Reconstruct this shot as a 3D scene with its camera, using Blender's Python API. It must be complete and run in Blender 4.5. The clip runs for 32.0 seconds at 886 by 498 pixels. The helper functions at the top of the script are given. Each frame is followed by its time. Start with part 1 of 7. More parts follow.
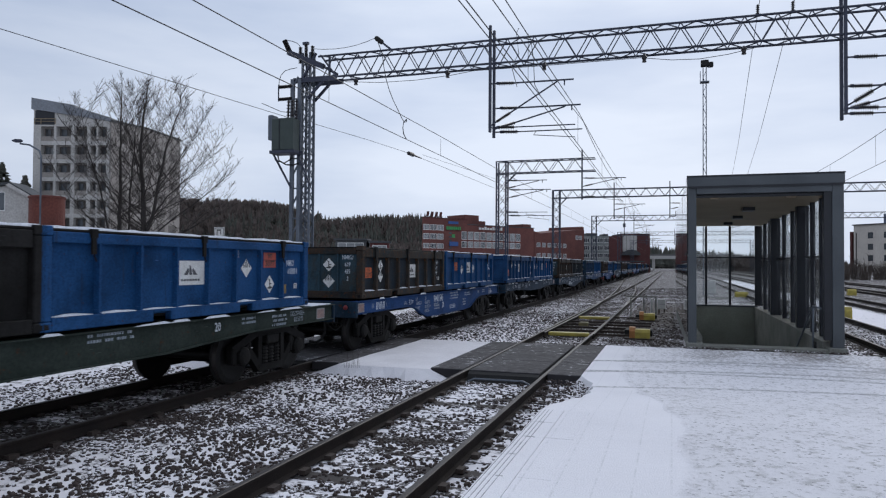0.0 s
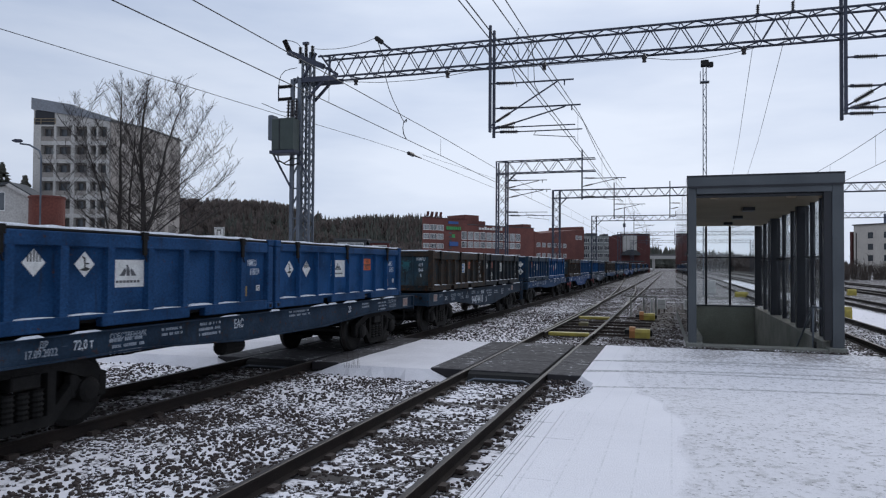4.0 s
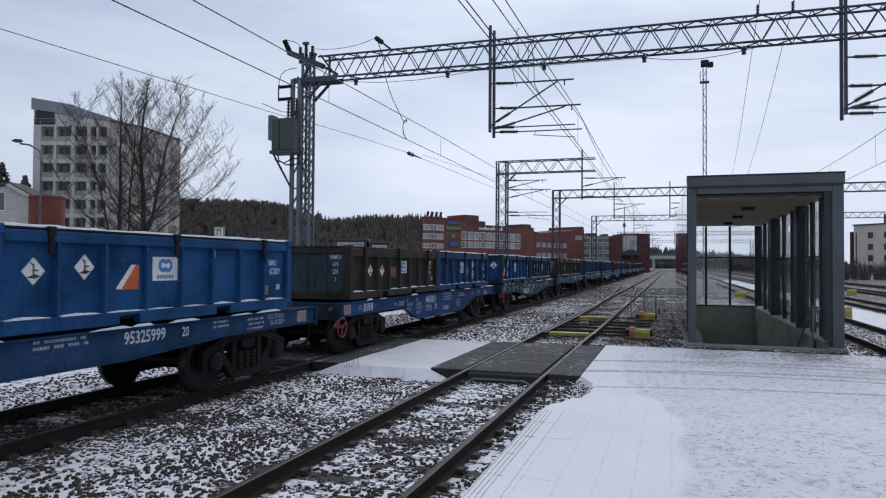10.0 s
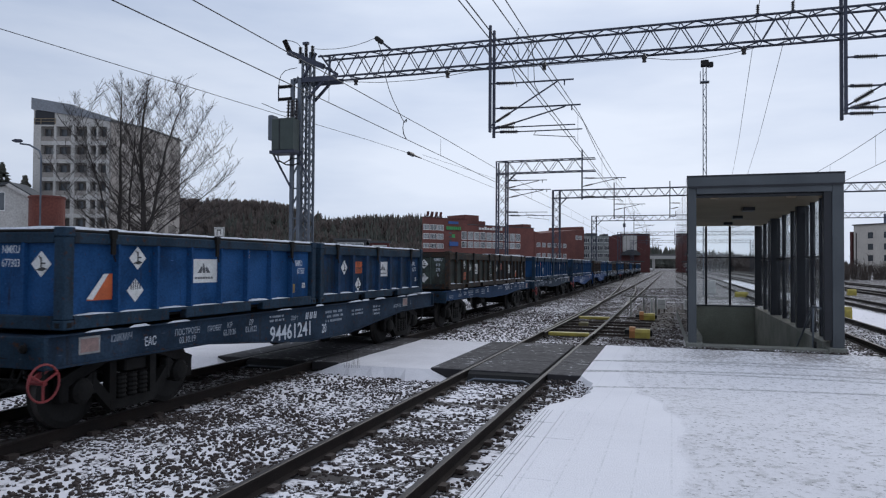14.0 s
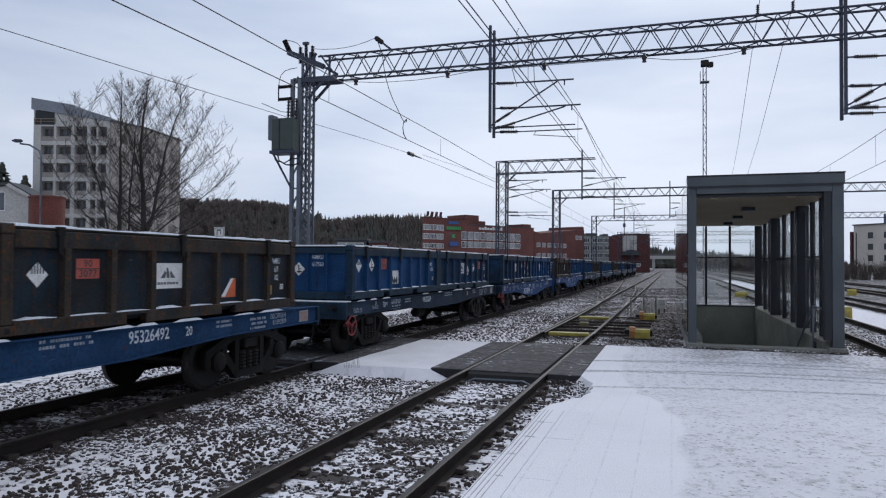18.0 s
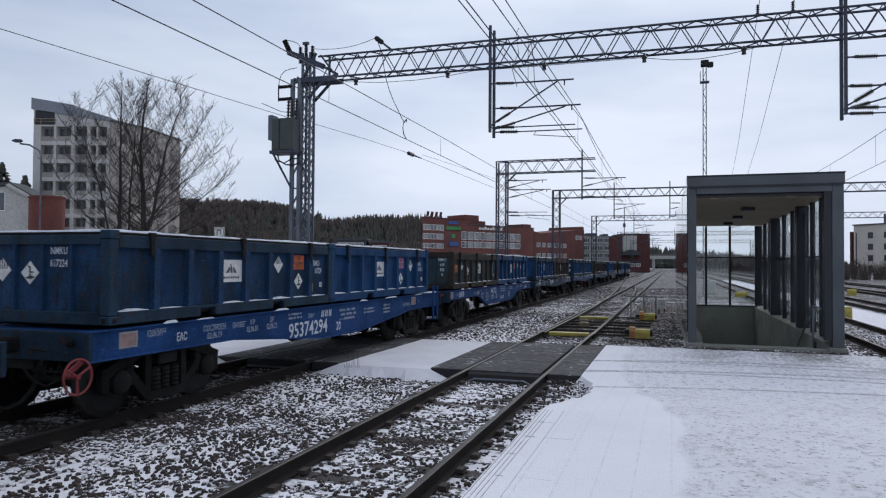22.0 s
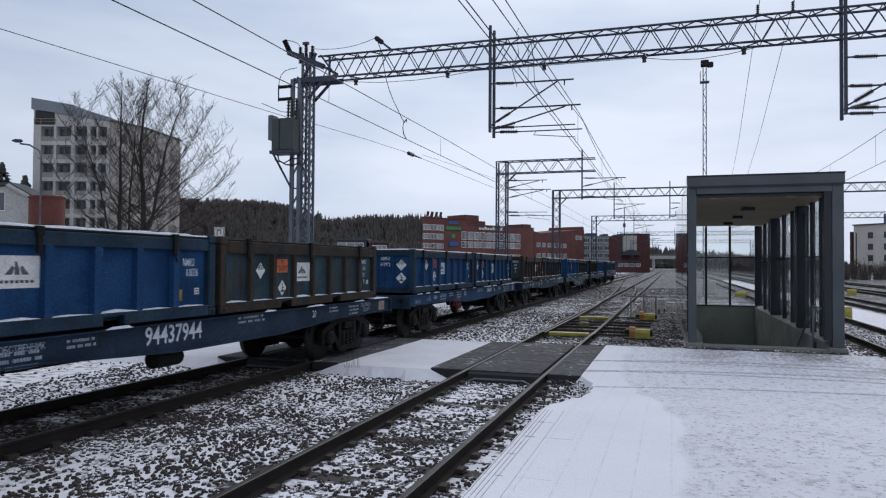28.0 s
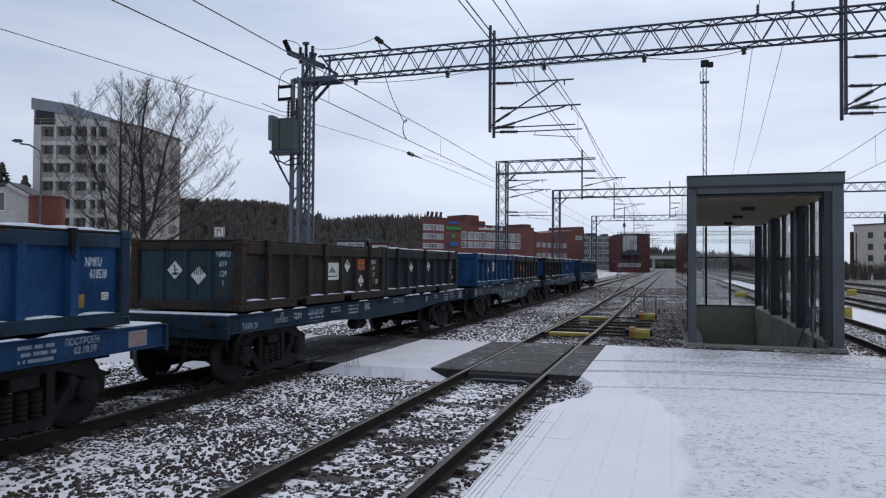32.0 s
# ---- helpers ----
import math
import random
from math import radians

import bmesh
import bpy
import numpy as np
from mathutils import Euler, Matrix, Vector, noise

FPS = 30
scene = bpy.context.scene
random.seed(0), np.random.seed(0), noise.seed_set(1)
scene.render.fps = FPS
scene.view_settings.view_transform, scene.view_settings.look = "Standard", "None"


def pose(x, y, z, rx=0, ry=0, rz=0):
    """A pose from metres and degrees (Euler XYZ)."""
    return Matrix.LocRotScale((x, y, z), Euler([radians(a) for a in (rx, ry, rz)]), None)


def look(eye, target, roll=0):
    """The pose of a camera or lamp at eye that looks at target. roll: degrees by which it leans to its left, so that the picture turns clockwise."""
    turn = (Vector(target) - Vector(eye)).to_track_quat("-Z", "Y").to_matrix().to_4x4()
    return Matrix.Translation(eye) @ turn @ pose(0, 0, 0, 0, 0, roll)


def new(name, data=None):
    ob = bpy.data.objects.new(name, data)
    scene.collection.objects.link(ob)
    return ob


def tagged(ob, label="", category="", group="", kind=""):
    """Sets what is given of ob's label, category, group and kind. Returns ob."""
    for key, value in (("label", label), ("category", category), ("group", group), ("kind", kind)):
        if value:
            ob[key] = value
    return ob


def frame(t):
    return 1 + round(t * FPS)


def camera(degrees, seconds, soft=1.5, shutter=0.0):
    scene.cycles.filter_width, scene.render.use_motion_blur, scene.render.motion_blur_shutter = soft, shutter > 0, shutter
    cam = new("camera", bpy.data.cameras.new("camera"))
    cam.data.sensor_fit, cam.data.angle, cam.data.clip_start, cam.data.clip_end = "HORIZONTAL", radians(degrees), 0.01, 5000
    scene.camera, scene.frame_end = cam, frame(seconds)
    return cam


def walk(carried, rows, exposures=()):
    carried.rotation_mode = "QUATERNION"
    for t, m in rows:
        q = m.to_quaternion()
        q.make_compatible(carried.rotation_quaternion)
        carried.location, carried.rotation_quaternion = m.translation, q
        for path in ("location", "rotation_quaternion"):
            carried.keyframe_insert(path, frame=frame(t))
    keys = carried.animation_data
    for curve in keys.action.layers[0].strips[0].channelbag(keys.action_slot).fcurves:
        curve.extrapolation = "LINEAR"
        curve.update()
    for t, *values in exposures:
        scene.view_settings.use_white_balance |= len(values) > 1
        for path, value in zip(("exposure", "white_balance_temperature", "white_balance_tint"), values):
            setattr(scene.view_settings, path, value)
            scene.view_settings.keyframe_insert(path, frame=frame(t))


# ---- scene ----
# ---- camera: stands still on the platform ----
EYE = Vector((0.0, 0.0, 2.108))
YAW, PITCH = 0.3136, 0.0214
AIM = EYE + 10 * Vector((-math.sin(YAW) * math.cos(PITCH), math.cos(YAW) * math.cos(PITCH), math.sin(PITCH)))
cam = camera(64.29, 32.0, soft=1.2, shutter=0.12)
walk(cam, [(0.0, look(EYE, AIM, 0.38)), (32.0, look(EYE, AIM, 0.38))],
     exposures=[(0.0, 0.0), (32.0, 0.0)])

# ---- light: bright winter overcast ----
SUN_EL, SUN_AZ = radians(32), radians(8)
world = bpy.data.worlds.new("overcast_sky")
scene.world = world
world.use_nodes = True
wn, wl = world.node_tree.nodes, world.node_tree.links
wn.clear()
w_out = wn.new("ShaderNodeOutputWorld")
w_sky = wn.new("ShaderNodeTexSky")
w_sky.sky_type, w_sky.sun_disc = "NISHITA", False
w_sky.sun_elevation, w_sky.sun_rotation = SUN_EL, SUN_AZ
w_sky.dust_density, w_sky.ozone_density = 2.0, 2.0
w_coord = wn.new("ShaderNodeTexCoord")
w_map = wn.new("ShaderNodeMapping")
w_map.inputs["Scale"].default_value = (1.0, 1.0, 4.5)
w_noise = wn.new("ShaderNodeTexNoise")
w_noise.inputs["Scale"].default_value = 1.7
w_noise.inputs["Detail"].default_value = 6.0
w_noise.inputs["Roughness"].default_value = 0.5
w_ramp = wn.new("ShaderNodeValToRGB")
w_ramp.color_ramp.elements[0].position, w_ramp.color_ramp.elements[0].color = 0.36, (0.555, 0.66, 0.87, 1)
w_ramp.color_ramp.elements[1].position, w_ramp.color_ramp.elements[1].color = 0.64, (0.825, 0.91, 1.07, 1)
w_a = wn.new("ShaderNodeBackground")
w_a.inputs["Strength"].default_value = 0.05
w_b = wn.new("ShaderNodeBackground")
w_b.inputs["Strength"].default_value = 1.0
w_mix = wn.new("ShaderNodeMixShader")
w_mix.inputs[0].default_value = 0.93
wl.new(w_coord.outputs["Generated"], w_map.inputs["Vector"])
wl.new(w_map.outputs["Vector"], w_noise.inputs["Vector"])
wl.new(w_noise.outputs["Fac"], w_ramp.inputs["Fac"])
wl.new(w_sky.outputs["Color"], w_a.inputs["Color"])
# the cloud is thinner, and brighter, towards the sun's side
w_dot = wn.new("ShaderNodeVectorMath")
w_dot.operation = "DOT_PRODUCT"
w_dot.inputs[1].default_value = (0.866, 0.5, 0.1)
wl.new(w_coord.outputs["Generated"], w_dot.inputs[0])
w_rng = wn.new("ShaderNodeMapRange")
w_rng.inputs[1].default_value, w_rng.inputs[2].default_value = -0.42, 0.2
w_rng.inputs[3].default_value, w_rng.inputs[4].default_value = 0.82, 0.96
wl.new(w_dot.outputs["Value"], w_rng.inputs[0])
w_mul = wn.new("ShaderNodeVectorMath")
w_mul.operation = "SCALE"
wl.new(w_ramp.outputs["Color"], w_mul.inputs[0])
wl.new(w_rng.outputs[0], w_mul.inputs["Scale"])
wl.new(w_mul.outputs["Vector"], w_b.inputs["Color"])
wl.new(w_a.outputs["Background"], w_mix.inputs[1])
wl.new(w_b.outputs["Background"], w_mix.inputs[2])
wl.new(w_mix.outputs["Shader"], w_out.inputs["Surface"])
sun = new("sun", bpy.data.lights.new("sun", "SUN"))
sun.data.energy, sun.data.angle, sun.data.color = 0.75, radians(35), (1.0, 0.96, 0.9)
sun_dir = Vector((math.sin(SUN_AZ) * math.cos(SUN_EL), math.cos(SUN_AZ) * math.cos(SUN_EL), math.sin(SUN_EL)))
sun.matrix_world = look(sun_dir * 100, (0, 0, 0))

# ---- plan numbers that the materials share: the two tracks and half a gauge ----
X_NEAR, X_TRAIN, HALF = -3.123, -8.18, 0.797


# ---- materials ----
def nt(name):
    m = bpy.data.materials.new(name)
    m.use_nodes = True
    return m, m.node_tree.nodes, m.node_tree.links, m.node_tree.nodes["Principled BSDF"]


def nd(n, kind, **kw):
    q = n.new(kind)
    for k, v in kw.items():
        q.inputs[k].default_value = v
    return q


def mixc(n, l, fac, a, b, mode="MIX"):
    """Mixes two colours (tuples or sockets) by a factor (number or socket)."""
    q = n.new("ShaderNodeMix")
    q.data_type, q.blend_type = "RGBA", mode
    for sock, v in ((q.inputs[0], fac), (q.inputs[6], a), (q.inputs[7], b)):
        if isinstance(v, (int, float)):
            sock.default_value = v
        elif isinstance(v, tuple):
            sock.default_value = (*v[:3], 1)
        else:
            l.new(v, sock)
    return q.outputs[2]


def ramp(n, l, sock, a, b):
    q = n.new("ShaderNodeMapRange")
    q.inputs[1].default_value, q.inputs[2].default_value = a, b
    l.new(sock, q.inputs[0])
    return q.outputs[0]


def mat(name, c, c2=None, rough=0.6, metal=0.0, scale=3.0, fine=60.0, bump=0.25, dist=0.01, spec=0.4, rnd=0.0, still=True, stretch=None):
    """A worn surface: two tones at a large scale, grain at a small one."""
    m, n, l, p = nt(name)
    c2 = c2 or tuple(v * 0.7 for v in c)
    if still:
        co = n.new("ShaderNodeNewGeometry").outputs["Position"]
    else:
        co = n.new("ShaderNodeTexCoord").outputs["Object"]
    if stretch:
        mp = n.new("ShaderNodeMapping")
        mp.inputs["Scale"].default_value = stretch
        l.new(co, mp.inputs["Vector"])
        co = mp.outputs["Vector"]
    a = nd(n, "ShaderNodeTexNoise", Scale=scale, Detail=5.0)
    b = nd(n, "ShaderNodeTexNoise", Scale=fine, Detail=3.0)
    l.new(co, a.inputs["Vector"])
    l.new(co, b.inputs["Vector"])
    col = mixc(n, l, ramp(n, l, a.outputs["Fac"], 0.35, 0.65), c, c2)
    col = mixc(n, l, ramp(n, l, b.outputs["Fac"], 0.3, 0.9), col, mixc(n, l, 1.0, col, (0.55, 0.55, 0.55), "MULTIPLY"))
    if rnd:
        oi = n.new("ShaderNodeObjectInfo")
        col = mixc(n, l, ramp(n, l, oi.outputs["Random"], 0.0, 1.0 / rnd), col, mixc(n, l, 1.0, col, (0.4, 0.4, 0.4), "MULTIPLY"))
    l.new(col, p.inputs["Base Color"])
    p.inputs["Metallic"].default_value = metal
    p.inputs["Specular IOR Level"].default_value = spec
    mr = n.new("ShaderNodeMapRange")
    mr.inputs[3].default_value, mr.inputs[4].default_value = max(0.05, rough - 0.12), min(1.0, rough + 0.12)
    l.new(b.outputs["Fac"], mr.inputs[0])
    l.new(mr.outputs[0], p.inputs["Roughness"])
    if bump:
        bp = nd(n, "ShaderNodeBump", Strength=bump, Distance=dist)
        l.new(b.outputs["Fac"], bp.inputs["Height"])
        l.new(bp.outputs["Normal"], p.inputs["Normal"])
    return m


def mp2(n, l, co):
    """Coordinates drawn out a little upwards."""
    q = n.new("ShaderNodeMapping")
    q.inputs["Scale"].default_value = (1.0, 1.0, 0.5)
    l.new(co, q.inputs["Vector"])
    return q.outputs["Vector"]


def paint(name, c, rust=(0.06, 0.03, 0.018), amount=0.5, dirt=(0.022, 0.02, 0.018), patch=None):
    """Old paint on steel of a moving thing: faded patches, rust spots and runs, grime."""
    m, n, l, p = nt(name)
    co = n.new("ShaderNodeTexCoord").outputs["Object"]
    oi = n.new("ShaderNodeObjectInfo")
    mp = n.new("ShaderNodeMapping")
    mp.inputs["Scale"].default_value = (7.0, 7.0, 0.7)
    l.new(co, mp.inputs["Vector"])
    big = nd(n, "ShaderNodeTexNoise", Scale=0.9, Detail=4.0)
    runs = nd(n, "ShaderNodeTexNoise", Scale=1.0, Detail=5.0, Roughness=0.65)
    spot = nd(n, "ShaderNodeTexNoise", Scale=9.0, Detail=7.0, Roughness=0.7)
    l.new(co, big.inputs["Vector"])
    l.new(mp.outputs["Vector"], runs.inputs["Vector"])
    l.new(co, spot.inputs["Vector"])
    fade = tuple(min(1.0, v * 1.42 + 0.014) for v in c)
    dark = tuple(v * 0.72 for v in c)
    col = mixc(n, l, ramp(n, l, big.outputs["Fac"], 0.35, 0.7), fade, dark)
    col = mixc(n, l, ramp(n, l, oi.outputs["Random"], 0.0, 2.5), col, dark)
    if patch:
        old = nd(n, "ShaderNodeTexNoise", Scale=2.3, Detail=7.0, Roughness=0.68)
        l.new(mp2(n, l, co), old.inputs["Vector"])
        col = mixc(n, l, ramp(n, l, old.outputs["Fac"], 0.46, 0.6), col, patch)
    f1 = ramp(n, l, runs.outputs["Fac"], 0.72 - 0.28 * amount, 0.86 - 0.2 * amount)
    col = mixc(n, l, f1, col, dirt)
    f2 = ramp(n, l, spot.outputs["Fac"], 0.72 - 0.25 * amount, 0.78 - 0.2 * amount)
    col = mixc(n, l, f2, col, rust)
    cloud = nd(n, "ShaderNodeTexNoise", Scale=1.7, Detail=9.0, Roughness=0.72)
    fine = nd(n, "ShaderNodeTexNoise", Scale=28.0, Detail=4.0, Roughness=0.7)
    scr = nd(n, "ShaderNodeTexNoise", Scale=13.0, Detail=2.0)
    smp = n.new("ShaderNodeMapping")
    smp.inputs["Scale"].default_value = (1.0, 0.25, 3.0)
    l.new(co, smp.inputs["Vector"])
    l.new(smp.outputs["Vector"], scr.inputs["Vector"])
    l.new(co, cloud.inputs["Vector"])
    l.new(co, fine.inputs["Vector"])
    col = mixc(n, l, ramp(n, l, cloud.outputs["Fac"], 0.5, 0.85), col, mixc(n, l, 1.0, col, (0.35, 0.36, 0.38), "MULTIPLY"))
    col = mixc(n, l, ramp(n, l, fine.outputs["Fac"], 0.4, 0.75), col, mixc(n, l, 1.0, col, (0.5, 0.5, 0.5), "MULTIPLY"))
    col = mixc(n, l, ramp(n, l, scr.outputs["Fac"], 0.72, 0.78), col, tuple(min(1.0, v * 1.5 + 0.05) for v in c))
    l.new(col, p.inputs["Base Color"])
    p.inputs["Specular IOR Level"].default_value = 0.1
    rr = n.new("ShaderNodeMapRange")
    rr.inputs[3].default_value, rr.inputs[4].default_value = 0.48, 0.85
    l.new(spot.outputs["Fac"], rr.inputs[0])
    l.new(rr.outputs[0], p.inputs["Roughness"])
    bp = nd(n, "ShaderNodeBump", Strength=0.25, Distance=0.006)
    l.new(spot.outputs["Fac"], bp.inputs["Height"])
    l.new(bp.outputs["Normal"], p.inputs["Normal"])
    return m


def plain(name, c, rough=0.5, metal=0.0, emit=0.0):
    m, n, l, p = nt(name)
    p.inputs["Base Color"].default_value = (*c, 1)
    p.inputs["Roughness"].default_value, p.inputs["Metallic"].default_value = rough, metal
    if emit:
        p.inputs["Emission Color"].default_value, p.inputs["Emission Strength"].default_value = (*c, 1), emit
    return m


def snowy(name, under, cover=0.5, scale=14.0, still=True, snow=(0.86, 0.835, 0.855)):
    """A surface dusted with snow, more of it where it lies flat."""
    m, n, l, p = nt(name)
    geo = n.new("ShaderNodeNewGeometry")
    co = geo.outputs["Position"] if still else n.new("ShaderNodeTexCoord").outputs["Object"]
    a = nd(n, "ShaderNodeTexNoise", Scale=scale, Detail=6.0, Roughness=0.65)
    b = nd(n, "ShaderNodeTexNoise", Scale=scale * 0.12, Detail=3.0)
    l.new(co, a.inputs["Vector"])
    l.new(co, b.inputs["Vector"])
    sx = n.new("ShaderNodeSeparateXYZ")
    l.new(geo.outputs["Normal"], sx.inputs[0])
    s1 = n.new("ShaderNodeMath")
    s1.operation = "MULTIPLY_ADD"
    l.new(b.outputs["Fac"], s1.inputs[0])
    s1.inputs[1].default_value = 0.8
    l.new(a.outputs["Fac"], s1.inputs[2])
    f = ramp(n, l, s1.outputs[0], 1.25 - cover * 0.7, 1.33 - cover * 0.7)
    g = n.new("ShaderNodeMath")
    g.operation = "MULTIPLY"
    l.new(f, g.inputs[0])
    l.new(ramp(n, l, sx.outputs["Z"], 0.35, 0.75), g.inputs[1])
    base = mixc(n, l, a.outputs["Fac"], under, tuple(v * 0.5 for v in under))
    col = mixc(n, l, g.outputs[0], base, snow)
    l.new(col, p.inputs["Base Color"])
    p.inputs["Roughness"].default_value = 0.85
    p.inputs["Specular IOR Level"].default_value = 0.25
    bp = nd(n, "ShaderNodeBump", Strength=0.5, Distance=0.02)
    l.new(a.outputs["Fac"], bp.inputs["Height"])
    l.new(bp.outputs["Normal"], p.inputs["Normal"])
    return m


M_RAIL = mat("rusty_rail_steel", (0.028, 0.021, 0.018), (0.018, 0.014, 0.013), rough=0.85, scale=2, fine=90, bump=0.4, spec=0.15)
M_RAILTOP = mat("worn_rail_head", (0.06, 0.05, 0.047), (0.03, 0.025, 0.023), rough=0.5, metal=0.35, scale=3, fine=40)
M_SLEEPER = snowy("concrete_sleeper_snow", (0.085, 0.075, 0.07), cover=0.52, scale=9)
M_CLIP = mat("rusty_clip", (0.05, 0.035, 0.028), rough=0.8)
M_STEEL = mat("galvanised_steel", (0.15, 0.17, 0.20), (0.10, 0.115, 0.14), rough=0.55, metal=0.3, scale=1.5, fine=30, bump=0.1)
M_STEELD = mat("dark_galvanised_steel", (0.06, 0.066, 0.095), (0.042, 0.048, 0.07), rough=0.6, metal=0.25, scale=1.5, fine=30, bump=0.1)
M_INSUL = mat("brown_glazed_insulator", (0.035, 0.03, 0.032), rough=0.3, bump=0)
M_WIRE = mat("weathered_wire", (0.09, 0.09, 0.095), rough=0.6, metal=0.3, bump=0)
M_SHELTER = mat("grey_painted_steel", (0.085, 0.096, 0.105), (0.066, 0.075, 0.084), rough=0.5, scale=1.2, fine=50, bump=0.08)
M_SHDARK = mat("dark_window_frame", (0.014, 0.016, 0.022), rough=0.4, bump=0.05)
M_CEIL = mat("beige_ceiling_board", (0.30, 0.235, 0.155), (0.25, 0.195, 0.13), rough=0.7, scale=0.8, fine=30, bump=0.05)
M_CONC = mat("stained_concrete", (0.26, 0.26, 0.23), (0.17, 0.17, 0.15), rough=0.85, scale=1.2, fine=25, bump=0.3)
M_GREENWALL = mat("green_grey_wall_panel", (0.36, 0.37, 0.31), (0.29, 0.30, 0.25), rough=0.6, scale=1, fine=30)
M_YELLOW = mat("yellow_machine_cover", (0.50, 0.40, 0.07), (0.34, 0.27, 0.06), rough=0.5, scale=5, fine=50)
M_ORANGE = mat("faded_orange_cover", (0.48, 0.20, 0.06), (0.34, 0.15, 0.05), rough=0.6, scale=5)
M_DARK = mat("dark_oily_steel", (0.012, 0.011, 0.011), (0.008, 0.008, 0.008), rough=0.75, scale=4, fine=30, still=False)
M_WHEEL = mat("wheel_steel", (0.009, 0.008, 0.0075), (0.006, 0.0055, 0.005), rough=0.6, metal=0.4, scale=4, fine=30, still=False)
M_TREAD = mat("bright_wheel_tread", (0.10, 0.09, 0.085), rough=0.45, metal=0.6, still=False)
M_SNOWC = mat("clean_snow", (0.82, 0.85, 0.90), (0.74, 0.77, 0.83), rough=0.85, scale=3, fine=40, bump=0.5, still=False, spec=0.2)
M_WHITE = mat("white_enamel", (0.78, 0.78, 0.76), (0.66, 0.65, 0.62), rough=0.5, still=False, bump=0.0, scale=6)
M_BLACK = plain("black_print", (0.015, 0.015, 0.015))
M_LETTER = mat("faded_white_lettering", (0.66, 0.70, 0.74), (0.46, 0.50, 0.55), rough=0.7, still=False, bump=0.0, scale=20)
M_PLATE = mat("orange_hazard_plate", (0.62, 0.13, 0.035), (0.48, 0.10, 0.03), rough=0.5, still=False, bump=0.0)
M_PINK = mat("faded_red_hazard_plate", (0.46, 0.085, 0.055), (0.32, 0.07, 0.055), rough=0.5, still=False, bump=0.0)
M_ROSE = mat("rose_hazard_plate", (0.52, 0.20, 0.34), (0.42, 0.15, 0.27), rough=0.5, still=False, bump=0.0)
M_LBLUE = plain("logo_blue", (0.03, 0.16, 0.42))
M_TEAL = mat("teal_overspray", (0.012, 0.125, 0.14), (0.012, 0.07, 0.095), still=False, bump=0.0)
M_CREAMP = mat("cream_notice", (0.5, 0.46, 0.38), (0.36, 0.32, 0.26), still=False, bump=0.0, scale=10)
M_REDP = mat("red_handwheel_paint", (0.27, 0.028, 0.03), (0.16, 0.022, 0.024), still=False, rough=0.5)
M_TRANSF = mat("green_grey_transformer", (0.05, 0.068, 0.06), (0.04, 0.055, 0.05), rough=0.5, bump=0.05)
M_BARK = mat("grey_brown_bark", (0.05, 0.043, 0.039), (0.034, 0.029, 0.027), rough=0.9, scale=6, fine=40)
M_TWIG = mat("thin_twigs", (0.045, 0.036, 0.033), rough=0.9, bump=0)
M_SCRUB = mat("brown_scrub_twigs", (0.115, 0.088, 0.072), (0.08, 0.064, 0.055), rough=0.9, scale=2, bump=0)
M_CONIFER = mat("dark_conifer", (0.078, 0.086, 0.072), (0.10, 0.096, 0.078), rough=0.95, scale=0.4, fine=2.0, bump=0.0)
M_WOOD = mat("leafless_wood", (0.16, 0.125, 0.11), (0.115, 0.093, 0.082), rough=0.95, scale=0.4, fine=2.0, bump=0.0)


def glass(name, tint=(0.86, 0.9, 0.9), rough=0.03):
    m, n, l, p = nt(name)
    p.inputs["Base Color"].default_value = (*tint, 1)
    p.inputs["Roughness"].default_value, p.inputs["IOR"].default_value = rough, 1.45
    p.inputs["Transmission Weight"].default_value = 1.0
    return m


M_GLASS = glass("clear_glass")
M_WINDOW = mat("dark_window_pane", (0.05, 0.06, 0.07), (0.09, 0.10, 0.11), rough=0.12, scale=0.5, bump=0, spec=0.6)
M_WINLIGHT = mat("curtained_window_pane", (0.27, 0.28, 0.285), (0.15, 0.165, 0.17), rough=0.25, scale=0.5, bump=0, spec=0.6)


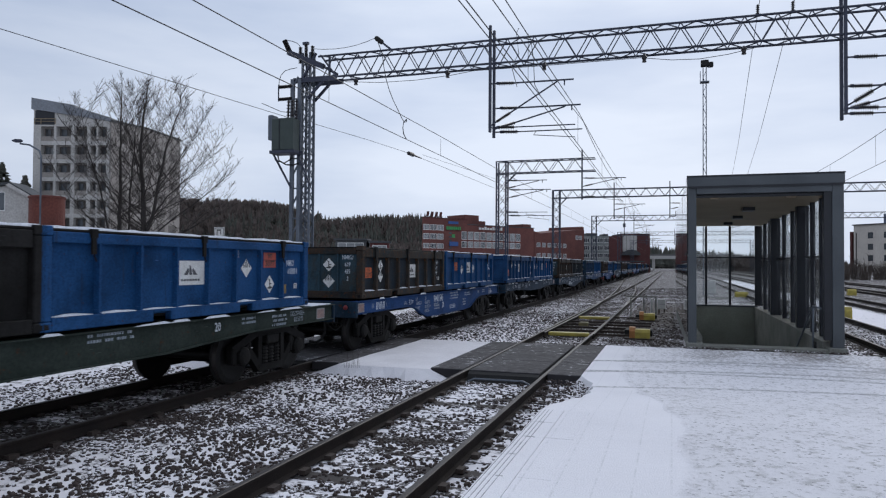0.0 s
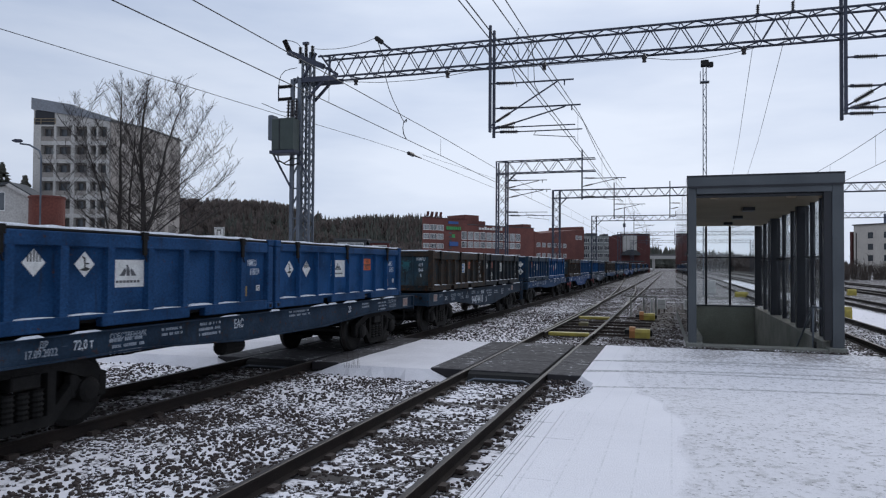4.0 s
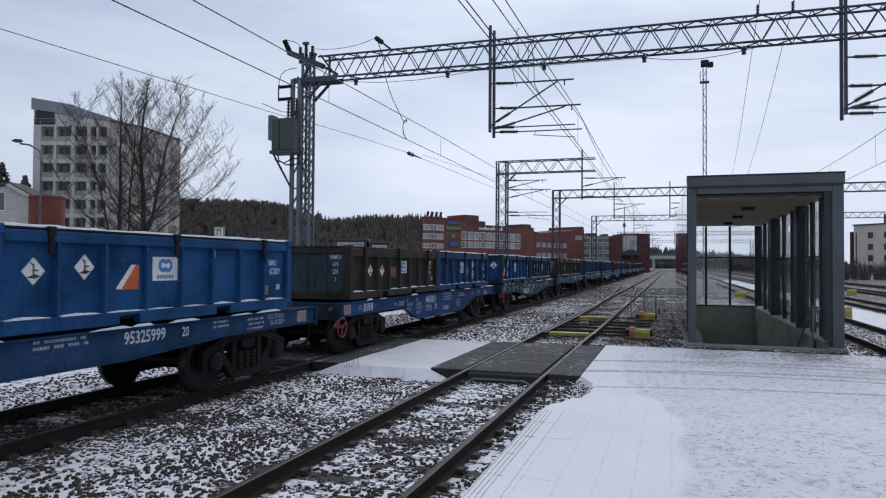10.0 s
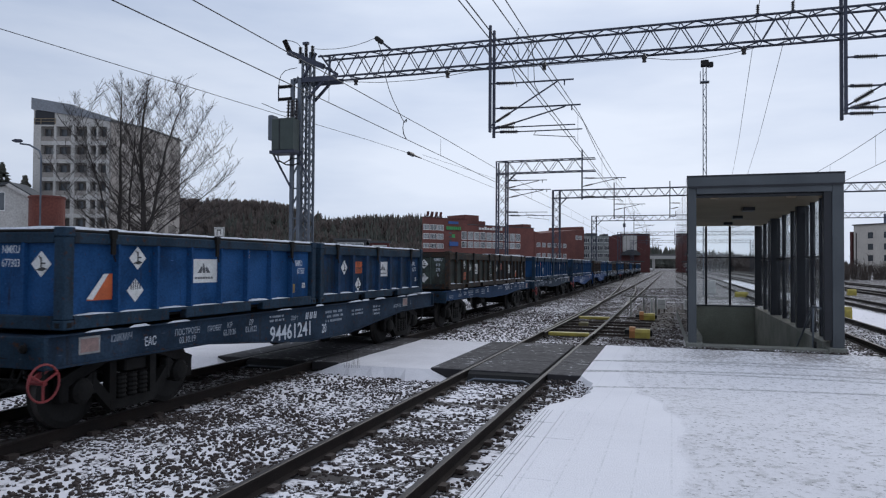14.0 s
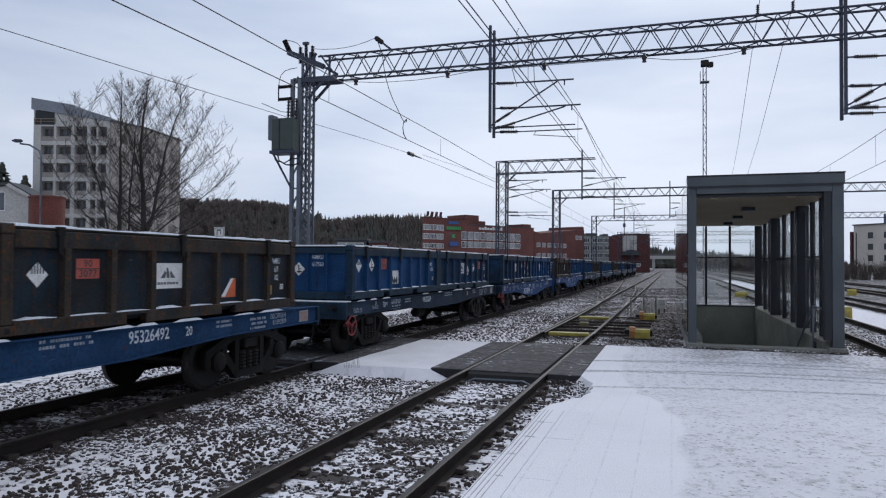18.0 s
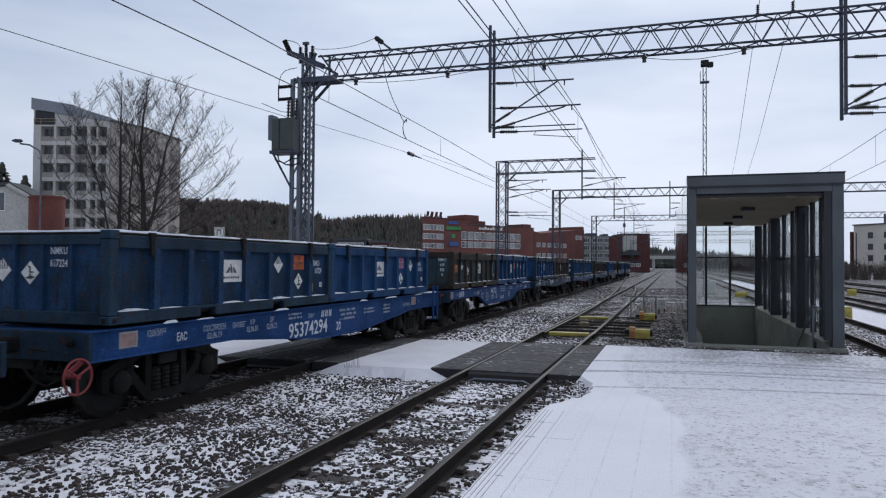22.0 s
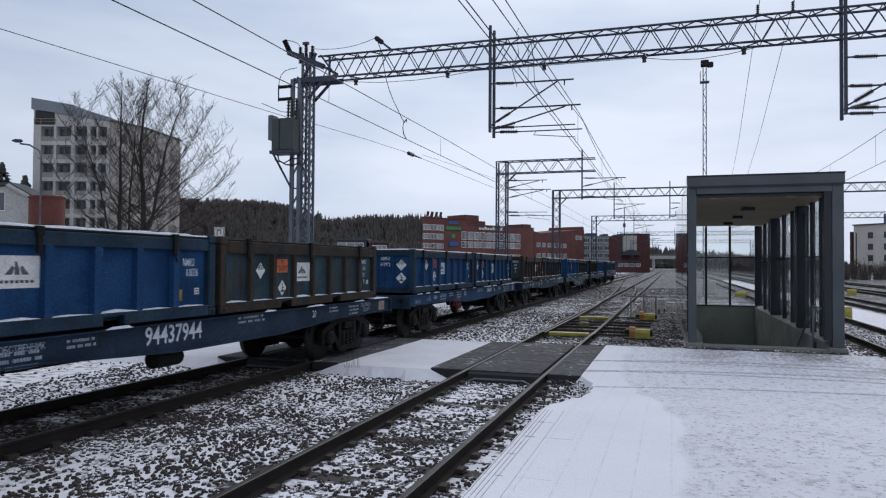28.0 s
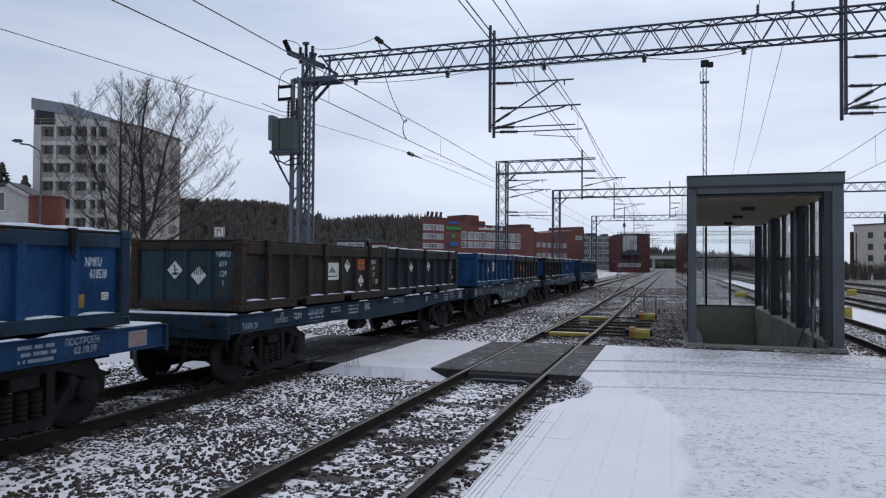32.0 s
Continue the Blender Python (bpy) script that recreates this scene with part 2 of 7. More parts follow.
def ground_material():
    """Snow with stones showing through in the yard; thin snow on grass beyond."""
    m, n, l, p = nt("snowy_ground")
    pos = n.new("ShaderNodeNewGeometry").outputs["Position"]
    sx = n.new("ShaderNodeSeparateXYZ")
    l.new(pos, sx.inputs[0])
    v = nd(n, "ShaderNodeTexVoronoi", Scale=17.0)
    a = nd(n, "ShaderNodeTexNoise", Scale=5.0, Detail=6.0, Roughness=0.7)
    b = nd(n, "ShaderNodeTexNoise", Scale=0.35, Detail=4.0)
    for q in (v, a, b):
        l.new(pos, q.inputs["Vector"])
    snow = mixc(n, l, b.outputs["Fac"], (0.87, 0.845, 0.865), (0.77, 0.745, 0.765))
    stone = mixc(n, l, v.outputs["Color"], (0.045, 0.04, 0.038), (0.11, 0.10, 0.095))
    f = n.new("ShaderNodeMath")
    f.operation = "ADD"
    l.new(a.outputs["Fac"], f.inputs[0])
    l.new(ramp(n, l, b.outputs["Fac"], 0.0, 5.0), f.inputs[1])
    away = n.new("ShaderNodeMath")
    away.operation = "MULTIPLY_ADD"
    l.new(ramp(n, l, sx.outputs["Y"], 20.0, 55.0), away.inputs[0])
    away.inputs[1].default_value = 0.165
    l.new(f.outputs[0], away.inputs[2])
    yard = mixc(n, l, ramp(n, l, away.outputs[0], 0.63, 0.74), snow, stone)
    def band(axis, lo, hi, soft):
        q = n.new("ShaderNodeMath")
        q.operation = "MULTIPLY"
        l.new(ramp(n, l, sx.outputs[axis], lo - soft, lo + soft), q.inputs[0])
        l.new(ramp(n, l, sx.outputs[axis], hi + soft, hi - soft), q.inputs[1])
        return q.outputs[0]

    def both(p1, p2):
        q = n.new("ShaderNodeMath")
        q.operation = "MULTIPLY"
        l.new(p1, q.inputs[0])
        l.new(p2, q.inputs[1])
        return q.outputs[0]
    soil = mixc(n, l, v.outputs["Color"], (0.035, 0.028, 0.023), (0.075, 0.06, 0.05))
    yard = mixc(n, l, both(both(band("X", -4.3, 0.45, 0.4), band("Y", 19.0, 46.0, 5.0)), ramp(n, l, a.outputs["Fac"], 0.66, 0.5)), yard, soil)
    yard = mixc(n, l, both(both(band("X", 7.3, 9.7, 0.25), band("Y", 22.0, 120.0, 4.0)), ramp(n, l, a.outputs["Fac"], 0.68, 0.58)), yard, snow)
    yard = mixc(n, l, both(both(band("X", X_TRAIN - 1.0, X_TRAIN + 1.0, 0.12), band("Y", -40.0, 60.0, 5.0)), ramp(n, l, a.outputs["Fac"], 0.62, 0.5)), yard, soil)
    grass = mixc(n, l, ramp(n, l, a.outputs["Fac"], 0.48, 0.56), snow, (0.16, 0.13, 0.085))
    far = mixc(n, l, ramp(n, l, sx.outputs["X"], -13.0, -11.5), grass, yard)
    l.new(far, p.inputs["Base Color"])
    p.inputs["Roughness"].default_value = 0.9
    p.inputs["Specular IOR Level"].default_value = 0.2
    bp = nd(n, "ShaderNodeBump", Strength=0.6, Distance=0.03)
    l.new(a.outputs["Fac"], bp.inputs["Height"])
    l.new(bp.outputs["Normal"], p.inputs["Normal"])
    return m


M_GROUND = ground_material()


def platform_material():
    """Trodden snow on paving: clean by the edge, scuffed and tracked by wheels further in."""
    m, n, l, p = nt("trodden_platform_snow")
    pos = n.new("ShaderNodeNewGeometry").outputs["Position"]
    sx = n.new("ShaderNodeSeparateXYZ")
    l.new(pos, sx.inputs[0])
    a = nd(n, "ShaderNodeTexNoise", Scale=11.0, Detail=5.0, Roughness=0.68)
    b = nd(n, "ShaderNodeTexNoise", Scale=0.8, Detail=4.0)
    c = nd(n, "ShaderNodeTexNoise", Scale=60.0, Detail=3.0)
    for q in (a, b, c):
        l.new(pos, q.inputs["Vector"])
    snow = mixc(n, l, b.outputs["Fac"], (0.875, 0.855, 0.875), (0.775, 0.755, 0.775))
    grit = (0.36, 0.345, 0.335)
    s = n.new("ShaderNodeMath")
    s.operation = "MULTIPLY_ADD"
    l.new(b.outputs["Fac"], s.inputs[0])
    s.inputs[1].default_value = 0.5
    l.new(a.outputs["Fac"], s.inputs[2])
    scuff = n.new("ShaderNodeMath")
    scuff.operation = "MULTIPLY"
    l.new(ramp(n, l, s.outputs[0], 0.8, 1.3), scuff.inputs[0])
    # inside the slab rows by the edge the snow is clean; beyond them it is scuffed and gritty
    wob = n.new("ShaderNodeMath")
    wob.operation = "MULTIPLY_ADD"
    l.new(b.outputs["Fac"], wob.inputs[0])
    wob.inputs[1].default_value = 0.5
    l.new(sx.outputs["X"], wob.inputs[2])
    near = n.new("ShaderNodeMapRange")
    near.interpolation_type = "SMOOTHSTEP"
    for i, v in enumerate((8.0, 15.0, 0.0, 1.15), 1):
        near.inputs[i].default_value = v
    l.new(sx.outputs["Y"], near.inputs[0])
    wide = n.new("ShaderNodeMath")
    wide.operation = "ADD"
    l.new(wob.outputs[0], wide.inputs[0])
    l.new(near.outputs[0], wide.inputs[1])
    wob = n.new("ShaderNodeMath")
    wob.operation = "MULTIPLY_ADD"
    l.new(a.outputs["Fac"], wob.inputs[0])
    wob.inputs[1].default_value = 0.3
    l.new(wide.outputs[0], wob.inputs[2])
    trod = ramp(n, l, wob.outputs[0], 0.53, 0.66)
    l.new(trod, scuff.inputs[1])
    col = mixc(n, l, scuff.outputs[0], snow, grit)
    sp = nd(n, "ShaderNodeTexNoise", Scale=6.5, Detail=9.0, Roughness=0.78)
    bits = nd(n, "ShaderNodeTexVoronoi", Scale=15.0)
    l.new(pos, sp.inputs["Vector"])
    l.new(pos, bits.inputs["Vector"])
    for fac, hold, tone in ((ramp(n, l, sp.outputs["Fac"], 0.525, 0.60), 0.66, (0.45, 0.435, 0.43)), (ramp(n, l, bits.outputs["Distance"], 0.3, 0.22), 0.55, (0.06, 0.053, 0.05))):
        spk = n.new("ShaderNodeMath")
        spk.operation = "MULTIPLY"
        l.new(fac, spk.inputs[0])
        l.new(trod, spk.inputs[1])
        hld = n.new("ShaderNodeMath")
        hld.operation = "MULTIPLY"
        l.new(spk.outputs[0], hld.inputs[0])
        hld.inputs[1].default_value = hold
        if hold < 0.57:
            thin = n.new("ShaderNodeMath")
            thin.operation = "MULTIPLY"
            l.new(hld.outputs[0], thin.inputs[0])
            l.new(ramp(n, l, a.outputs["Fac"], 0.48, 0.53), thin.inputs[1])
            hld = thin
        col = mixc(n, l, hld.outputs[0], col, tone)
    joint = n.new("ShaderNodeMath")
    joint.operation = "PINGPONG"
    joint.inputs[1].default_value = 0.155
    l.new(sx.outputs["X"], joint.inputs[0])
    jn = n.new("ShaderNodeMath")
    jn.operation = "MULTIPLY"
    l.new(ramp(n, l, joint.outputs[0], 0.012, 0.003), jn.inputs[0])
    l.new(ramp(n, l, a.outputs["Fac"], 0.42, 0.6), jn.inputs[1])
    jm = n.new("ShaderNodeMath")
    jm.operation = "MULTIPLY"
    l.new(jn.outputs[0], jm.inputs[0])
    l.new(ramp(n, l, wob.outputs[0], 0.66, 0.53), jm.inputs[1])
    col = mixc(n, l, jm.outputs[0], col, (0.70, 0.69, 0.70))
    soil = n.new("ShaderNodeMath")
    soil.operation = "MULTIPLY"
    l.new(ramp(n, l, sx.outputs["Y"], 14.5, 18.6), soil.inputs[0])
    l.new(ramp(n, l, s.outputs[0], 0.7, 0.86), soil.inputs[1])
    soil2 = n.new("ShaderNodeMath")
    soil2.operation = "MULTIPLY"
    l.new(soil.outputs[0], soil2.inputs[0])
    l.new(ramp(n, l, sx.outputs["X"], -0.8, 1.2), soil2.inputs[1])
    col = mixc(n, l, soil2.outputs[0], col, (0.20, 0.17, 0.15))
    # wheel tracks: arcs that turn from the yard side onto the crossing
    for cx, cy, r, w in ((3.0, 3.4, 13.2, 0.13), (3.0, 3.4, 11.7, 0.13), (2.0, -6.0, 20.6, 0.11), (2.0, -6.0, 22.1, 0.11), (4.0, -2.0, 15.2, 0.1)):
        d = n.new("ShaderNodeVectorMath")
        d.operation = "DISTANCE"
        d.inputs[1].default_value = (cx, cy, 0.0)
        l.new(pos, d.inputs[0])
        e = n.new("ShaderNodeMath")
        e.operation = "SUBTRACT"
        e.inputs[1].default_value = r
        l.new(d.outputs["Value"], e.inputs[0])
        ab = n.new("ShaderNodeMath")
        ab.operation = "ABSOLUTE"
        l.new(e.outputs[0], ab.inputs[0])
        k = n.new("ShaderNodeMath")
        k.operation = "MULTIPLY"
        l.new(ramp(n, l, ab.outputs[0], w, w * 0.5), k.inputs[0])
        l.new(ramp(n, l, a.outputs["Fac"], 0.36, 0.58), k.inputs[1])
        col = mixc(n, l, k.outputs[0], col, (0.37, 0.36, 0.365))
    l.new(col, p.inputs["Base Color"])
    p.inputs["Roughness"].default_value = 0.85
    p.inputs["Specular IOR Level"].default_value = 0.2
    ad = n.new("ShaderNodeMath")
    ad.operation = "ADD"
    l.new(a.outputs["Fac"], ad.inputs[0])
    l.new(c.outputs["Fac"], ad.inputs[1])
    lump = n.new("ShaderNodeMath")
    lump.operation = "MULTIPLY"
    l.new(sp.outputs["Fac"], lump.inputs[0])
    l.new(trod, lump.inputs[1])
    ad2 = n.new("ShaderNodeMath")
    ad2.operation = "MULTIPLY_ADD"
    l.new(lump.outputs[0], ad2.inputs[0])
    ad2.inputs[1].default_value = 3.0
    l.new(ad.outputs[0], ad2.inputs[2])
    bp = nd(n, "ShaderNodeBump", Strength=0.7, Distance=0.015)
    l.new(ad2.outputs[0], bp.inputs["Height"])
    l.new(bp.outputs["Normal"], p.inputs["Normal"])
    return m


M_PLATFORM = platform_material()
M_SLAB = mat("snow_dusted_slab", (0.86, 0.835, 0.855), (0.77, 0.745, 0.765), rough=0.85, scale=1.2, fine=60, bump=0.35, spec=0.2)
def rubber_material():
    """Dark rubber with thin snow rubbed along the way across."""
    m, n, l, p = nt("rubber_crossing_panel")
    geo = n.new("ShaderNodeNewGeometry")
    mp = n.new("ShaderNodeMapping")
    mp.inputs["Scale"].default_value = (3.6, 4.6, 1.0)
    l.new(geo.outputs["Position"], mp.inputs["Vector"])
    a = nd(n, "ShaderNodeTexNoise", Scale=1.6, Detail=7.0, Roughness=0.7)
    b = nd(n, "ShaderNodeTexNoise", Scale=0.9, Detail=3.0)
    l.new(mp.outputs["Vector"], a.inputs["Vector"])
    l.new(geo.outputs["Position"], b.inputs["Vector"])
    sx = n.new("ShaderNodeSeparateXYZ")
    l.new(geo.outputs["Normal"], sx.inputs[0])
    add = n.new("ShaderNodeMath")
    add.operation = "MULTIPLY_ADD"
    l.new(b.outputs["Fac"], add.inputs[0])
    add.inputs[1].default_value = 0.35
    l.new(a.outputs["Fac"], add.inputs[2])
    up = ramp(n, l, sx.outputs["Z"], 0.5, 0.9)
    film = n.new("ShaderNodeMath")
    film.operation = "MULTIPLY"
    l.new(ramp(n, l, add.outputs[0], 0.55, 0.9), film.inputs[0])
    l.new(up, film.inputs[1])
    lump = n.new("ShaderNodeMath")
    lump.operation = "MULTIPLY"
    l.new(ramp(n, l, add.outputs[0], 0.79, 0.84), lump.inputs[0])
    l.new(up, lump.inputs[1])
    col = mixc(n, l, film.outputs[0], (0.028, 0.026, 0.028), (0.12, 0.115, 0.12))
    col = mixc(n, l, lump.outputs[0], col, (0.5, 0.49, 0.51))
    l.new(col, p.inputs["Base Color"])
    p.inputs["Roughness"].default_value = 0.8
    p.inputs["Specular IOR Level"].default_value = 0.25
    bp = nd(n, "ShaderNodeBump", Strength=0.4, Distance=0.01)
    l.new(a.outputs["Fac"], bp.inputs["Height"])
    l.new(bp.outputs["Normal"], p.inputs["Normal"])
    return m


M_RUBBER = rubber_material()
M_STONE = snowy("ballast_stone", (0.068, 0.052, 0.047), cover=0.46, scale=9)


# ---- mesh builder ----
class Geo:
    def __init__(self):
        self.v, self.f = [], []

    def add(self, verts, faces):
        k = len(self.v)
        self.v.extend(tuple(q) for q in verts)
        self.f.extend(tuple(i + k for i in f) for f in faces)
        return self

    def box(self, x0, x1, y0, y1, z0, z1, c=0.0):
        """A box, with chamfered edges where c is given."""
        if not c:
            v = [(x, y, z) for z in (z0, z1) for y in (y0, y1) for x in (x0, x1)]
            return self.add(v, [(0, 2, 3, 1), (4, 5, 7, 6), (0, 1, 5, 4), (2, 6, 7, 3), (0, 4, 6, 2), (1, 3, 7, 5)])
        b = bmesh.new()
        bmesh.ops.create_cube(b, size=1.0)
        for q in b.verts:
            q.co = Vector(((x0 + x1) / 2 + q.co.x * (x1 - x0), (y0 + y1) / 2 + q.co.y * (y1 - y0), (z0 + z1) / 2 + q.co.z * (z1 - z0)))
        bmesh.ops.bevel(b, geom=b.edges[:], offset=c, segments=1, affect="EDGES", profile=0.5)
        b.verts.index_update()
        self.add([q.co[:] for q in b.verts], [[q.index for q in f.verts] for f in b.faces])
        b.free()
        return self

    def tube(self, p0, p1, r, n=8, r2=None, caps=True):
        p0, p1 = Vector(p0), Vector(p1)
        r2 = r if r2 is None else r2
        w = (p1 - p0).normalized()
        u = w.orthogonal().normalized()
        t = w.cross(u)
        v = []
        for p, q in ((p0, r), (p1, r2)):
            for i in range(n):
                a = 2 * math.pi * i / n
                v.append(p + (u * math.cos(a) + t * math.sin(a)) * q)
        f = [(i, (i + 1) % n, n + (i + 1) % n, n + i) for i in range(n)]
        if caps:
            f += [tuple(range(n - 1, -1, -1)), tuple(range(n, 2 * n))]
        return self.add(v, f)

    def path(self, pts, r, n=6):
        """A round bar along a line of points."""
        pts = [Vector(p) for p in pts]
        rings = []
        for i, p in enumerate(pts):
            w = (pts[min(i + 1, len(pts) - 1)] - pts[max(i - 1, 0)]).normalized()
            u = w.cross(Vector((0, 0, 1)))
            u = u.normalized() if u.length > 1e-4 else Vector((1, 0, 0))
            t = w.cross(u)
            rings.append([p + (u * math.cos(2 * math.pi * k / n) + t * math.sin(2 * math.pi * k / n)) * r for k in range(n)])
        v = [q for ring in rings for q in ring]
        f = [(i * n + k, i * n + (k + 1) % n, (i + 1) * n + (k + 1) % n, (i + 1) * n + k) for i in range(len(pts) - 1) for k in range(n)]
        f += [tuple(range(n - 1, -1, -1)), tuple(range(len(v) - n, len(v)))]
        return self.add(v, f)

    def bar(self, p0, p1, w, h):
        """A rectangular bar between two points: w across, h upright."""
        p0, p1 = Vector(p0), Vector(p1)
        d = (p1 - p0).normalized()
        s = d.cross(Vector((0, 0, 1)))
        s = s.normalized() if s.length > 1e-4 else Vector((1, 0, 0))
        u = s.cross(d)
        v = [p + s * a * w / 2 + u * b * h / 2 for p in (p0, p1) for a, b in ((-1, -1), (1, -1), (1, 1), (-1, 1))]
        return self.add(v, [(3, 2, 1, 0), (4, 5, 6, 7), (0, 1, 5, 4), (1, 2, 6, 5), (2, 3, 7, 6), (3, 0, 4, 7)])

    def prism(self, poly, axis, a, b):
        """A polygon pushed along an axis from a to b. The polygon is (y, z) for x, (x, z) for y, (x, y) for z."""
        n = len(poly)

        def at(q, s):
            return {"x": (s, q[0], q[1]), "y": (q[0], s, q[1]), "z": (q[0], q[1], s)}[axis]
        v = [at(q, a) for q in poly] + [at(q, b) for q in poly]
        return self.add(v, [tuple(range(n - 1, -1, -1)), tuple(range(n, 2 * n))] + [(i, (i + 1) % n, n + (i + 1) % n, n + i) for i in range(n)])

    def lathe(self, prof, origin, axis, n=16):
        """Rings of (distance along the axis, radius), closed at both ends."""
        o, w = Vector(origin), Vector(axis).normalized()
        u = w.orthogonal().normalized()
        t = w.cross(u)
        v = [o + w * d + (u * math.cos(2 * math.pi * k / n) + t * math.sin(2 * math.pi * k / n)) * r for d, r in prof for k in range(n)]
        f = [(i * n + k, i * n + (k + 1) % n, (i + 1) * n + (k + 1) % n, (i + 1) * n + k) for i in range(len(prof) - 1) for k in range(n)]
        f += [tuple(range(n - 1, -1, -1)), tuple(range(len(v) - n, len(v)))]
        return self.add(v, f)

    def mesh(self, name, material=None, smooth=False):
        me = bpy.data.meshes.new(name)
        me.from_pydata(self.v, [], self.f)
        if smooth:
            me.shade_smooth()
        if material:
            me.materials.append(material)
        b = bmesh.new()
        b.from_mesh(me)
        bmesh.ops.recalc_face_normals(b, faces=b.faces)
        b.to_mesh(me)
        b.free()
        return me


def part(name, g, material, parent, label="", m=None, smooth=False):
    """Links a mesh as one part under a thing or under a part."""
    me = g.mesh(name, material, smooth) if isinstance(g, Geo) else g
    ob = new(name, me)
    ob.parent = parent
    if m is not None:
        ob.matrix_basis = m
    if material is not None and not isinstance(g, Geo):
        ob.material_slots[0].link = "OBJECT"
        ob.material_slots[0].material = material
    if label:
        ob["label"] = label
    return ob


def thing(name, label, category, m=None, group="", kind="", g=None, material=None):
    ob = new(name, g.mesh(name, material) if g else None)
    if m is not None:
        ob.matrix_basis = m
    return tagged(ob, label, category, group, kind)


GLYPHS = {}


def text_mesh(s, size, material, squeeze=1.0):
    key = (s, size, material.name, squeeze)
    if key not in GLYPHS:
        cu = bpy.data.curves.new("lettering", "FONT")
        cu.body, cu.size, cu.align_x, cu.align_y = s, size, "CENTER", "CENTER"
        cu.offset = size * 0.014
        cu.resolution_u = 2
        ob = bpy.data.objects.new("lettering", cu)
        scene.collection.objects.link(ob)
        dg = bpy.context.evaluated_depsgraph_get()
        me = bpy.data.meshes.new_from_object(ob.evaluated_get(dg))
        bpy.data.objects.remove(ob)
        me.transform(Matrix.Diagonal((squeeze, 1, 1, 1)))
        me.materials.clear()
        me.materials.append(material)
        GLYPHS[key] = me
    return GLYPHS[key]
# ---- plan: tracks run along y; rail heads at z = 0 ----
RIGHT_TRACKS = (6.1, 10.9, 16.4, 22.0)


def smooth(a, b, x):
    t = min(1.0, max(0.0, (x - a) / (b - a)))
    return t * t * (3 - 2 * t)


def ground_z(x, y):
    z = -0.2 + 1.35 * smooth(-15, -36, x)
    return z + 1.6 * smooth(30, 60, x)


xs = [-2500, -1200, -600, -300, -160, -90, -60, -48, -42, -36, -33, -30, -27, -24, -21, -18, -15, -11, -5, 0.6, 3.7, 10, 20, 30, 36, 42, 48, 54, 60, 100, 300, 900, 2500]
ys = [-400, -60, -10, 10, 19.7, 34.62, 60, 120, 300, 700, 1500, 3500]
g = Geo()
g.v = [(x, y, ground_z(x, y)) for y in ys for x in xs]
n_x = len(xs)
g.f = [(j * n_x + i, j * n_x + i + 1, (j + 1) * n_x + i + 1, (j + 1) * n_x + i) for j in range(len(ys) - 1) for i in range(n_x - 1) if not (xs[i] == 0.6 and ys[j] == 19.7)]
thing("ground", "snow-dusted gravel and grass ground of the railway yard", "ground", kind="structure", g=g, material=M_GROUND)

RAIL = [(-.075, -.172), (.075, -.172), (.075, -.16), (.012, -.145), (.01, -.045), (.036, -.035), (.036, -.008), (.026, 0),
        (-.026, 0), (-.036, -.008), (-.036, -.035), (-.01, -.045), (-.012, -.145), (-.075, -.16)]


def rail_mesh(pts):
    """A flat-bottomed rail swept along (x, y) points."""
    g, n = Geo(), len(RAIL)
    for i, p in enumerate(pts):
        d = Vector(pts[min(i + 1, len(pts) - 1)]) - Vector(pts[max(i - 1, 0)])
        d.normalize()
        g.v += [(p[0] + d.y * q[0], p[1] - d.x * q[0], q[1]) for q in RAIL]
    g.f = [(i * n + k, i * n + (k + 1) % n, (i + 1) * n + (k + 1) % n, (i + 1) * n + k) for i in range(len(pts) - 1) for k in range(n)]
    g.f += [tuple(range(n - 1, -1, -1)), tuple(range(len(g.v) - n, len(g.v)))]
    me = g.mesh("rail", M_RAIL)
    me.materials.append(M_RAILTOP)
    for q in me.polygons:
        if q.normal.z > 0.6 and q.center.z > -0.02:
            q.material_index = 1
    return me


SLEEPER = Geo().prism([(-1.3, -.36), (1.3, -.36), (1.3, -.186), (.45, -.194), (-.45, -.194), (-1.3, -.186)], "y", -.14, .14).mesh("sleeper", M_SLEEPER)
CLIP = Geo().box(-.17, -.085, -.07, .07, -.175, -.125).box(.085, .17, -.07, .07, -.175, -.125).mesh("rail_clip", M_CLIP)


def straight_track(name, label, x, y0, y1, pitch, near):
    t = thing(name, label, "railway track", kind="structure")
    for s in (-HALF, HALF):
        part("rail", rail_mesh([(x + s, y0), (x + s, (y0 + y1) / 2), (x + s, y1)]), None, t)
    y = 2.6
    while y < near:
        if not 13.2 < y < 19.2 or x > 0:
            sl = part("sleeper", SLEEPER, None, t, m=pose(x, y, 0, 0, 0, random.uniform(-1, 1)))
            if y < 13:
                for s in (-HALF, HALF):
                    part("rail_clip", CLIP, None, sl, m=pose(s, 0, 0))
        y += pitch
    return t


straight_track("track_1", "rusty rails on snow-dusted sleepers beside the platform", X_NEAR, -12, 330, 0.61, 60)
straight_track("track_2", "dark rusty rails that carry the goods train", X_TRAIN, -40, 330, 0.61, 40)
for i, x in enumerate(RIGHT_TRACKS):
    straight_track("track_%d" % (i + 3), "parallel yard track with rusty rails in snow", x, -12, 330, 0.61, 60 if i == 0 else 2)
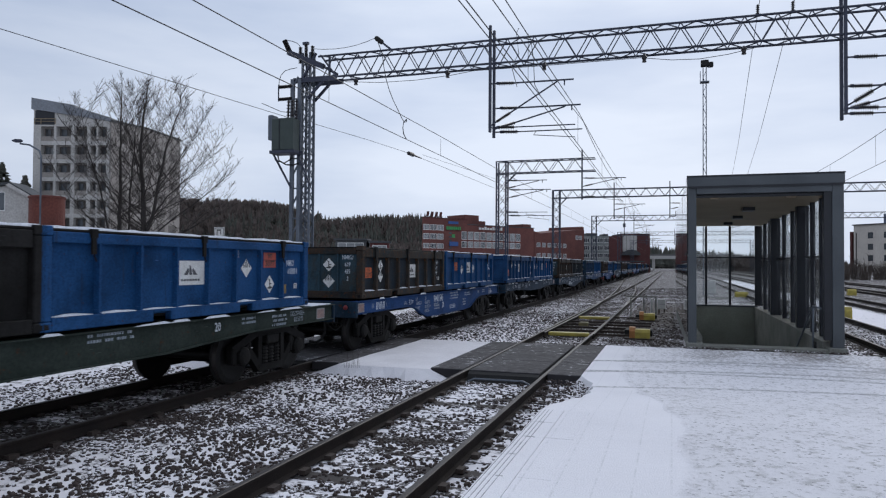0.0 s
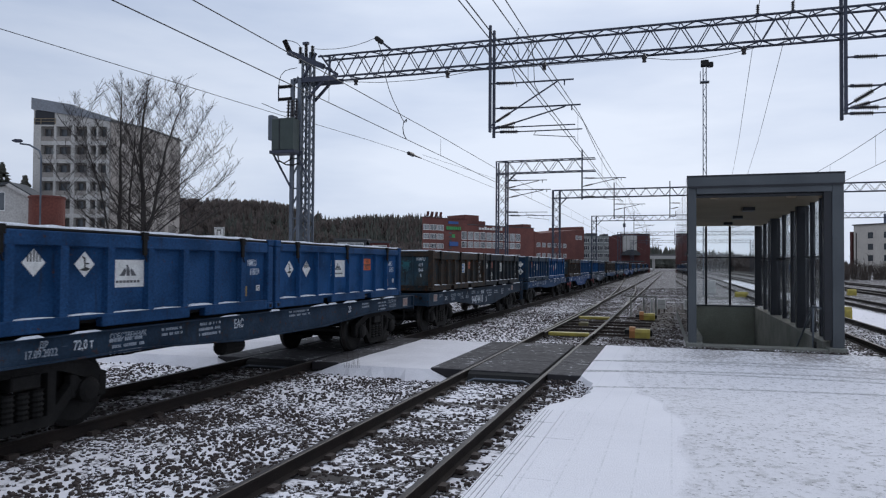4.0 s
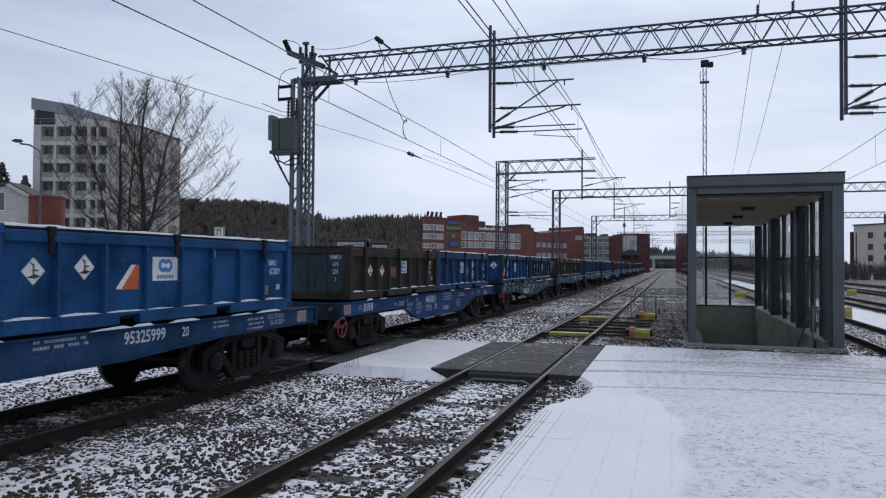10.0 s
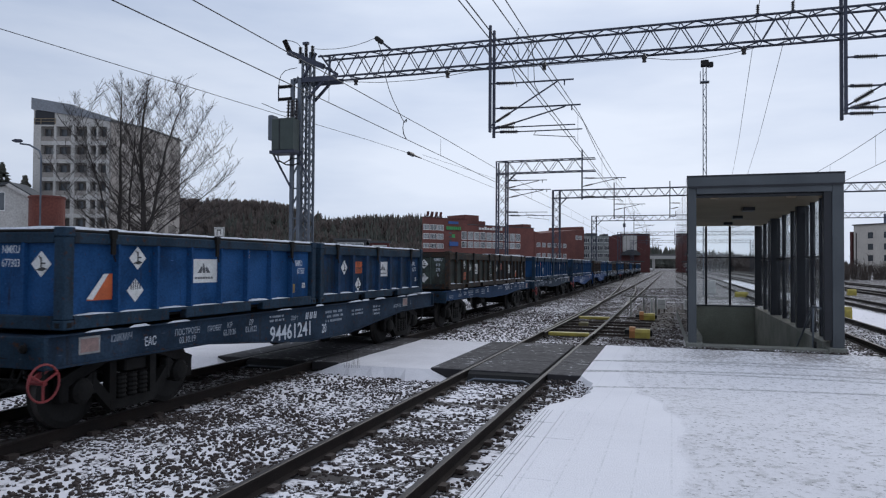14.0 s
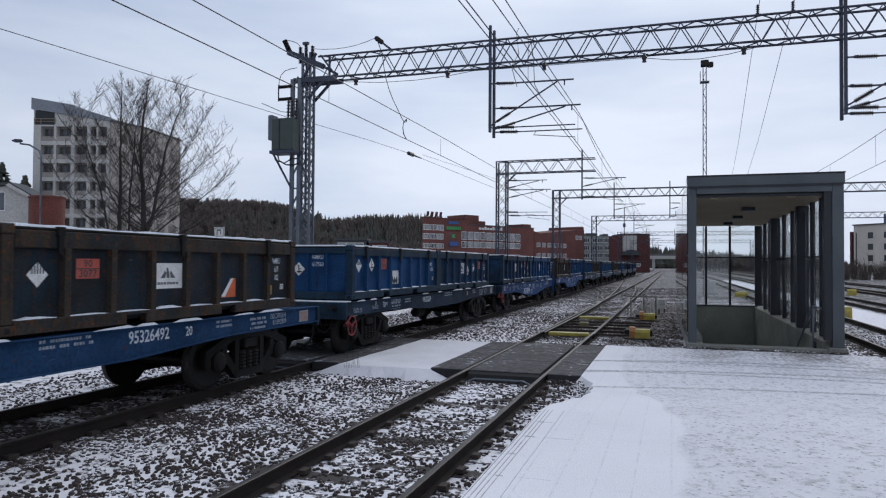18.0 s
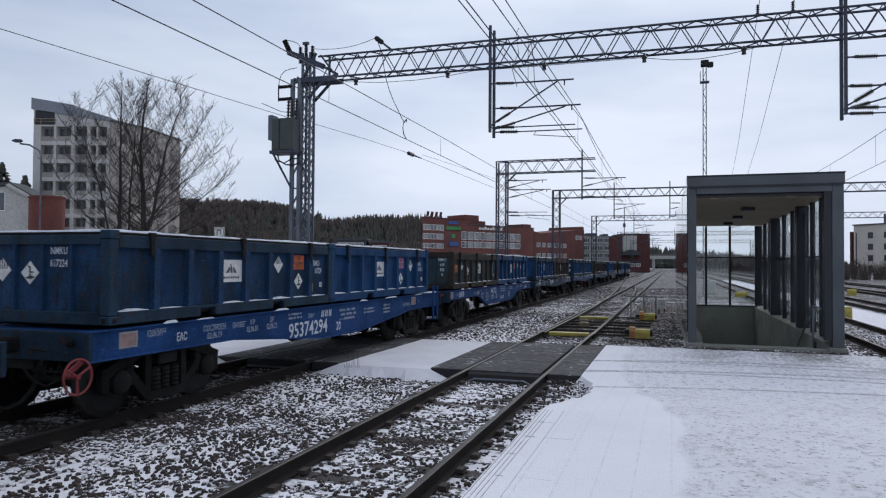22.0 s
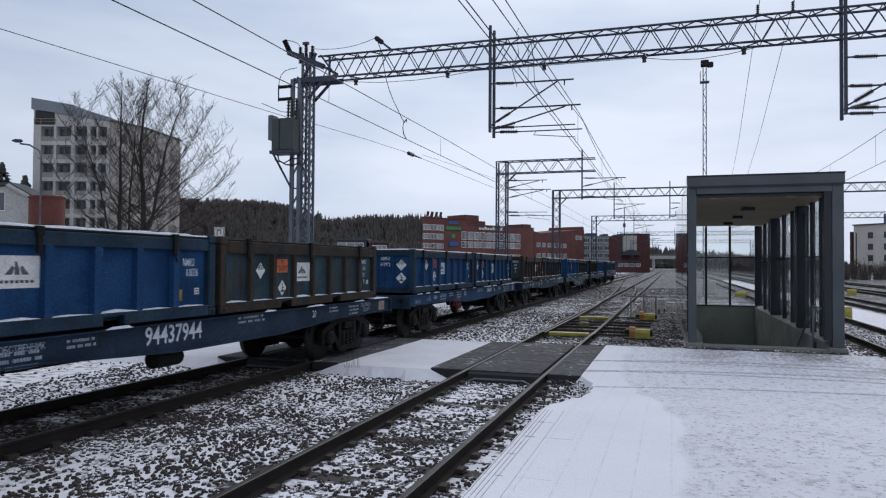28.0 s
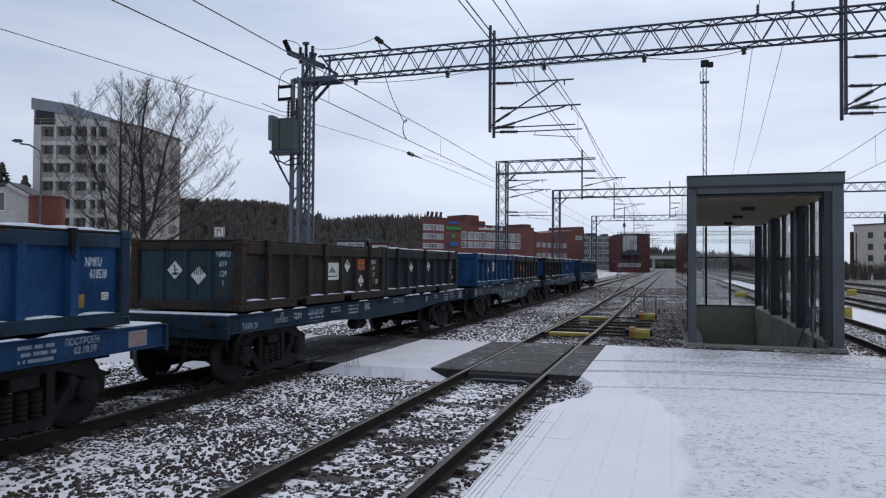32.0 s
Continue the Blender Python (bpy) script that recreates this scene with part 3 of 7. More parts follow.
# a turnout that leads from the platform track towards the train's track
tn = thing("turnout", "rusty turnout rails curving away from the platform track", "railway track", kind="structure")
for pts in ([(-3.80, 22), (-3.74, 30), (-3.80, 37.8), (-4.05, 49.6), (-4.5, 62), (-5.16, 77), (-6.3, 98), (-7.3, 122), (-7.38, 140)],
            [(-2.29, 22), (-2.32, 34.6), (-2.5, 47.7), (-2.85, 60), (-3.35, 71.7), (-4.1, 88), (-5.17, 108.8), (-6.2, 132), (-6.58, 155)]):
    part("switch_rail", rail_mesh(pts), None, tn)

# ---- crossing of rubber panels between and beside the rails ----
cr = thing("level_crossing", "dark rubber crossing panels dusted with snow", "crossing", kind="structure")
for xc in (X_NEAR, X_TRAIN):
    for a, b in ((-1.52, -HALF - .05), (-HALF + .09, HALF - .09), (HALF + .05, 1.48)):
        for k in range(3):
            y = 13.55 + k * 1.73
            part("panel", Geo().box(xc + a, xc + b, y, y + 1.715, -.17, .012, .012), M_RUBBER, cr)
for xc in (X_NEAR, X_TRAIN):
    part("deflector", Geo().prism([(13.36, -.19), (13.545, -.16), (13.545, -.01), (13.44, -.05)], "x", xc - .7, xc + .7), M_DARK, cr)
    part("end_bar", Geo().path([(xc - .62, 13.1, -.15), (xc - .5, 13.2, -.1), (xc + .45, 13.2, -.1), (xc + .6, 13.12, -.15)], .018, 6), M_STEEL, cr, "pale steel bar before the panels")



def sheet(rows, slope=0.3):
    """A surface through rows of points of one length, with its edges drawn down into the ground."""
    g, n = Geo(), len(rows[0])
    for r in rows:
        g.v += r
    g.f = [(j * n + i, j * n + i + 1, (j + 1) * n + i + 1, (j + 1) * n + i) for j in range(len(rows) - 1) for i in range(n - 1)]
    k = len(rows) * n
    rim = list(range(n)) + [j * n + n - 1 for j in range(1, len(rows))] + [k - 1 - i for i in range(1, n)] + [j * n for j in range(len(rows) - 2, 0, -1)]
    b = len(g.v)
    cx = sum(q[0] for q in g.v) / len(g.v)
    cy = sum(q[1] for q in g.v) / len(g.v)
    out = [(slope if g.v[i][0] > cx else -slope) if i % n in (0, n - 1) else 0.0 for i in rim]
    oy = [(slope if g.v[i][1] > cy else -slope) if i < n or i >= k - n else 0.0 for i in rim]
    g.v += [(g.v[i][0] + a * (.7 + .6 * noise.noise((g.v[i][0] * 3, g.v[i][1] * 3, 0))), g.v[i][1] + b * (.7 + .6 * noise.noise((g.v[i][0] * 3, g.v[i][1] * 3, 5))), -0.27) for i, a, b in zip(rim, out, oy)]
    m = len(rim)
    g.f += [(rim[i], rim[(i + 1) % m], b + (i + 1) % m, b + i) for i in range(m)]
    return g


def plat_z(y):
    return 0.25 - 0.235 * smooth(8.4, 13.2, y)


def plat_edge(y):
    """The platform's border towards the track: straight slabs, then a soft bank of snow up to the crossing."""
    if y < 8.9:
        return -1.0
    x = float(np.interp(y, (8.9, 9.3, 9.8, 10.25, 10.7, 11.5, 12.5, 13.0, 13.4, 13.6), (-1.6, -1.6, -1.52, -1.40, -1.27, -1.23, -1.29, -1.42, -1.58, -1.63)))
    return x + (0.03 * math.sin(y * 9) if 9.3 < y < 13.3 else 0)


rows = []
for j in range(121):
    y = -12 + j * 30.9 / 120
    x0 = plat_edge(y)
    x1 = 13.0 if y < 13 else 13.0 - 8.4 * smooth(13, 18, y)
    rows.append([(x0 + (x1 - x0) * i / 24, y if j < 120 else y + 0.05 * math.sin(i * 2.1), plat_z(y) + 0.006 * noise.noise((x0 + i, y * 2, 0))) for i in range(25)])
thing("platform", "low station platform under trodden snow with wheel tracks", "platform", kind="structure", g=sheet(rows), material=M_PLATFORM)
M_GROOVE = mat("grit_filled_groove", (0.30, 0.29, 0.29), (0.55, 0.54, 0.55), rough=0.85, scale=5.0, fine=60, bump=0.1)
edge = thing("platform_edge", "snow-dusted concrete edge slabs along the platform", "platform edge", kind="structure")
SLAB = Geo().box(-1.6, -1.303, 0, .743, -.3, .2505, .002).mesh("edge_slab", M_PLATFORM)
SLAB2 = Geo().box(-1.297, -.985, 0, .743, -.02, .2515, .002).mesh("paving_slab", M_PLATFORM)
for k in range(26):
    y = 8.33 - .745 * k
    for nm, me in (("edge_slab", SLAB), ("paving_slab", SLAB2)):
        part(nm, me, None, edge, m=pose(0, y, random.uniform(-.001, .001), 0, random.uniform(-.1, .1)))
    a = random.uniform(-1.52, -1.47)
    part("open_joint", Geo().box(a, a + random.uniform(.06, .16), y - .012, y + .006, .2475, .2535), M_GROOVE, edge)
for x in (-1.585, -1.54, -1.495, -1.45):
    part("edge_groove", Geo().box(x, x + .007, -10.3, 9.05, .248, .2535), M_GROOVE, edge)
# snow-covered approach between the two tracks and beyond the train's track
for a, b in ((X_TRAIN + 1.49, X_NEAR - 1.53), (-16.0, X_TRAIN - 1.53)):
    r = [[(a + (b - a) * i / 8, 13.5 + j * 0.53, -.015 + .012 * noise.noise((a + i, j, 3))) for i in range(9)] for j in range(11)]
    thing("crossing_approach", "snow-covered asphalt of the crossing path", "path", kind="structure", g=sheet(r, .75), material=M_SLAB)


# ---- ballast: single stones near the camera, joined into one sheet of stuff ----
def stones(name, label, boxes, sides):
    rng = np.random.default_rng(7)
    if sides == 20:
        ph = (1 + 5 ** 0.5) / 2
        bv = np.array([(-1, ph, 0), (1, ph, 0), (-1, -ph, 0), (1, -ph, 0), (0, -1, ph), (0, 1, ph), (0, -1, -ph), (0, 1, -ph), (ph, 0, -1), (ph, 0, 1), (-ph, 0, -1), (-ph, 0, 1)]) / 1.9
        bf = np.array([(0, 11, 5), (0, 5, 1), (0, 1, 7), (0, 7, 10), (0, 10, 11), (1, 5, 9), (5, 11, 4), (11, 10, 2), (10, 7, 6), (7, 1, 8), (3, 9, 4), (3, 4, 2), (3, 2, 6), (3, 6, 8), (3, 8, 9), (4, 9, 5), (2, 4, 11), (6, 2, 10), (8, 6, 7), (9, 8, 1)])
    else:
        bv = np.array([(1, 0, 0), (-1, 0, 0), (0, 1, 0), (0, -1, 0), (0, 0, 1), (0, 0, -1)], float)
        bf = np.array([(0, 2, 4), (2, 1, 4), (1, 3, 4), (3, 0, 4), (2, 0, 5), (1, 2, 5), (3, 1, 5), (0, 3, 5)])
    cs = []
    for x0, x1, y0, y1, n in boxes:
        c = np.c_[rng.uniform(x0, x1, n), rng.uniform(y0, y1, n)]
        cs.append(c)
    c = np.concatenate(cs)
    keep = np.ones(len(c), bool)
    for xr in (X_NEAR - HALF, X_NEAR + HALF, X_TRAIN - HALF, X_TRAIN + HALF):
        keep &= np.abs(c[:, 0] - xr) > 0.11
    keep &= ~((c[:, 1] > 13.35) & (c[:, 1] < 18.85) & (c[:, 0] < 5))
    keep &= ~((c[:, 0] > .35) & (c[:, 0] < 4.05) & (c[:, 1] > 19.2) & (c[:, 1] < 34.8))
    keep &= ~((c[:, 0] > 7.2) & (c[:, 0] < 9.8) & (c[:, 1] > 22))
    keep &= ~((c[:, 0] > -1.9) & (c[:, 0] < .4) & (c[:, 1] > 20) & (c[:, 1] < 45) & (rng.random(len(c)) < .6))
    keep &= ~((c[:, 0] > -2.25) & (c[:, 0] < 0) & (c[:, 1] > 7.5) & (c[:, 1] < 13.6) & (rng.random(len(c)) < .5))
    keep &= ~((c[:, 1] < 8.0) & (rng.random(len(c)) < .22))
    row = np.abs((c[:, 1] - 2.6 + .305) % .61 - .305)
    keep &= ~((row < .1) & (np.abs(c[:, 0] - X_NEAR) < 1.3) & (c[:, 1] < 13.3) & (rng.random(len(c)) < .5))
    drift = np.array([noise.noise((q[0] * 0.7, q[1] * 0.5, 0)) for q in c])
    keep &= rng.uniform(-1.3, 1.0, len(c)) < drift
    c = c[keep]
    n = len(c)
    size = rng.uniform(0.013, 0.034, n) * (1.0 if sides == 20 else 1.4)
    size = size * np.where(c[:, 1] < 7.5, 1.05, 1.0)
    v = bv[None] * rng.uniform(0.65, 1.25, (n, len(bv), 1)) * size[:, None, None]
    v[:, :, 2] *= 0.8
    an = rng.uniform(0, 6.28, n)
    ca, sa = np.cos(an)[:, None], np.sin(an)[:, None]
    tilt = rng.uniform(-.7, .7, n)[:, None]
    x, y, z = v[:, :, 0] * ca - v[:, :, 1] * sa, v[:, :, 0] * sa + v[:, :, 1] * ca, v[:, :, 2]
    x, z = x * np.cos(tilt) - z * np.sin(tilt), x * np.sin(tilt) + z * np.cos(tilt)
    zc = -0.2 + size * 0.3 + np.where((c[:, 0] > -2.25) & (c[:, 0] < 0.2), 0.13 * np.clip((c[:, 1] - 9.5) / 3, 0, 1) * (c[:, 1] < 13.6), 0)
    zc = zc + np.where((c[:, 0] > .3) & (c[:, 0] < 4.1) & (c[:, 1] > 18.8) & (c[:, 1] < 19.3), .215, 0)
    v = np.stack([x + c[:, :1], y + c[:, 1:], z + zc[:, None]], -1).reshape(-1, 3)
    f = (bf[None] + (np.arange(n) * len(bv))[:, None, None]).reshape(-1, 3)
    me = bpy.data.meshes.new(name)
    me.vertices.add(len(v))
    me.vertices.foreach_set("co", v.astype(np.float32).ravel())
    me.loops.add(f.size)
    me.loops.foreach_set("vertex_index", f.astype(np.int32).ravel())
    me.polygons.add(len(f))
    me.polygons.foreach_set("loop_start", np.arange(0, f.size, 3, dtype=np.int32))
    me.update(calc_edges=True)
    me.materials.append(M_STONE)
    tagged(new(name, me), label, "ballast", kind="stuff")


stones("ballast", "dark crushed-stone ballast half buried in snow",
       [(-7.3, -1.5, 3.5, 9, 17500), (-7.3, -.6, 9, 13.6, 11500), (-2.3, -.7, 9, 13.6, 900), (-11.5, -7.0, 5, 13.5, 7000), (-2.0, .4, 18.95, 27, 7500), (4.0, 9, 17, 27, 5000), (.36, 4.05, 18.87, 19.2, 420)], 20)
stones("ballast", "dark crushed-stone ballast between the far tracks",
       [(-12, .3, 18.9, 34, 24000), (-12, .3, 34, 75, 24000), (3.9, 16, 19, 50, 12000), (-20, -11.5, 4, 30, 2500)], 8)

# ---- point machines, heater covers and a cabinet by the turnout ----
def point_machine(x, y, s):
    t = thing("point_machine", "yellow point machine with a faded orange end cover", "point machine", pose(x, y, -.17), group="point machines by the turnout")
    part("housing", Geo().prism([(-.2, 0), (.2, 0), (.21, .2), (.15, .29), (-.15, .29), (-.21, .2)], "x", -.08, .36), M_YELLOW, t)
    part("end_cover", Geo().prism([(-.22, 0), (.22, 0), (.24, .23), (.16, .35), (-.16, .35), (-.24, .23)], "x", -.25, -.08), M_ORANGE, t)
    part("drive_rod", Geo().box(-1.3, -.26, -.03, .03, .04, .1), M_CLIP, t)
    part("mounting_plate", Geo().box(-.4, .5, -.3, .3, -.02, .02), M_CLIP, t)


point_machine(-1.0, 22.9, 1)
point_machine(-1.02, 30.6, 1)
for y, x0, x1 in ((22.9, -.72, .62), (30.3, -.62, .66)):
    thing("stretcher_cover", "yellow cover plate over a stretcher bar between rails", "cover plate", pose(X_NEAR, y, 0),
          group="stretcher bar covers", g=Geo().box(x0, x1, -.17, .17, -.17, -.06, .02), material=M_YELLOW)
    thing("dark_box", "dark steel box beside the point machine", "box", pose(-1.05, y + 1.3, -.2), g=Geo().box(-.42, .45, -.3, .3, 0, .2, .02), material=M_DARK)
lb = thing("lock_box", "small olive lock housing between the rails", "housing", pose(X_NEAR + .02, 26.6, -.17))
part("body", Geo().box(-.17, .17, -.2, .2, 0, .16, .03), mat("olive_drab_cover", (.17, .14, .06), (.11, .09, .045), rough=.6, scale=5), lb)
part("rod", Geo().tube((-.6, 0, .06), (.7, 0, .06), .03, 6), M_CLIP, lb)
for y in (24.2, 25.6, 26.9, 28.1):
    thing("point_rod", "rusty rod across the track at the turnout", "rod", pose(X_NEAR, y, -.12), group="rods at the turnout",
          g=Geo().box(-.7, 2.4, -.05, .05, -.04, .04), material=M_CLIP)
M_PALECAB = mat("pale_grey_cabinet", (.62, .61, .57), (.5, .49, .46), rough=.5)
cab = thing("relay_cabinet", "small pale grey relay cabinet on legs beside the track", "cabinet", pose(-.46, 36.0, -.2))
part("body", Geo().box(-.17, .17, -.16, .16, .2, .68, .02), M_PALECAB, cab)
part("door_seam", Geo().box(-.14, .14, -.166, -.161, .42, .43), M_CLIP, cab)
for sx in (-.12, .12):
    part("leg", Geo().box(sx - .03, sx + .03, -.05, .05, 0, .2), M_CLIP, cab)
fen = thing("pipe_barrier", "low pale pipe barrier beside the turnout", "barrier", pose(-.95, 32.0, -.2))
for sx in (-.75, -.2, .3):
    part("post", Geo().tube((sx, 0, 0), (sx, 0, .95), .03), M_CONC, fen)
part("top_bar", Geo().tube((-.95, 0, .95), (.3, 0, .95), .03), M_CONC, fen)
for sx in (.45, .65):
    thing("marker_post", "short pale marker post beside the track", "post", pose(sx - 1.38, 36.0, -.2), g=Geo().box(-.05, .05, -.04, .04, 0, .68, .01), material=M_PALECAB)
# ---- glazed shelter over the stairs ----
SX0, SX1, SY0, SY1, SZ0, SZ1 = 0.41, 3.99, 19.28, 34.7, 0.03, 4.45
sh = thing("stair_shelter", "grey steel and glass shelter over stairs on the platform", "shelter")
part("roof", Geo().box(SX0 - .02, SX1 + .02, SY0 - .04, SY1 + .1, 4.14, 4.4, .015), M_SHELTER, sh)
part("roof_edge", Geo().box(SX0 - .03, SX1 + .03, SY0 - .05, SY1 + .12, 4.4, 4.43), M_SHDARK, sh)
part("fascia_beam", Geo().box(SX0 + .2, SX1 - .26, SY0 - .02, SY0 + .2, 3.95, 4.135, .01), M_SHELTER, sh)
part("drip_rail", Geo().box(SX0 + .02, SX1 - .02, SY0 - .055, SY0 - .041, 4.1, 4.15), M_SHDARK, sh)
part("ceiling_board", Geo().box(SX0 + .1, SX1 - .1, SY0 + .21, SY1 - .12, 3.93, 4.1), M_CEIL, sh)
for x, y in ((2.02, 23.5), (2.02, 27.4), (1.98, 31.4)):
    part("ceiling_lamp", Geo().box(x + .08, x + .42, y, y + .55, 3.82, 3.925, .01), M_SHDARK, sh, "dark box lamp, switched off")
# thin dark sheet added for the shadow line between fascia beam and ceiling
part("gap_shade_strip", Geo().box(SX0 + .22, SX1 - .28, SY0 + .201, SY0 + .209, 3.9, 4.09), M_SHDARK, sh)
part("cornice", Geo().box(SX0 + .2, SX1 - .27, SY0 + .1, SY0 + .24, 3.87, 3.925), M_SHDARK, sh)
for x, y in ((.95, SY0 + .2), (2.75, SY0 + .2)):
    part("cleat", Geo().box(x, x + .22, y, y + .05, 3.83, 3.93), M_CEIL, sh)
part("corner_post", Geo().box(SX0, SX0 + .2, SY0, SY0 + .3, SZ0, 4.135, .012), M_SHELTER, sh)
part("corner_post", Geo().box(SX1 - .26, SX1, SY0, SY0 + .3, SZ0, 4.135, .012), M_SHELTER, sh)
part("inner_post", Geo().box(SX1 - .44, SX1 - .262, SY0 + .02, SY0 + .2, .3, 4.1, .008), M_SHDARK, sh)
for x in (SX0, SX1 - .3):
    part("base_block", Geo().box(x - .06, x + .36, SY0 - .06, SY0 + .36, -.2, SZ0 + .1, .02), M_CONC, sh)
def lean(q):
    """The track-side wall stands slightly askew to the other."""
    q.v = [(x - .0145 * (y - SY0), y, z) for x, y, z in q.v]
    return q


# side walls: kerb, posts, glazing bars, transoms, panes
for left in (True, False):
    kerb = SX0 + .02 if left else SX1 - .44
    fit = lean if left else (lambda q: q)
    part("kerb_wall", fit(Geo().box(kerb, kerb + .34, SY0 + .31, SY1 - .12, -3.6, .26, .01)), M_CONC, sh)
    xm = SX0 - .01 if left else SX1 - .2
    xw = .1 if left else .3
    stops = [SY0 + .34, 23.65, 29.5, SY1 - .14]
    for y in stops[1:3]:
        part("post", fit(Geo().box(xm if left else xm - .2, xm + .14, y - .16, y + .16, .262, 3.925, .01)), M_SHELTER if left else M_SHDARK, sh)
    for y0, y1, n in zip(stops, stops[1:], (3, 3, 3)):
        a, b = y0 + (.17 if y0 > 20 else 0), y1 - (.17 if y1 < 34 else 0)
        part("transom", fit(Geo().box(xm + .02, xm + .07, a, b, 2.36, 2.41)), M_SHDARK, sh)
        for q in range(n):
            c, d = a + (b - a) * q / n, a + (b - a) * (q + 1) / n
            if q:
                part("glazing_bar", fit(Geo().box(xm if left else xm - .06, xm + .08, c - .035, c + .035, .262, 3.925)), M_SHDARK, sh)
            for z0, z1 in ((.265, 2.355), (2.415, 3.92)):
                pane = part("pane", fit(Geo().box(xm + .04, xm + .05, c + .038, d - .038, z0, z1)) if not left else lean(Geo().box(xm - .012, xm - .002, c - .02, d + .02, z0 - .03, z1 + .45 if z0 > 2 else z1 + .03)), M_GLASS, sh)
                pane.visible_shadow = False
# far end: wall panel below, window above
part("end_panel", Geo().box(SX0 + .12, SX1 - .3, SY1 - .11, SY1, -3.6, .26, .01), M_GREENWALL, sh)
part("end_sill", Geo().box(SX0 + .12, SX1 - .3, SY1 - .16, SY1 + .03, .262, .33), M_SHELTER, sh)
for x in (SX0 + .12, 1.46, 2.48, SX1 - .42):
    part("end_mullion", Geo().box(x, x + .1 if x < 3 else x + .32, SY1 - .1, SY1 - .02, .332, 3.925, .006), M_SHDARK, sh)
part("end_transom", Geo().box(SX0 + .2, SX1 - .3, SY1 - .09, SY1 - .03, 2.47, 2.53), M_SHDARK, sh)
for x0, x1 in ((SX0 + .22, 1.455), (1.565, 2.475), (2.585, SX1 - .425)):
    for z0, z1 in ((.335, 2.465), (2.535, 3.92)):
        pane = part("pane", Geo().box(x0, x1, SY1 - .065, SY1 - .055, z0, z1), M_GLASS, sh)
        pane.visible_shadow = False
# stairs lead down away from the entrance
for k in range(24):
    part("step", Geo().box(SX0 + .38, SX1 - .46, SY0 + .5 + k * .31, SY0 + .5 + (k + 1) * .31, -.35 - k * .155, -.12 - k * .155), M_CONC, sh)
part("lower_landing", Geo().box(SX0 + .38, SX1 - .46, SY0 + 7.94, SY1 - .12, -3.85, -3.7), M_CONC, sh)
part("threshold", Geo().box(SX0 + .26, SX1 - .32, SY0 - .02, SY0 + .5, -.2, .075, .01), M_CONC, sh)
rail = part("handrail", Geo().path([(SX1 - .5, SY0 + .12, 1.08), (SX1 - .5, SY0 + 1.1, 1.08), (SX1 - .5, SY0 + 2.0, .6), (SX1 - .5, SY0 + 4.2, -.55)], .028, 8), M_STEEL, sh, "steel handrail bending down along the stairs")
part("handrail_post", Geo().tube((SX1 - .5, SY0 + 1.1, -.4), (SX1 - .5, SY0 + 1.1, 1.08), .025), M_STEEL, sh)
part("door_stop", Geo().box(SX1 - .62, SX1 - .56, SY0 + .3, SY0 + .38, .07, .24), M_DARK, sh)
# lattice floodlight mast far behind the shelter
fl = thing("floodlight_mast", "tall slim lattice mast with a floodlight on top", "light mast", pose(2.53, 60, -.2))
for a, b in ((-.12, -.12), (.12, -.12), (.12, .12), (-.12, .12)):
    part("chord", Geo().tube((a, b, 0), (a, b, 18.2), .035, 5), M_STEEL, fl)
lac = Geo()
for k in range(30):
    z = k * .6
    s = 1 if k % 2 else -1
    lac.tube((-.12 * s, -.12, z), (.12 * s, -.12, z + .6), .016, 4).tube((-.12 * s, .12, z), (.12 * s, .12, z + .6), .016, 4)
tagged(part("lacing", lac, M_STEEL, fl), kind="stuff")
part("work_platform", Geo().box(-.35, .35, -.3, .3, 17.0, 17.08).box(-.35, -.31, -.3, .3, 17.08, 17.9), M_STEEL, fl)
part("floodlight", Geo().box(-.3, .3, -.45, .05, 18.25, 18.75, .05), M_DARK, fl)
part("floodlight", Geo().box(.2, .65, -.3, .1, 18.2, 18.6, .05), M_DARK, fl)
# ---- catenary gantries ----
def lattice_mast(parent, x, y, w, z1, mt, step=.75, r=.045):
    """A square lattice mast: four chords and crossed lacing."""
    t = part("mast", Geo().box(x - w, x + w, y - w, y + w, -.3, .05, .02), M_CONC, parent, "lattice steel mast on a concrete foot")
    h = w / 2
    for a, b in ((-h, -h), (h, -h), (h, h), (-h, h)):
        part("chord", Geo().box(x + a - r, x + a + r, y + b - r, y + b + r, 0, z1), mt, t)
    g = Geo()
    for k in range(int(z1 / step)):
        z = .1 + k * step
        s = 1 if k % 2 else -1
        for q in (-h, h):
            g.bar((x - h * s, y + q, z), (x + h * s, y + q, z + step), .03, .03)
            g.bar((x - h * s, y + q, z + step), (x + h * s, y + q, z), .03, .03)
            g.bar((x + q, y - h * s, z), (x + q, y + h * s, z + step), .03, .03)
    tagged(part("lacing", g, mt, t), kind="stuff")
    return t


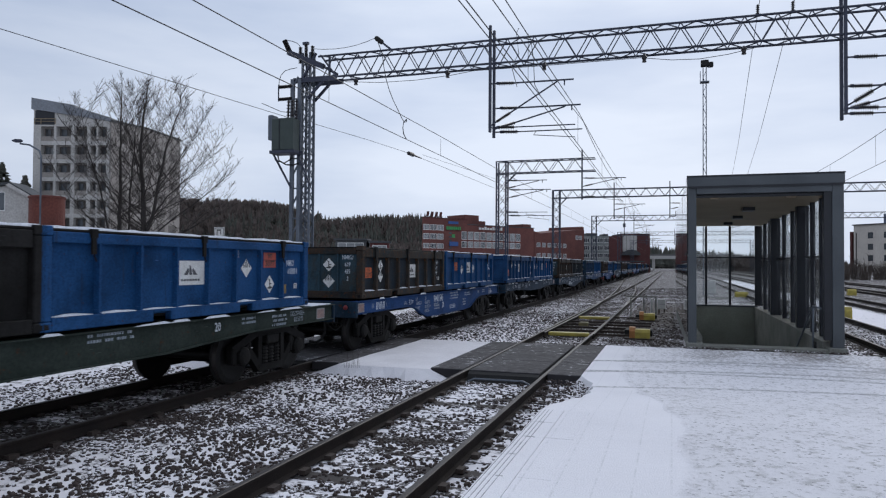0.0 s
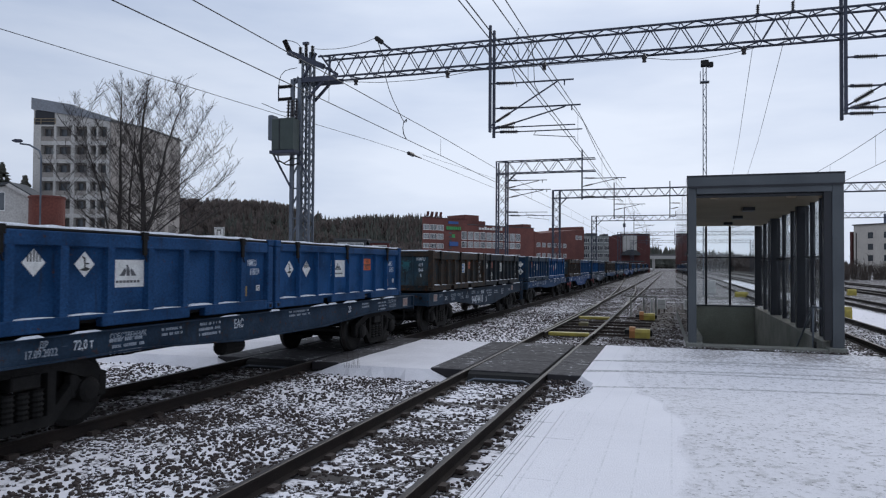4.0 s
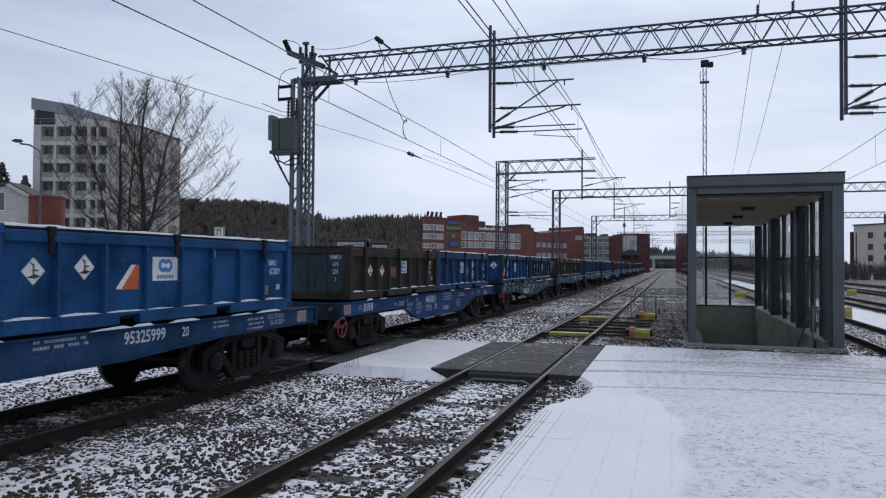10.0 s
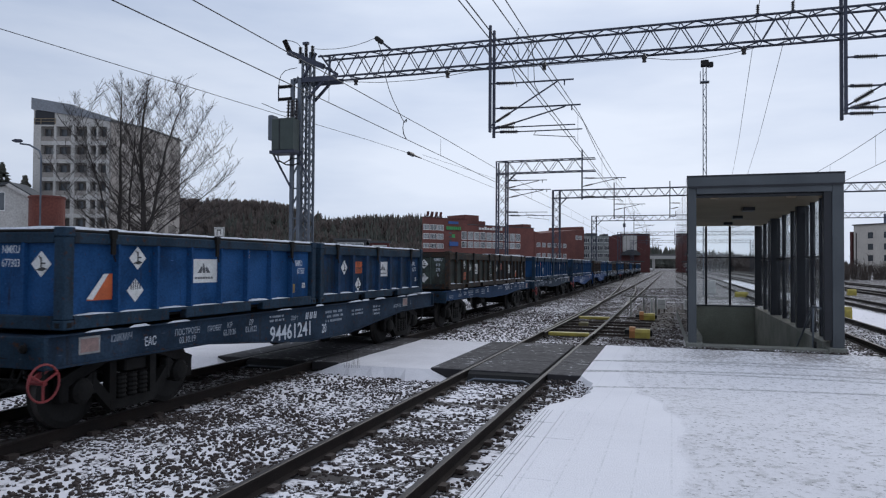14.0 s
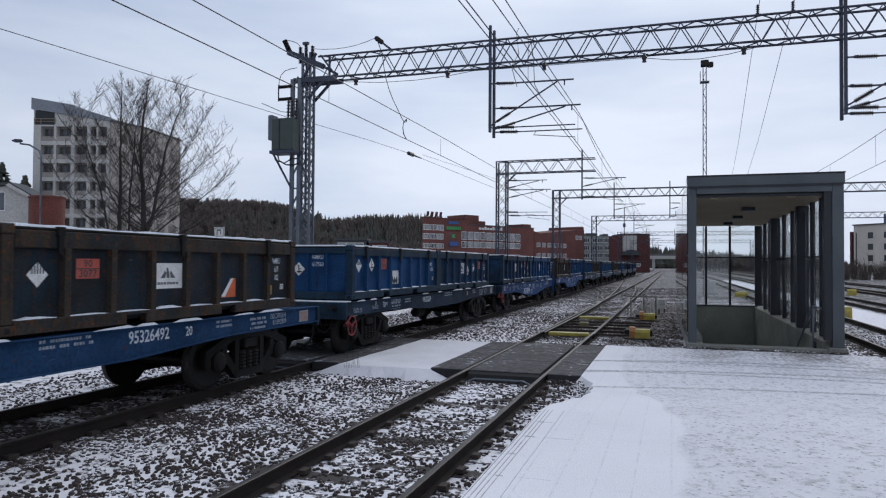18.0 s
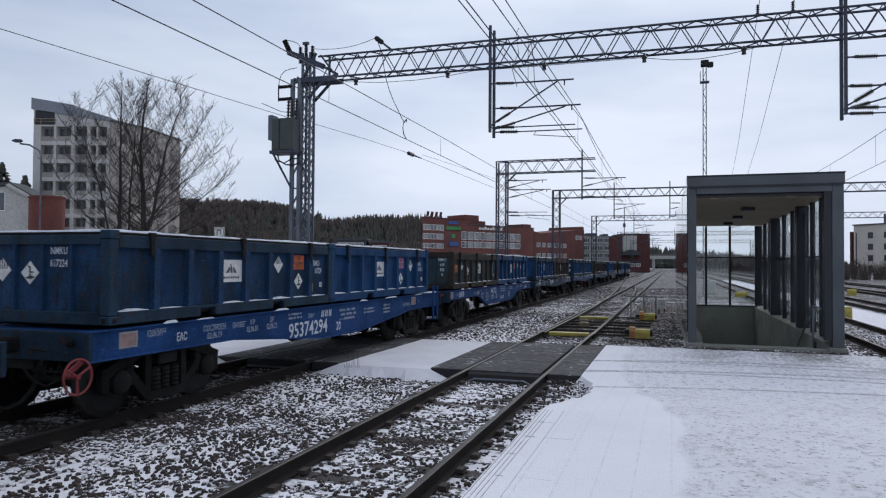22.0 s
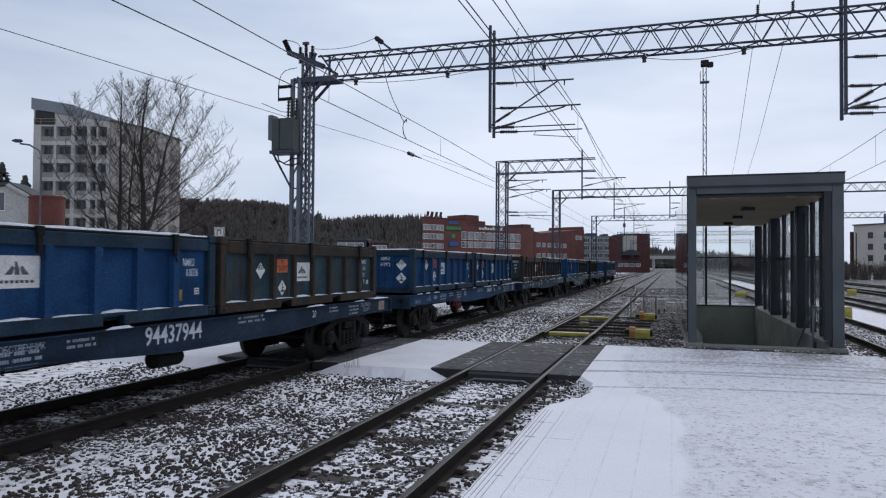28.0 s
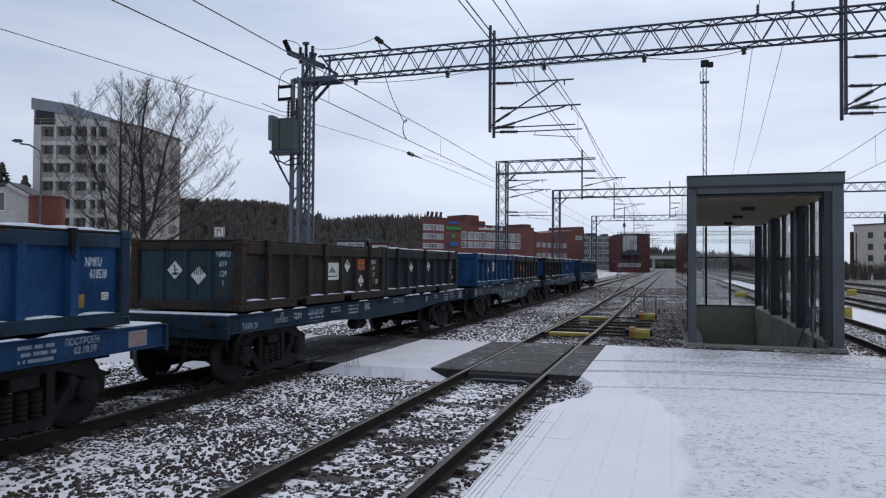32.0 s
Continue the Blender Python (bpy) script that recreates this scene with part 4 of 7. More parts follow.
def lattice_beam(parent, x0, x1, y, d, z0, z1, mt, step=1.05, r=.042, single=False):
    """A four-chord lattice beam; single: each brace is a part of its own."""
    t = part("beam", Geo().tube((x0, y, z1), (x1, y, z1), r, 8), mt, parent, "lattice steel beam across the tracks")
    for yy, zz in ((y + d, z1), (y, z0), (y + d, z0)):
        part("chord", Geo().tube((x0, yy, zz), (x1, yy, zz), r, 8), mt, t)
    h = step / 2
    kinds = []
    for yy in (y, y + d):
        kinds += [((0, yy, z0), (h, yy, z1)), ((h, yy, z1), (step, yy, z0))]
    for zz in (z0, z1):
        kinds += [((0, y, zz), (h, y + d, zz)), ((h, y + d, zz), (step, y, zz))]
    x, rest = x0 + .2, Geo()
    shared = [Geo().bar(a, b, .032, .032).mesh("brace", mt) for a, b in kinds]
    while x + step < x1:
        if single:
            for me in shared:
                part("brace", me, None, t, m=pose(x, 0, 0))
        else:
            for a, b in kinds:
                rest.bar((a[0] + x, a[1], a[2]), (b[0] + x, b[1], b[2]), .035, .035)
        x += step
    if not single:
        tagged(part("bracing", rest, mt, t), kind="stuff")
    return t


def insulator(parent, p, q, r=.07, n=12):
    """A ribbed insulator between two points."""
    p, q = Vector(p), Vector(q)
    L = (q - p).length
    prof = [(0, r * .35)]
    for i in range(n):
        a = L * (i + .15) / n
        b = L * (i + .55) / n
        prof += [(a, r * .5), ((a + b) / 2, r), (b, r * .5)]
    prof.append((L, r * .35))
    return part("insulator", Geo().lathe(prof, p, q - p, 10), M_INSUL, parent)


def cantilever(parent, x, y, zs, reach, steady=True):
    """Bracket arms that hold the wires. zs: top tube, foot of the stay, lower tube; the stay meets the top tube near its end."""
    zt, zm, zl = zs
    arm = part("bracket", Geo().tube((x + .85, y, zt - .03), (x + reach, y, zt - .05), .03, 6), M_STEELD, parent, "insulated bracket arm that carries the wires")
    foot, head = Vector((x, y, zm)), Vector((x + reach - .58, y, zt - .09))
    s1, s2 = foot.lerp(head, .1), foot.lerp(head, .31)
    part("stay", Geo().tube(s2, head, .028, 6).tube(head, head + Vector((0, 0, .06)), .04, 6), M_STEELD, arm)
    part("lower_tube", Geo().tube((x + .85, y, zl - .02), (x + reach + .06, y, zl - .04), .022, 6), M_STEELD, arm)
    if steady:
        part("steady_arm", Geo().path([(x + 1.6, y, zl - .03), (x + 1.5, y, zl - .17), (x + reach - .2, y, zl - .32), (x + reach - .2, y, zl - .42)], .015, 5), M_STEELD, arm)
    part("link", Geo().tube((x, y, zt), (x + .32, y, zt - .01), .028, 6).tube((x, y, zl), (x + .34, y, zl), .028, 6).tube(foot, s1, .028, 6), M_STEELD, arm)
    insulator(arm, (x + .32, y, zt - .01), (x + .9, y, zt - .03), .085, 9)
    insulator(arm, s1, s2, .085, 9)
    insulator(arm, (x + .34, y, zl), (x + .92, y, zl - .02), .085, 9)
    part("clamp", Geo().box(x + reach - .34, x + reach - .3, y - .03, y + .03, zt - .24, zt - .05), M_STEELD, arm)
    part("joint", Geo().lathe([(0, .05), (.06, .06), (.12, .05)], (x + .24, y, zt), (1, 0, 0), 8).lathe([(0, .05), (.06, .06), (.12, .05)], (x + .24, y, zl), (1, 0, 0), 8), M_STEELD, arm)


def drop_post(parent, x, y, z0, z1, mt):
    return part("drop_post", Geo().box(x - .048, x + .048, y - .06, y + .06, z0, z1, .01), mt, parent, "steel post hanging from the beam")


GY = 25.04
ga = thing("catenary_gantry", "grey lattice steel gantry with drop posts and brackets across the tracks", "gantry", group="catenary gantries")
lattice_mast(ga, -14.0, GY + .3, .34, 10.6, M_STEEL, step=.45, r=.04)
lattice_mast(ga, 17.0, GY + .3, .6, 10.4, M_STEEL)
lattice_beam(ga, -13.4, 17.2, GY, .6, 9.49, 10.35, M_STEELD, step=1.0, single=True)
for dy in (.02, .58):
    part("knee_brace", Geo().bar((-13.86, GY + dy, 8.72), (-13.2, GY + dy, 9.36), .09, .09), M_STEELD, ga)
part("end_plate", Geo().box(-14.5, -12.6, GY - .05, GY + .05, 9.35, 9.55).box(-14.5, -12.6, GY + .56, GY + .66, 9.35, 9.55), M_STEELD, ga)
part("head_frame", Geo().bar((-14.7, GY - .1, 10.6), (-13.2, GY + .1, 9.95), .18, .2).bar((-13.2, GY + .1, 9.95), (-12.6, GY + .1, 9.6), .1, .1).bar((-14.1, GY, 9.5), (-13.5, GY, 10.5), .08, .08).bar((-12.9, GY, 10.35), (-12.9, GY, 9.5), .07, .07).bar((-12.6, GY, 9.5), (-13.3, GY, 10.4), .06, .06), M_STEELD, ga)
for x, z in ((-14.32, 10.2), (-13.77, 10.2), (-14.06, 10.3)):
    insulator(ga, (x, GY + .2, z), (x, GY + .2, z + .68), .085, 14)
insulator(ga, (-14.64, GY - .1, 10.62), (-14.86, GY - .15, 11.1), .11, 12)
part("jumper", Geo().path([(-14.86, GY - .15, 11.1), (-14.6, GY, 11.08), (-14.4, GY + .1, 11.0), (-14.32, GY + .2, 10.88)], .015, 5), M_WIRE, ga)
part("spar", Geo().bar((-14.2, GY + .2, 11.0), (-13.95, GY + .2, 11.0), .12, .1), M_STEELD, ga)
# second slim post beside the mast with the transformer
tp = thing("transformer_post", "green-grey transformer box on a bracketed steel post", "transformer")
for x in (-14.5, -14.18):
    part("post_leg", Geo().box(x - .075, x + .075, GY - .12, GY + .0, -.2, 9.5), M_STEEL, tp)
for k in range(16):
    z = .3 + k * .6
    part("rung", Geo().bar((-14.42, GY - .06, z), (-14.26, GY - .06, z + (.3 if k % 2 else .0)), .04, .06), M_STEEL, tp)
part("tank", Geo().box(-15.06, -14.1, GY - .72, GY - .2, 6.55, 7.82, .03), M_TRANSF, tp)
part("tank_side", Geo().box(-15.3, -15.08, GY - .6, GY - .15, 7.0, 8.0, .03), M_STEEL, tp)
part("tray", Geo().box(-15.12, -14.0, GY - .78, GY - .12, 6.42, 6.55, .02), M_STEELD, tp)
part("cable_loop", Geo().path([(-14.95, GY - .4, 6.42), (-14.9, GY - .4, 6.2), (-14.6, GY - .35, 6.02), (-14.3, GY - .3, 6.0), (-14.1, GY - .2, 6.1)], .03, 6).path([(-15.1, GY - .4, 7.0), (-15.16, GY - .4, 6.5), (-15.05, GY - .4, 6.2), (-14.7, GY - .3, 6.1), (-14.4, GY - .2, 6.3)], .025, 6), M_DARK, tp)
part("side_stub", Geo().path([(-14.2, GY - .1, 8.1), (-15.0, GY - .1, 8.22), (-15.9, GY - .1, 8.62)], .014, 5), M_WIRE, tp)
part("seam", Geo().box(-14.72, -14.68, GY - .735, GY - .72, 6.6, 7.78), M_SHDARK, tp)
part("bracket", Geo().bar((-15.15, GY - .45, 6.5), (-14.5, GY - .1, 5.1), .08, .08).bar((-15.2, GY - .45, 6.5), (-13.9, GY - .3, 6.5), .08, .09).bar((-14.2, GY - .2, 6.5), (-13.65, GY - .1, 5.2), .06, .06), M_STEELD, tp)
for x in (-14.5, -14.32, -14.14):
    insulator(tp, (x, GY - .4, 7.8), (x + .02, GY - .4, 8.6), .085, 6)
for z in (9.22, 8.72):
    insulator(tp, (-14.5, GY - .1, z), (-15.1, GY - .1, z), .075, 14)
part("bow", Geo().path([(-15.12, GY - .1, 9.32), (-15.13, GY - .1, 9.0), (-15.12, GY - .1, 8.64)], .03, 6), M_STEELD, tp)
part("jumper", Geo().path([(-14.3, GY - .1, 9.95), (-14.6, GY - .1, 9.92), (-14.85, GY - .1, 9.86), (-15.02, GY - .1, 9.7), (-15.1, GY - .1, 9.5), (-15.12, GY - .1, 9.25)], .014, 5), M_WIRE, tp)
for x in (-6.34, 5.25):
    for dy in (0, .6):
        drop_post(ga, x, GY + dy, 6.85 if dy else 6.95, 10.9, M_STEELD)
    cantilever(ga, x, GY, (8.74, 7.18, 7.12), 3.04, False)
    cantilever(ga, x, GY + .6, (7.96, 7.17, 7.06), 3.22)
for x in (-11.89, -8.08, -4.4, -.9, 2.3):
    part("hanger_insulator", Geo().lathe([(0, .03), (.05, .06), (.12, .1), (.2, .06), (.28, .08)], (x, GY + .3, 9.46), (0, 0, -1), 8), M_INSUL, ga)
part("lamp_arm", Geo().bar((-10.2, GY, 10.3), (-10.6, GY - .1, 10.62), .07, .07), M_STEELD, ga)
part("floodlight", Geo().lathe([(0, .05), (.04, .09), (.3, .1), (.38, .07)], (-10.57, GY - .1, 10.6), (-.75, -.2, .6), 10), M_DARK, ga)
for x in (2.7, 3.75):
    insulator(ga, (x, GY + .05, 10.35), (x, GY + .05, 10.72), .065, 6)
    part("clamp", Geo().box(x - .09, x + .09, GY, GY + .1, 10.33, 10.4), M_STEELD, ga)

# farther gantries
def far_gantry(x0, x1, y, z0, z1, d, drops, right_mast):
    t = thing("catenary_gantry", "grey lattice steel gantry over the tracks farther along", "gantry", group="catenary gantries")
    lattice_mast(t, x0 + .35, y + d / 2, .7, z1, M_STEELD, step=.9, r=.05)
    if right_mast:
        lattice_mast(t, x1, y + d / 2, .7, z1, M_STEELD, step=.9, r=.05)
    lattice_beam(t, x0, x1, y, d, z0, z1, M_STEELD, step=1.2, r=.038)
    part("knee_brace", Geo().bar((x0 + .6, y, z0 - .9), (x0 + 1.5, y, z0), .1, .1), M_STEELD, t)
    for x in drops:
        drop_post(t, x, y, 6.7, z1 + .6, M_STEELD)
        cantilever(t, x, y - .1, (8.2, 7.6, 6.9), 3.0)
    return t


g2 = far_gantry(-12.15, -5.1, 50, 8.75, 9.62, .7, (-5.98,), False)
cantilever(g2, -11.45, 49.9, (8.2, 7.6, 5.9), 3.0)
cantilever(g2, -11.45, 50.6, (7.6, 7.0, 5.7), 3.2)
far_gantry(-11.6, 23, 72, 8.95, 9.75, .7, (-5.45, -.15, 7.2), True)
far_gantry(-11.7, 34, 110, 8.9, 9.65, .7, (-5.4, 0.6, 8.0), True)
far_gantry(-11.7, 20, 165, 8.9, 9.65, .7, (-5.4, 0.6), True)
far_gantry(-11.7, 22, 220, 8.9, 9.65, .7, (-5.4,), True)

# ---- overhead wires ----
def wire(label, pts, r=.011, name="overhead_wire"):
    thing(name, label, "wire", g=Geo().path(pts, r, 5), material=M_WIRE, group="overhead wires")


def sagged(x, z, sag, ys, xo=0.0):
    """Points of a wire that hangs between its supports."""
    out = []
    for a, b in zip(ys, ys[1:]):
        for k in range(8):
            t = k / 8
            out.append((x + xo * math.sin(a + t), a + (b - a) * t, z - sag * 4 * t * (1 - t)))
    out.append((x, ys[-1], z))
    return out


SUP = [-35, 25.3, 50, 110, 165, 300]
SUPN = [-10, 25.3, 50, 72, 110, 165, 300]
for x, zc, zm, far in ((X_TRAIN, 6.15, 6.86, 1.2), (X_NEAR, 6.35, 7.5, .8), (5.9 + 2.3, 6.4, 7.8, .8)):
    sup = SUP if x == X_TRAIN else SUPN
    wire("taut contact wire above a track", sagged(x, zc, .02, sup), .012)
    wire("messenger wire slightly sagging above a track", sagged(x, zm, .05 if x == X_TRAIN else .18, sup), .012)
    for k, y in enumerate([24.86 + 9 * j for j in range(-3, 10)]):
        wire("thin dropper between the wires", [(x, y, zc), (x, y, zm - .1)], .006, "dropper")
wire("second contact wire for the turnout", sagged(X_NEAR - .13, 6.37, .02, SUPN))
wire("second messenger wire for the turnout", sagged(X_NEAR + .12, 7.25, .5, SUPN))
for line in ([(-5.34, 25.3, 10.79), (-5.42, 25.3, 10.6), (-5.33, 25.3, 9.85), (-5.6, 25.3, 9.4), (-5.2, 24.4, 8.4)], [(-4.87, 25.3, 10.25), (-4.78, 25.3, 9.5), (-4.74, 25.3, 8.67), (-4.5, 25.2, 8.2)]):
    wire("jumper cable hanging from the beam to the wires", line, .014, "jumper_cable")
for x, xa, xb in ((2.75, -.25, 5.3), (3.8, .7, 6.5)):
    wire("feeder wire on top of the gantries", [(xa, -30, 10.7), (x - .9, 8, 10.4), (x, 25.3, 10.72), (x + (xb - x) * .5, 48, 9.9), (xb, 72, 9.75), (xb + 1.5, 110, 9.7)])
wire("thin feeder wire along the street side masts", [(-17.7, -18.5, 7.2), (-15.0, 14.5, 7.65), (-14.1, 25.5, 7.8)], .011)
fw1 = thing("overhead_wire", "thin feeder wire with a dark section insulator", "wire", group="overhead wires", g=Geo().path([(-13.9, 25.5, 7.8), (-13.07, 29.5, 7.72), (-12.5, 32.8, 7.64), (-11.95, 37, 7.44), (-11.75, 44, 7.4), (-11.6, 50, 7.4)], .011, 5), material=M_WIRE)
part("section_insulator", Geo().lathe([(0, .03), (.12, .1), (.55, .11), (.75, .05), (1.5, .03)], (-12.5, 32.7, 7.64), (.14, 1, -.05), 8), M_INSUL, fw1)
wire("thin wire beside the section insulator", [(-12.25, 34.2, 7.75), (-11.7, 44, 7.95), (-11.6, 50, 8.1)], .009)
wire("looped jumper cable between the wires", [(-10.8, 24.95, 10.7), (-10.62, 25.0, 10.19), (-10.54, 24.95, 9.7), (-10.42, 24.9, 9.2), (-10.2, 24.7, 8.7), (-9.9, 24.4, 8.2), (-9.5, 23.9, 7.7), (-9.0, 23.0, 7.2), (-8.6, 22.2, 6.9), (-8.3, 21.6, 6.78), (X_TRAIN, 21.3, 6.8)], .016, "jumper_cable")
wire("looped jumper cable hanging between the wires", [(X_TRAIN, 21.3, 6.8), (X_TRAIN - .04, 21.15, 6.68), (X_TRAIN - .05, 21.1, 6.5), (X_TRAIN - .04, 21.15, 6.3), (X_TRAIN, 21.3, 6.15)], .016, "jumper_cable")
wire("slack cable above the gantry beam", [(-13.7, 25.0, 10.68), (-13.2, 25.0, 10.61), (-12.7, 25.0, 10.58), (-12.2, 25.0, 10.59), (-11.7, 25.0, 10.65), (-11.3, 25.0, 10.74), (-10.9, 25.0, 10.86)], .012, "slack_cable")
wire("slack cable under the gantry beam", [(-12.3, 25.2, 9.3), (-10.8, 25.2, 9.16), (-9.3, 25.2, 9.14), (-7.9, 25.2, 9.22), (-7.0, 25.2, 9.32), (-4.4, 25.2, 9.3), (-1.0, 25.2, 9.3), (.0, 25.2, 9.14), (.9, 25.2, 9.1), (1.8, 25.2, 9.18), (2.6, 25.2, 9.32)], .012, "slack_cable")
# ---- background: buildings, trees, hill ----
def block(name, label, category, p0, p1, z0=-0.2):
    """A building's frame: x runs along its face from p0 to p1, y leads into it."""
    a = math.degrees(math.atan2(p1[1] - p0[1], p1[0] - p0[0]))
    t = thing(name, label, category, pose(p0[0], p0[1], z0, 0, 0, a))
    return t, math.hypot(p1[0] - p0[0], p1[1] - p0[1])


def window(parent, x0, x1, z0, z1, y=0.0, bars=1, pane=None, fm=None):
    """A framed window let into a face at y: a frame, upright bars and a pane set back."""
    g = Geo()
    a, b = y - .04, y + .1
    g.v = [(x, q, z) for q in (a, b) for x, z in ((x0, z0), (x1, z0), (x1, z1), (x0, z1), (x0 + .08, z0 + .1), (x1 - .08, z0 + .1), (x1 - .08, z1 - .1), (x0 + .08, z1 - .1))]
    for k in range(4):
        n = (k + 1) % 4
        g.f += [(k, n, n + 4, k + 4), (k + 8, n + 8, n + 12, k + 12), (k, n, n + 8, k + 8), (k + 4, n + 4, n + 12, k + 12)]
    w = part("window", g, fm or M_WHITE, parent)
    for k in range(1, bars + 1):
        x = x0 + (x1 - x0 - .08) * k / (bars + 1)
        part("glazing_bar", Geo().box(x, x + .08, y - .03, y + .1, z0 + .1, z1 - .1), fm or M_WHITE, w)
    part("pane", Geo().box(x0 + .082, x1 - .082, y - .012, y + .02, z0 + .102, z1 - .102), pane or M_WINDOW, w)
    return w


M_RED = mat("dark_red_brick", (0.165, 0.058, 0.047), (0.125, 0.046, 0.039), rough=0.85, scale=0.25, fine=4.0, bump=0.2, dist=0.03)
M_RED2 = mat("deep_red_cladding", (0.10, 0.026, 0.024), (0.075, 0.022, 0.02), rough=0.7, scale=0.2, fine=3.0, bump=0.1)
M_PALE = mat("pale_concrete_wall", (0.52, 0.50, 0.475), (0.44, 0.425, 0.40), rough=0.85, scale=0.3, fine=5.0, bump=0.2)
M_GREYW = mat("mid_grey_wall", (0.17, 0.165, 0.16), (0.135, 0.13, 0.125), rough=0.8, scale=0.3, fine=5.0)
M_CREAM = mat("cream_render", (0.66, 0.605, 0.54), (0.59, 0.54, 0.485), rough=0.85, scale=0.3, fine=5.0)
M_ROOF = mat("dark_roof_sheet", (0.06, 0.065, 0.07), rough=0.6, scale=0.5, fine=6.0)
M_GREYG = mat("grey_green_wall", (0.23, 0.25, 0.245), (0.18, 0.20, 0.195), rough=0.8, scale=0.3, fine=5.0)
# the shade inside balcony and window recesses is put into this darker colour
M_BALC = mat("recess_shade_tone", (0.15, 0.135, 0.125), (0.11, 0.10, 0.09), rough=0.8, scale=0.4, fine=4.0)
M_GREENS = plain("green_sign", (0.04, 0.25, 0.07), 0.5)
M_BLUES = plain("blue_sign", (0.02, 0.07, 0.22), 0.5)

# darker of the tower's two wall tones: side wall and balcony railings
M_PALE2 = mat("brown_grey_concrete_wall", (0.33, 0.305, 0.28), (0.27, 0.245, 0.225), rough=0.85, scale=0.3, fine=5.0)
# apartment tower with a sloping roof and rows of balconies
ap, L = block("apartment_tower", "pale ten-storey apartment tower with balconies and sloping roof", "building", (-98.4, 88.6), (-86.6, 92.3))
DEEP = 28.0
part("wall", Geo().prism([(0, 0), (L, 0), (L, 25.0), (0, 27.6)], "y", 0, DEEP), M_PALE, ap)
part("parapet_wall", Geo().prism([(0, 24.15), (L, 24.15), (L, 25.0), (0, 27.0)], "y", -1.15, -.002), M_PALE, ap)
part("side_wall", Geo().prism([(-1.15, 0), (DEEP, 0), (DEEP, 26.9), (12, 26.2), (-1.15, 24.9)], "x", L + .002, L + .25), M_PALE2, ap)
part("side_coping", Geo().prism([(-1.35, 24.9), (12, 26.2), (DEEP, 26.9), (DEEP, 27.25), (12, 26.55), (-1.35, 25.25)], "x", L - .1, L + .4), M_ROOF, ap)
M_ROOFBAND = mat("blue_grey_roof_sheet", (0.24, 0.26, 0.29), (0.20, 0.215, 0.24), rough=0.6, scale=0.3, fine=5.0)
part("roof", Geo().prism([(-.3, 26.9), (L + .2, 25.0), (L + .2, 25.6), (6.9, 27.2), (6.8, 27.55), (-.3, 28.75)], "y", -1.4, DEEP + .3), M_ROOFBAND, ap)
part("roof_terrace", Geo().box(.25, 3.4, -1.18, -1.1, 24.4, 26.75), M_SHDARK, ap)
part("terrace_rail", Geo().box(.1, 3.6, -1.3, -1.22, 25.3, 25.4).box(.1, 3.6, -1.3, -1.22, 24.9, 24.96).box(.1, .2, -1.3, -1.22, 24.5, 25.4).box(3.5, 3.6, -1.3, -1.22, 24.5, 25.4).box(1.2, 1.3, -1.3, -1.22, 24.5, 25.4), M_CEIL, ap)
# open balconies between piers and slabs
COLS = ((1.2, 2.1), (3.7, 2.4), (6.7, 2.0), (9.3, .9), (10.5, 1.4))
piers = [(0, 1.2), (3.3, 3.7), (6.1, 6.7), (8.7, 9.3), (10.2, 10.5), (11.9, L)]
for a, b in piers:
    part("pier", Geo().box(a, b, -1.15, -.003, 0, 24.14), M_PALE, ap)
for row in range(9):
    z = 21.75 - row * 2.93
    for x, w in COLS:
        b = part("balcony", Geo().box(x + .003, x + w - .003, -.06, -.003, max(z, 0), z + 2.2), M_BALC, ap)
        part("slab", Geo().box(x + .002, x + w - .002, -1.12, -.004, z - .62, z), M_PALE, b)
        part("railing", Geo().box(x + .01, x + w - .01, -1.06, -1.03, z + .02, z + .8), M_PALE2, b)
        part("pane", Geo().box(x + w * .12, x + w * .5, -.1, -.061, z + .15, z + 2.05), M_WINDOW, b)
        if (row * 3 + int(x)) % 4 == 0:
            part("curtain", Geo().box(x + w * .55, x + w * .8, -.09, -.061, z + .2, z + 2.0), M_WINLIGHT, b)
# flat plates for the side recesses, their shade painted in
for row in range(9):
    for y, w in ((2.0, 2.4), (6.5, 3.2), (12.0, 2.0), (17.0, 3.6), (22.5, 3.6)):
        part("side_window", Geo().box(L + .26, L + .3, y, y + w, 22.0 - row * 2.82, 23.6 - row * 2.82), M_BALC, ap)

# low buildings and a red-clad block beside the street
M_DRUM = mat("orange_red_brick", (0.155, 0.046, 0.033), (0.115, 0.037, 0.028), rough=0.85, scale=0.3, fine=5.0, bump=0.2, dist=0.03)
rb = thing("round_brick_tower", "round red brick tower with a flat brick coping by the street", "building", pose(-64.35, 59.3, -.2))
part("wall", Geo().lathe([(0, 1.75), (9.1, 1.75)], (0, 0, 0), (0, 0, 1), 28), M_DRUM, rb)
part("coping", Geo().lathe([(9.1, 1.84), (9.3, 1.84), (9.36, 1.7)], (0, 0, 0), (0, 0, 1), 28), M_DRUM, rb)
sh2, L = block("low_house", "low grey house with a dark sloping roof and glazed gable", "building", (-75.4, 59.6), (-67.6, 62.0))
part("wall", Geo().prism([(0, 0), (L, 0), (L, 8.6), (4.2, 10.9), (0, 10.4)], "y", 0, 2.4), M_PALE, sh2)
part("roof", Geo().prism([(-.3, 10.5), (4.2, 11.0), (L + .4, 8.6), (L + .4, 8.9), (4.2, 11.3), (-.3, 10.8)], "y", -.4, 2.8), M_ROOF, sh2)
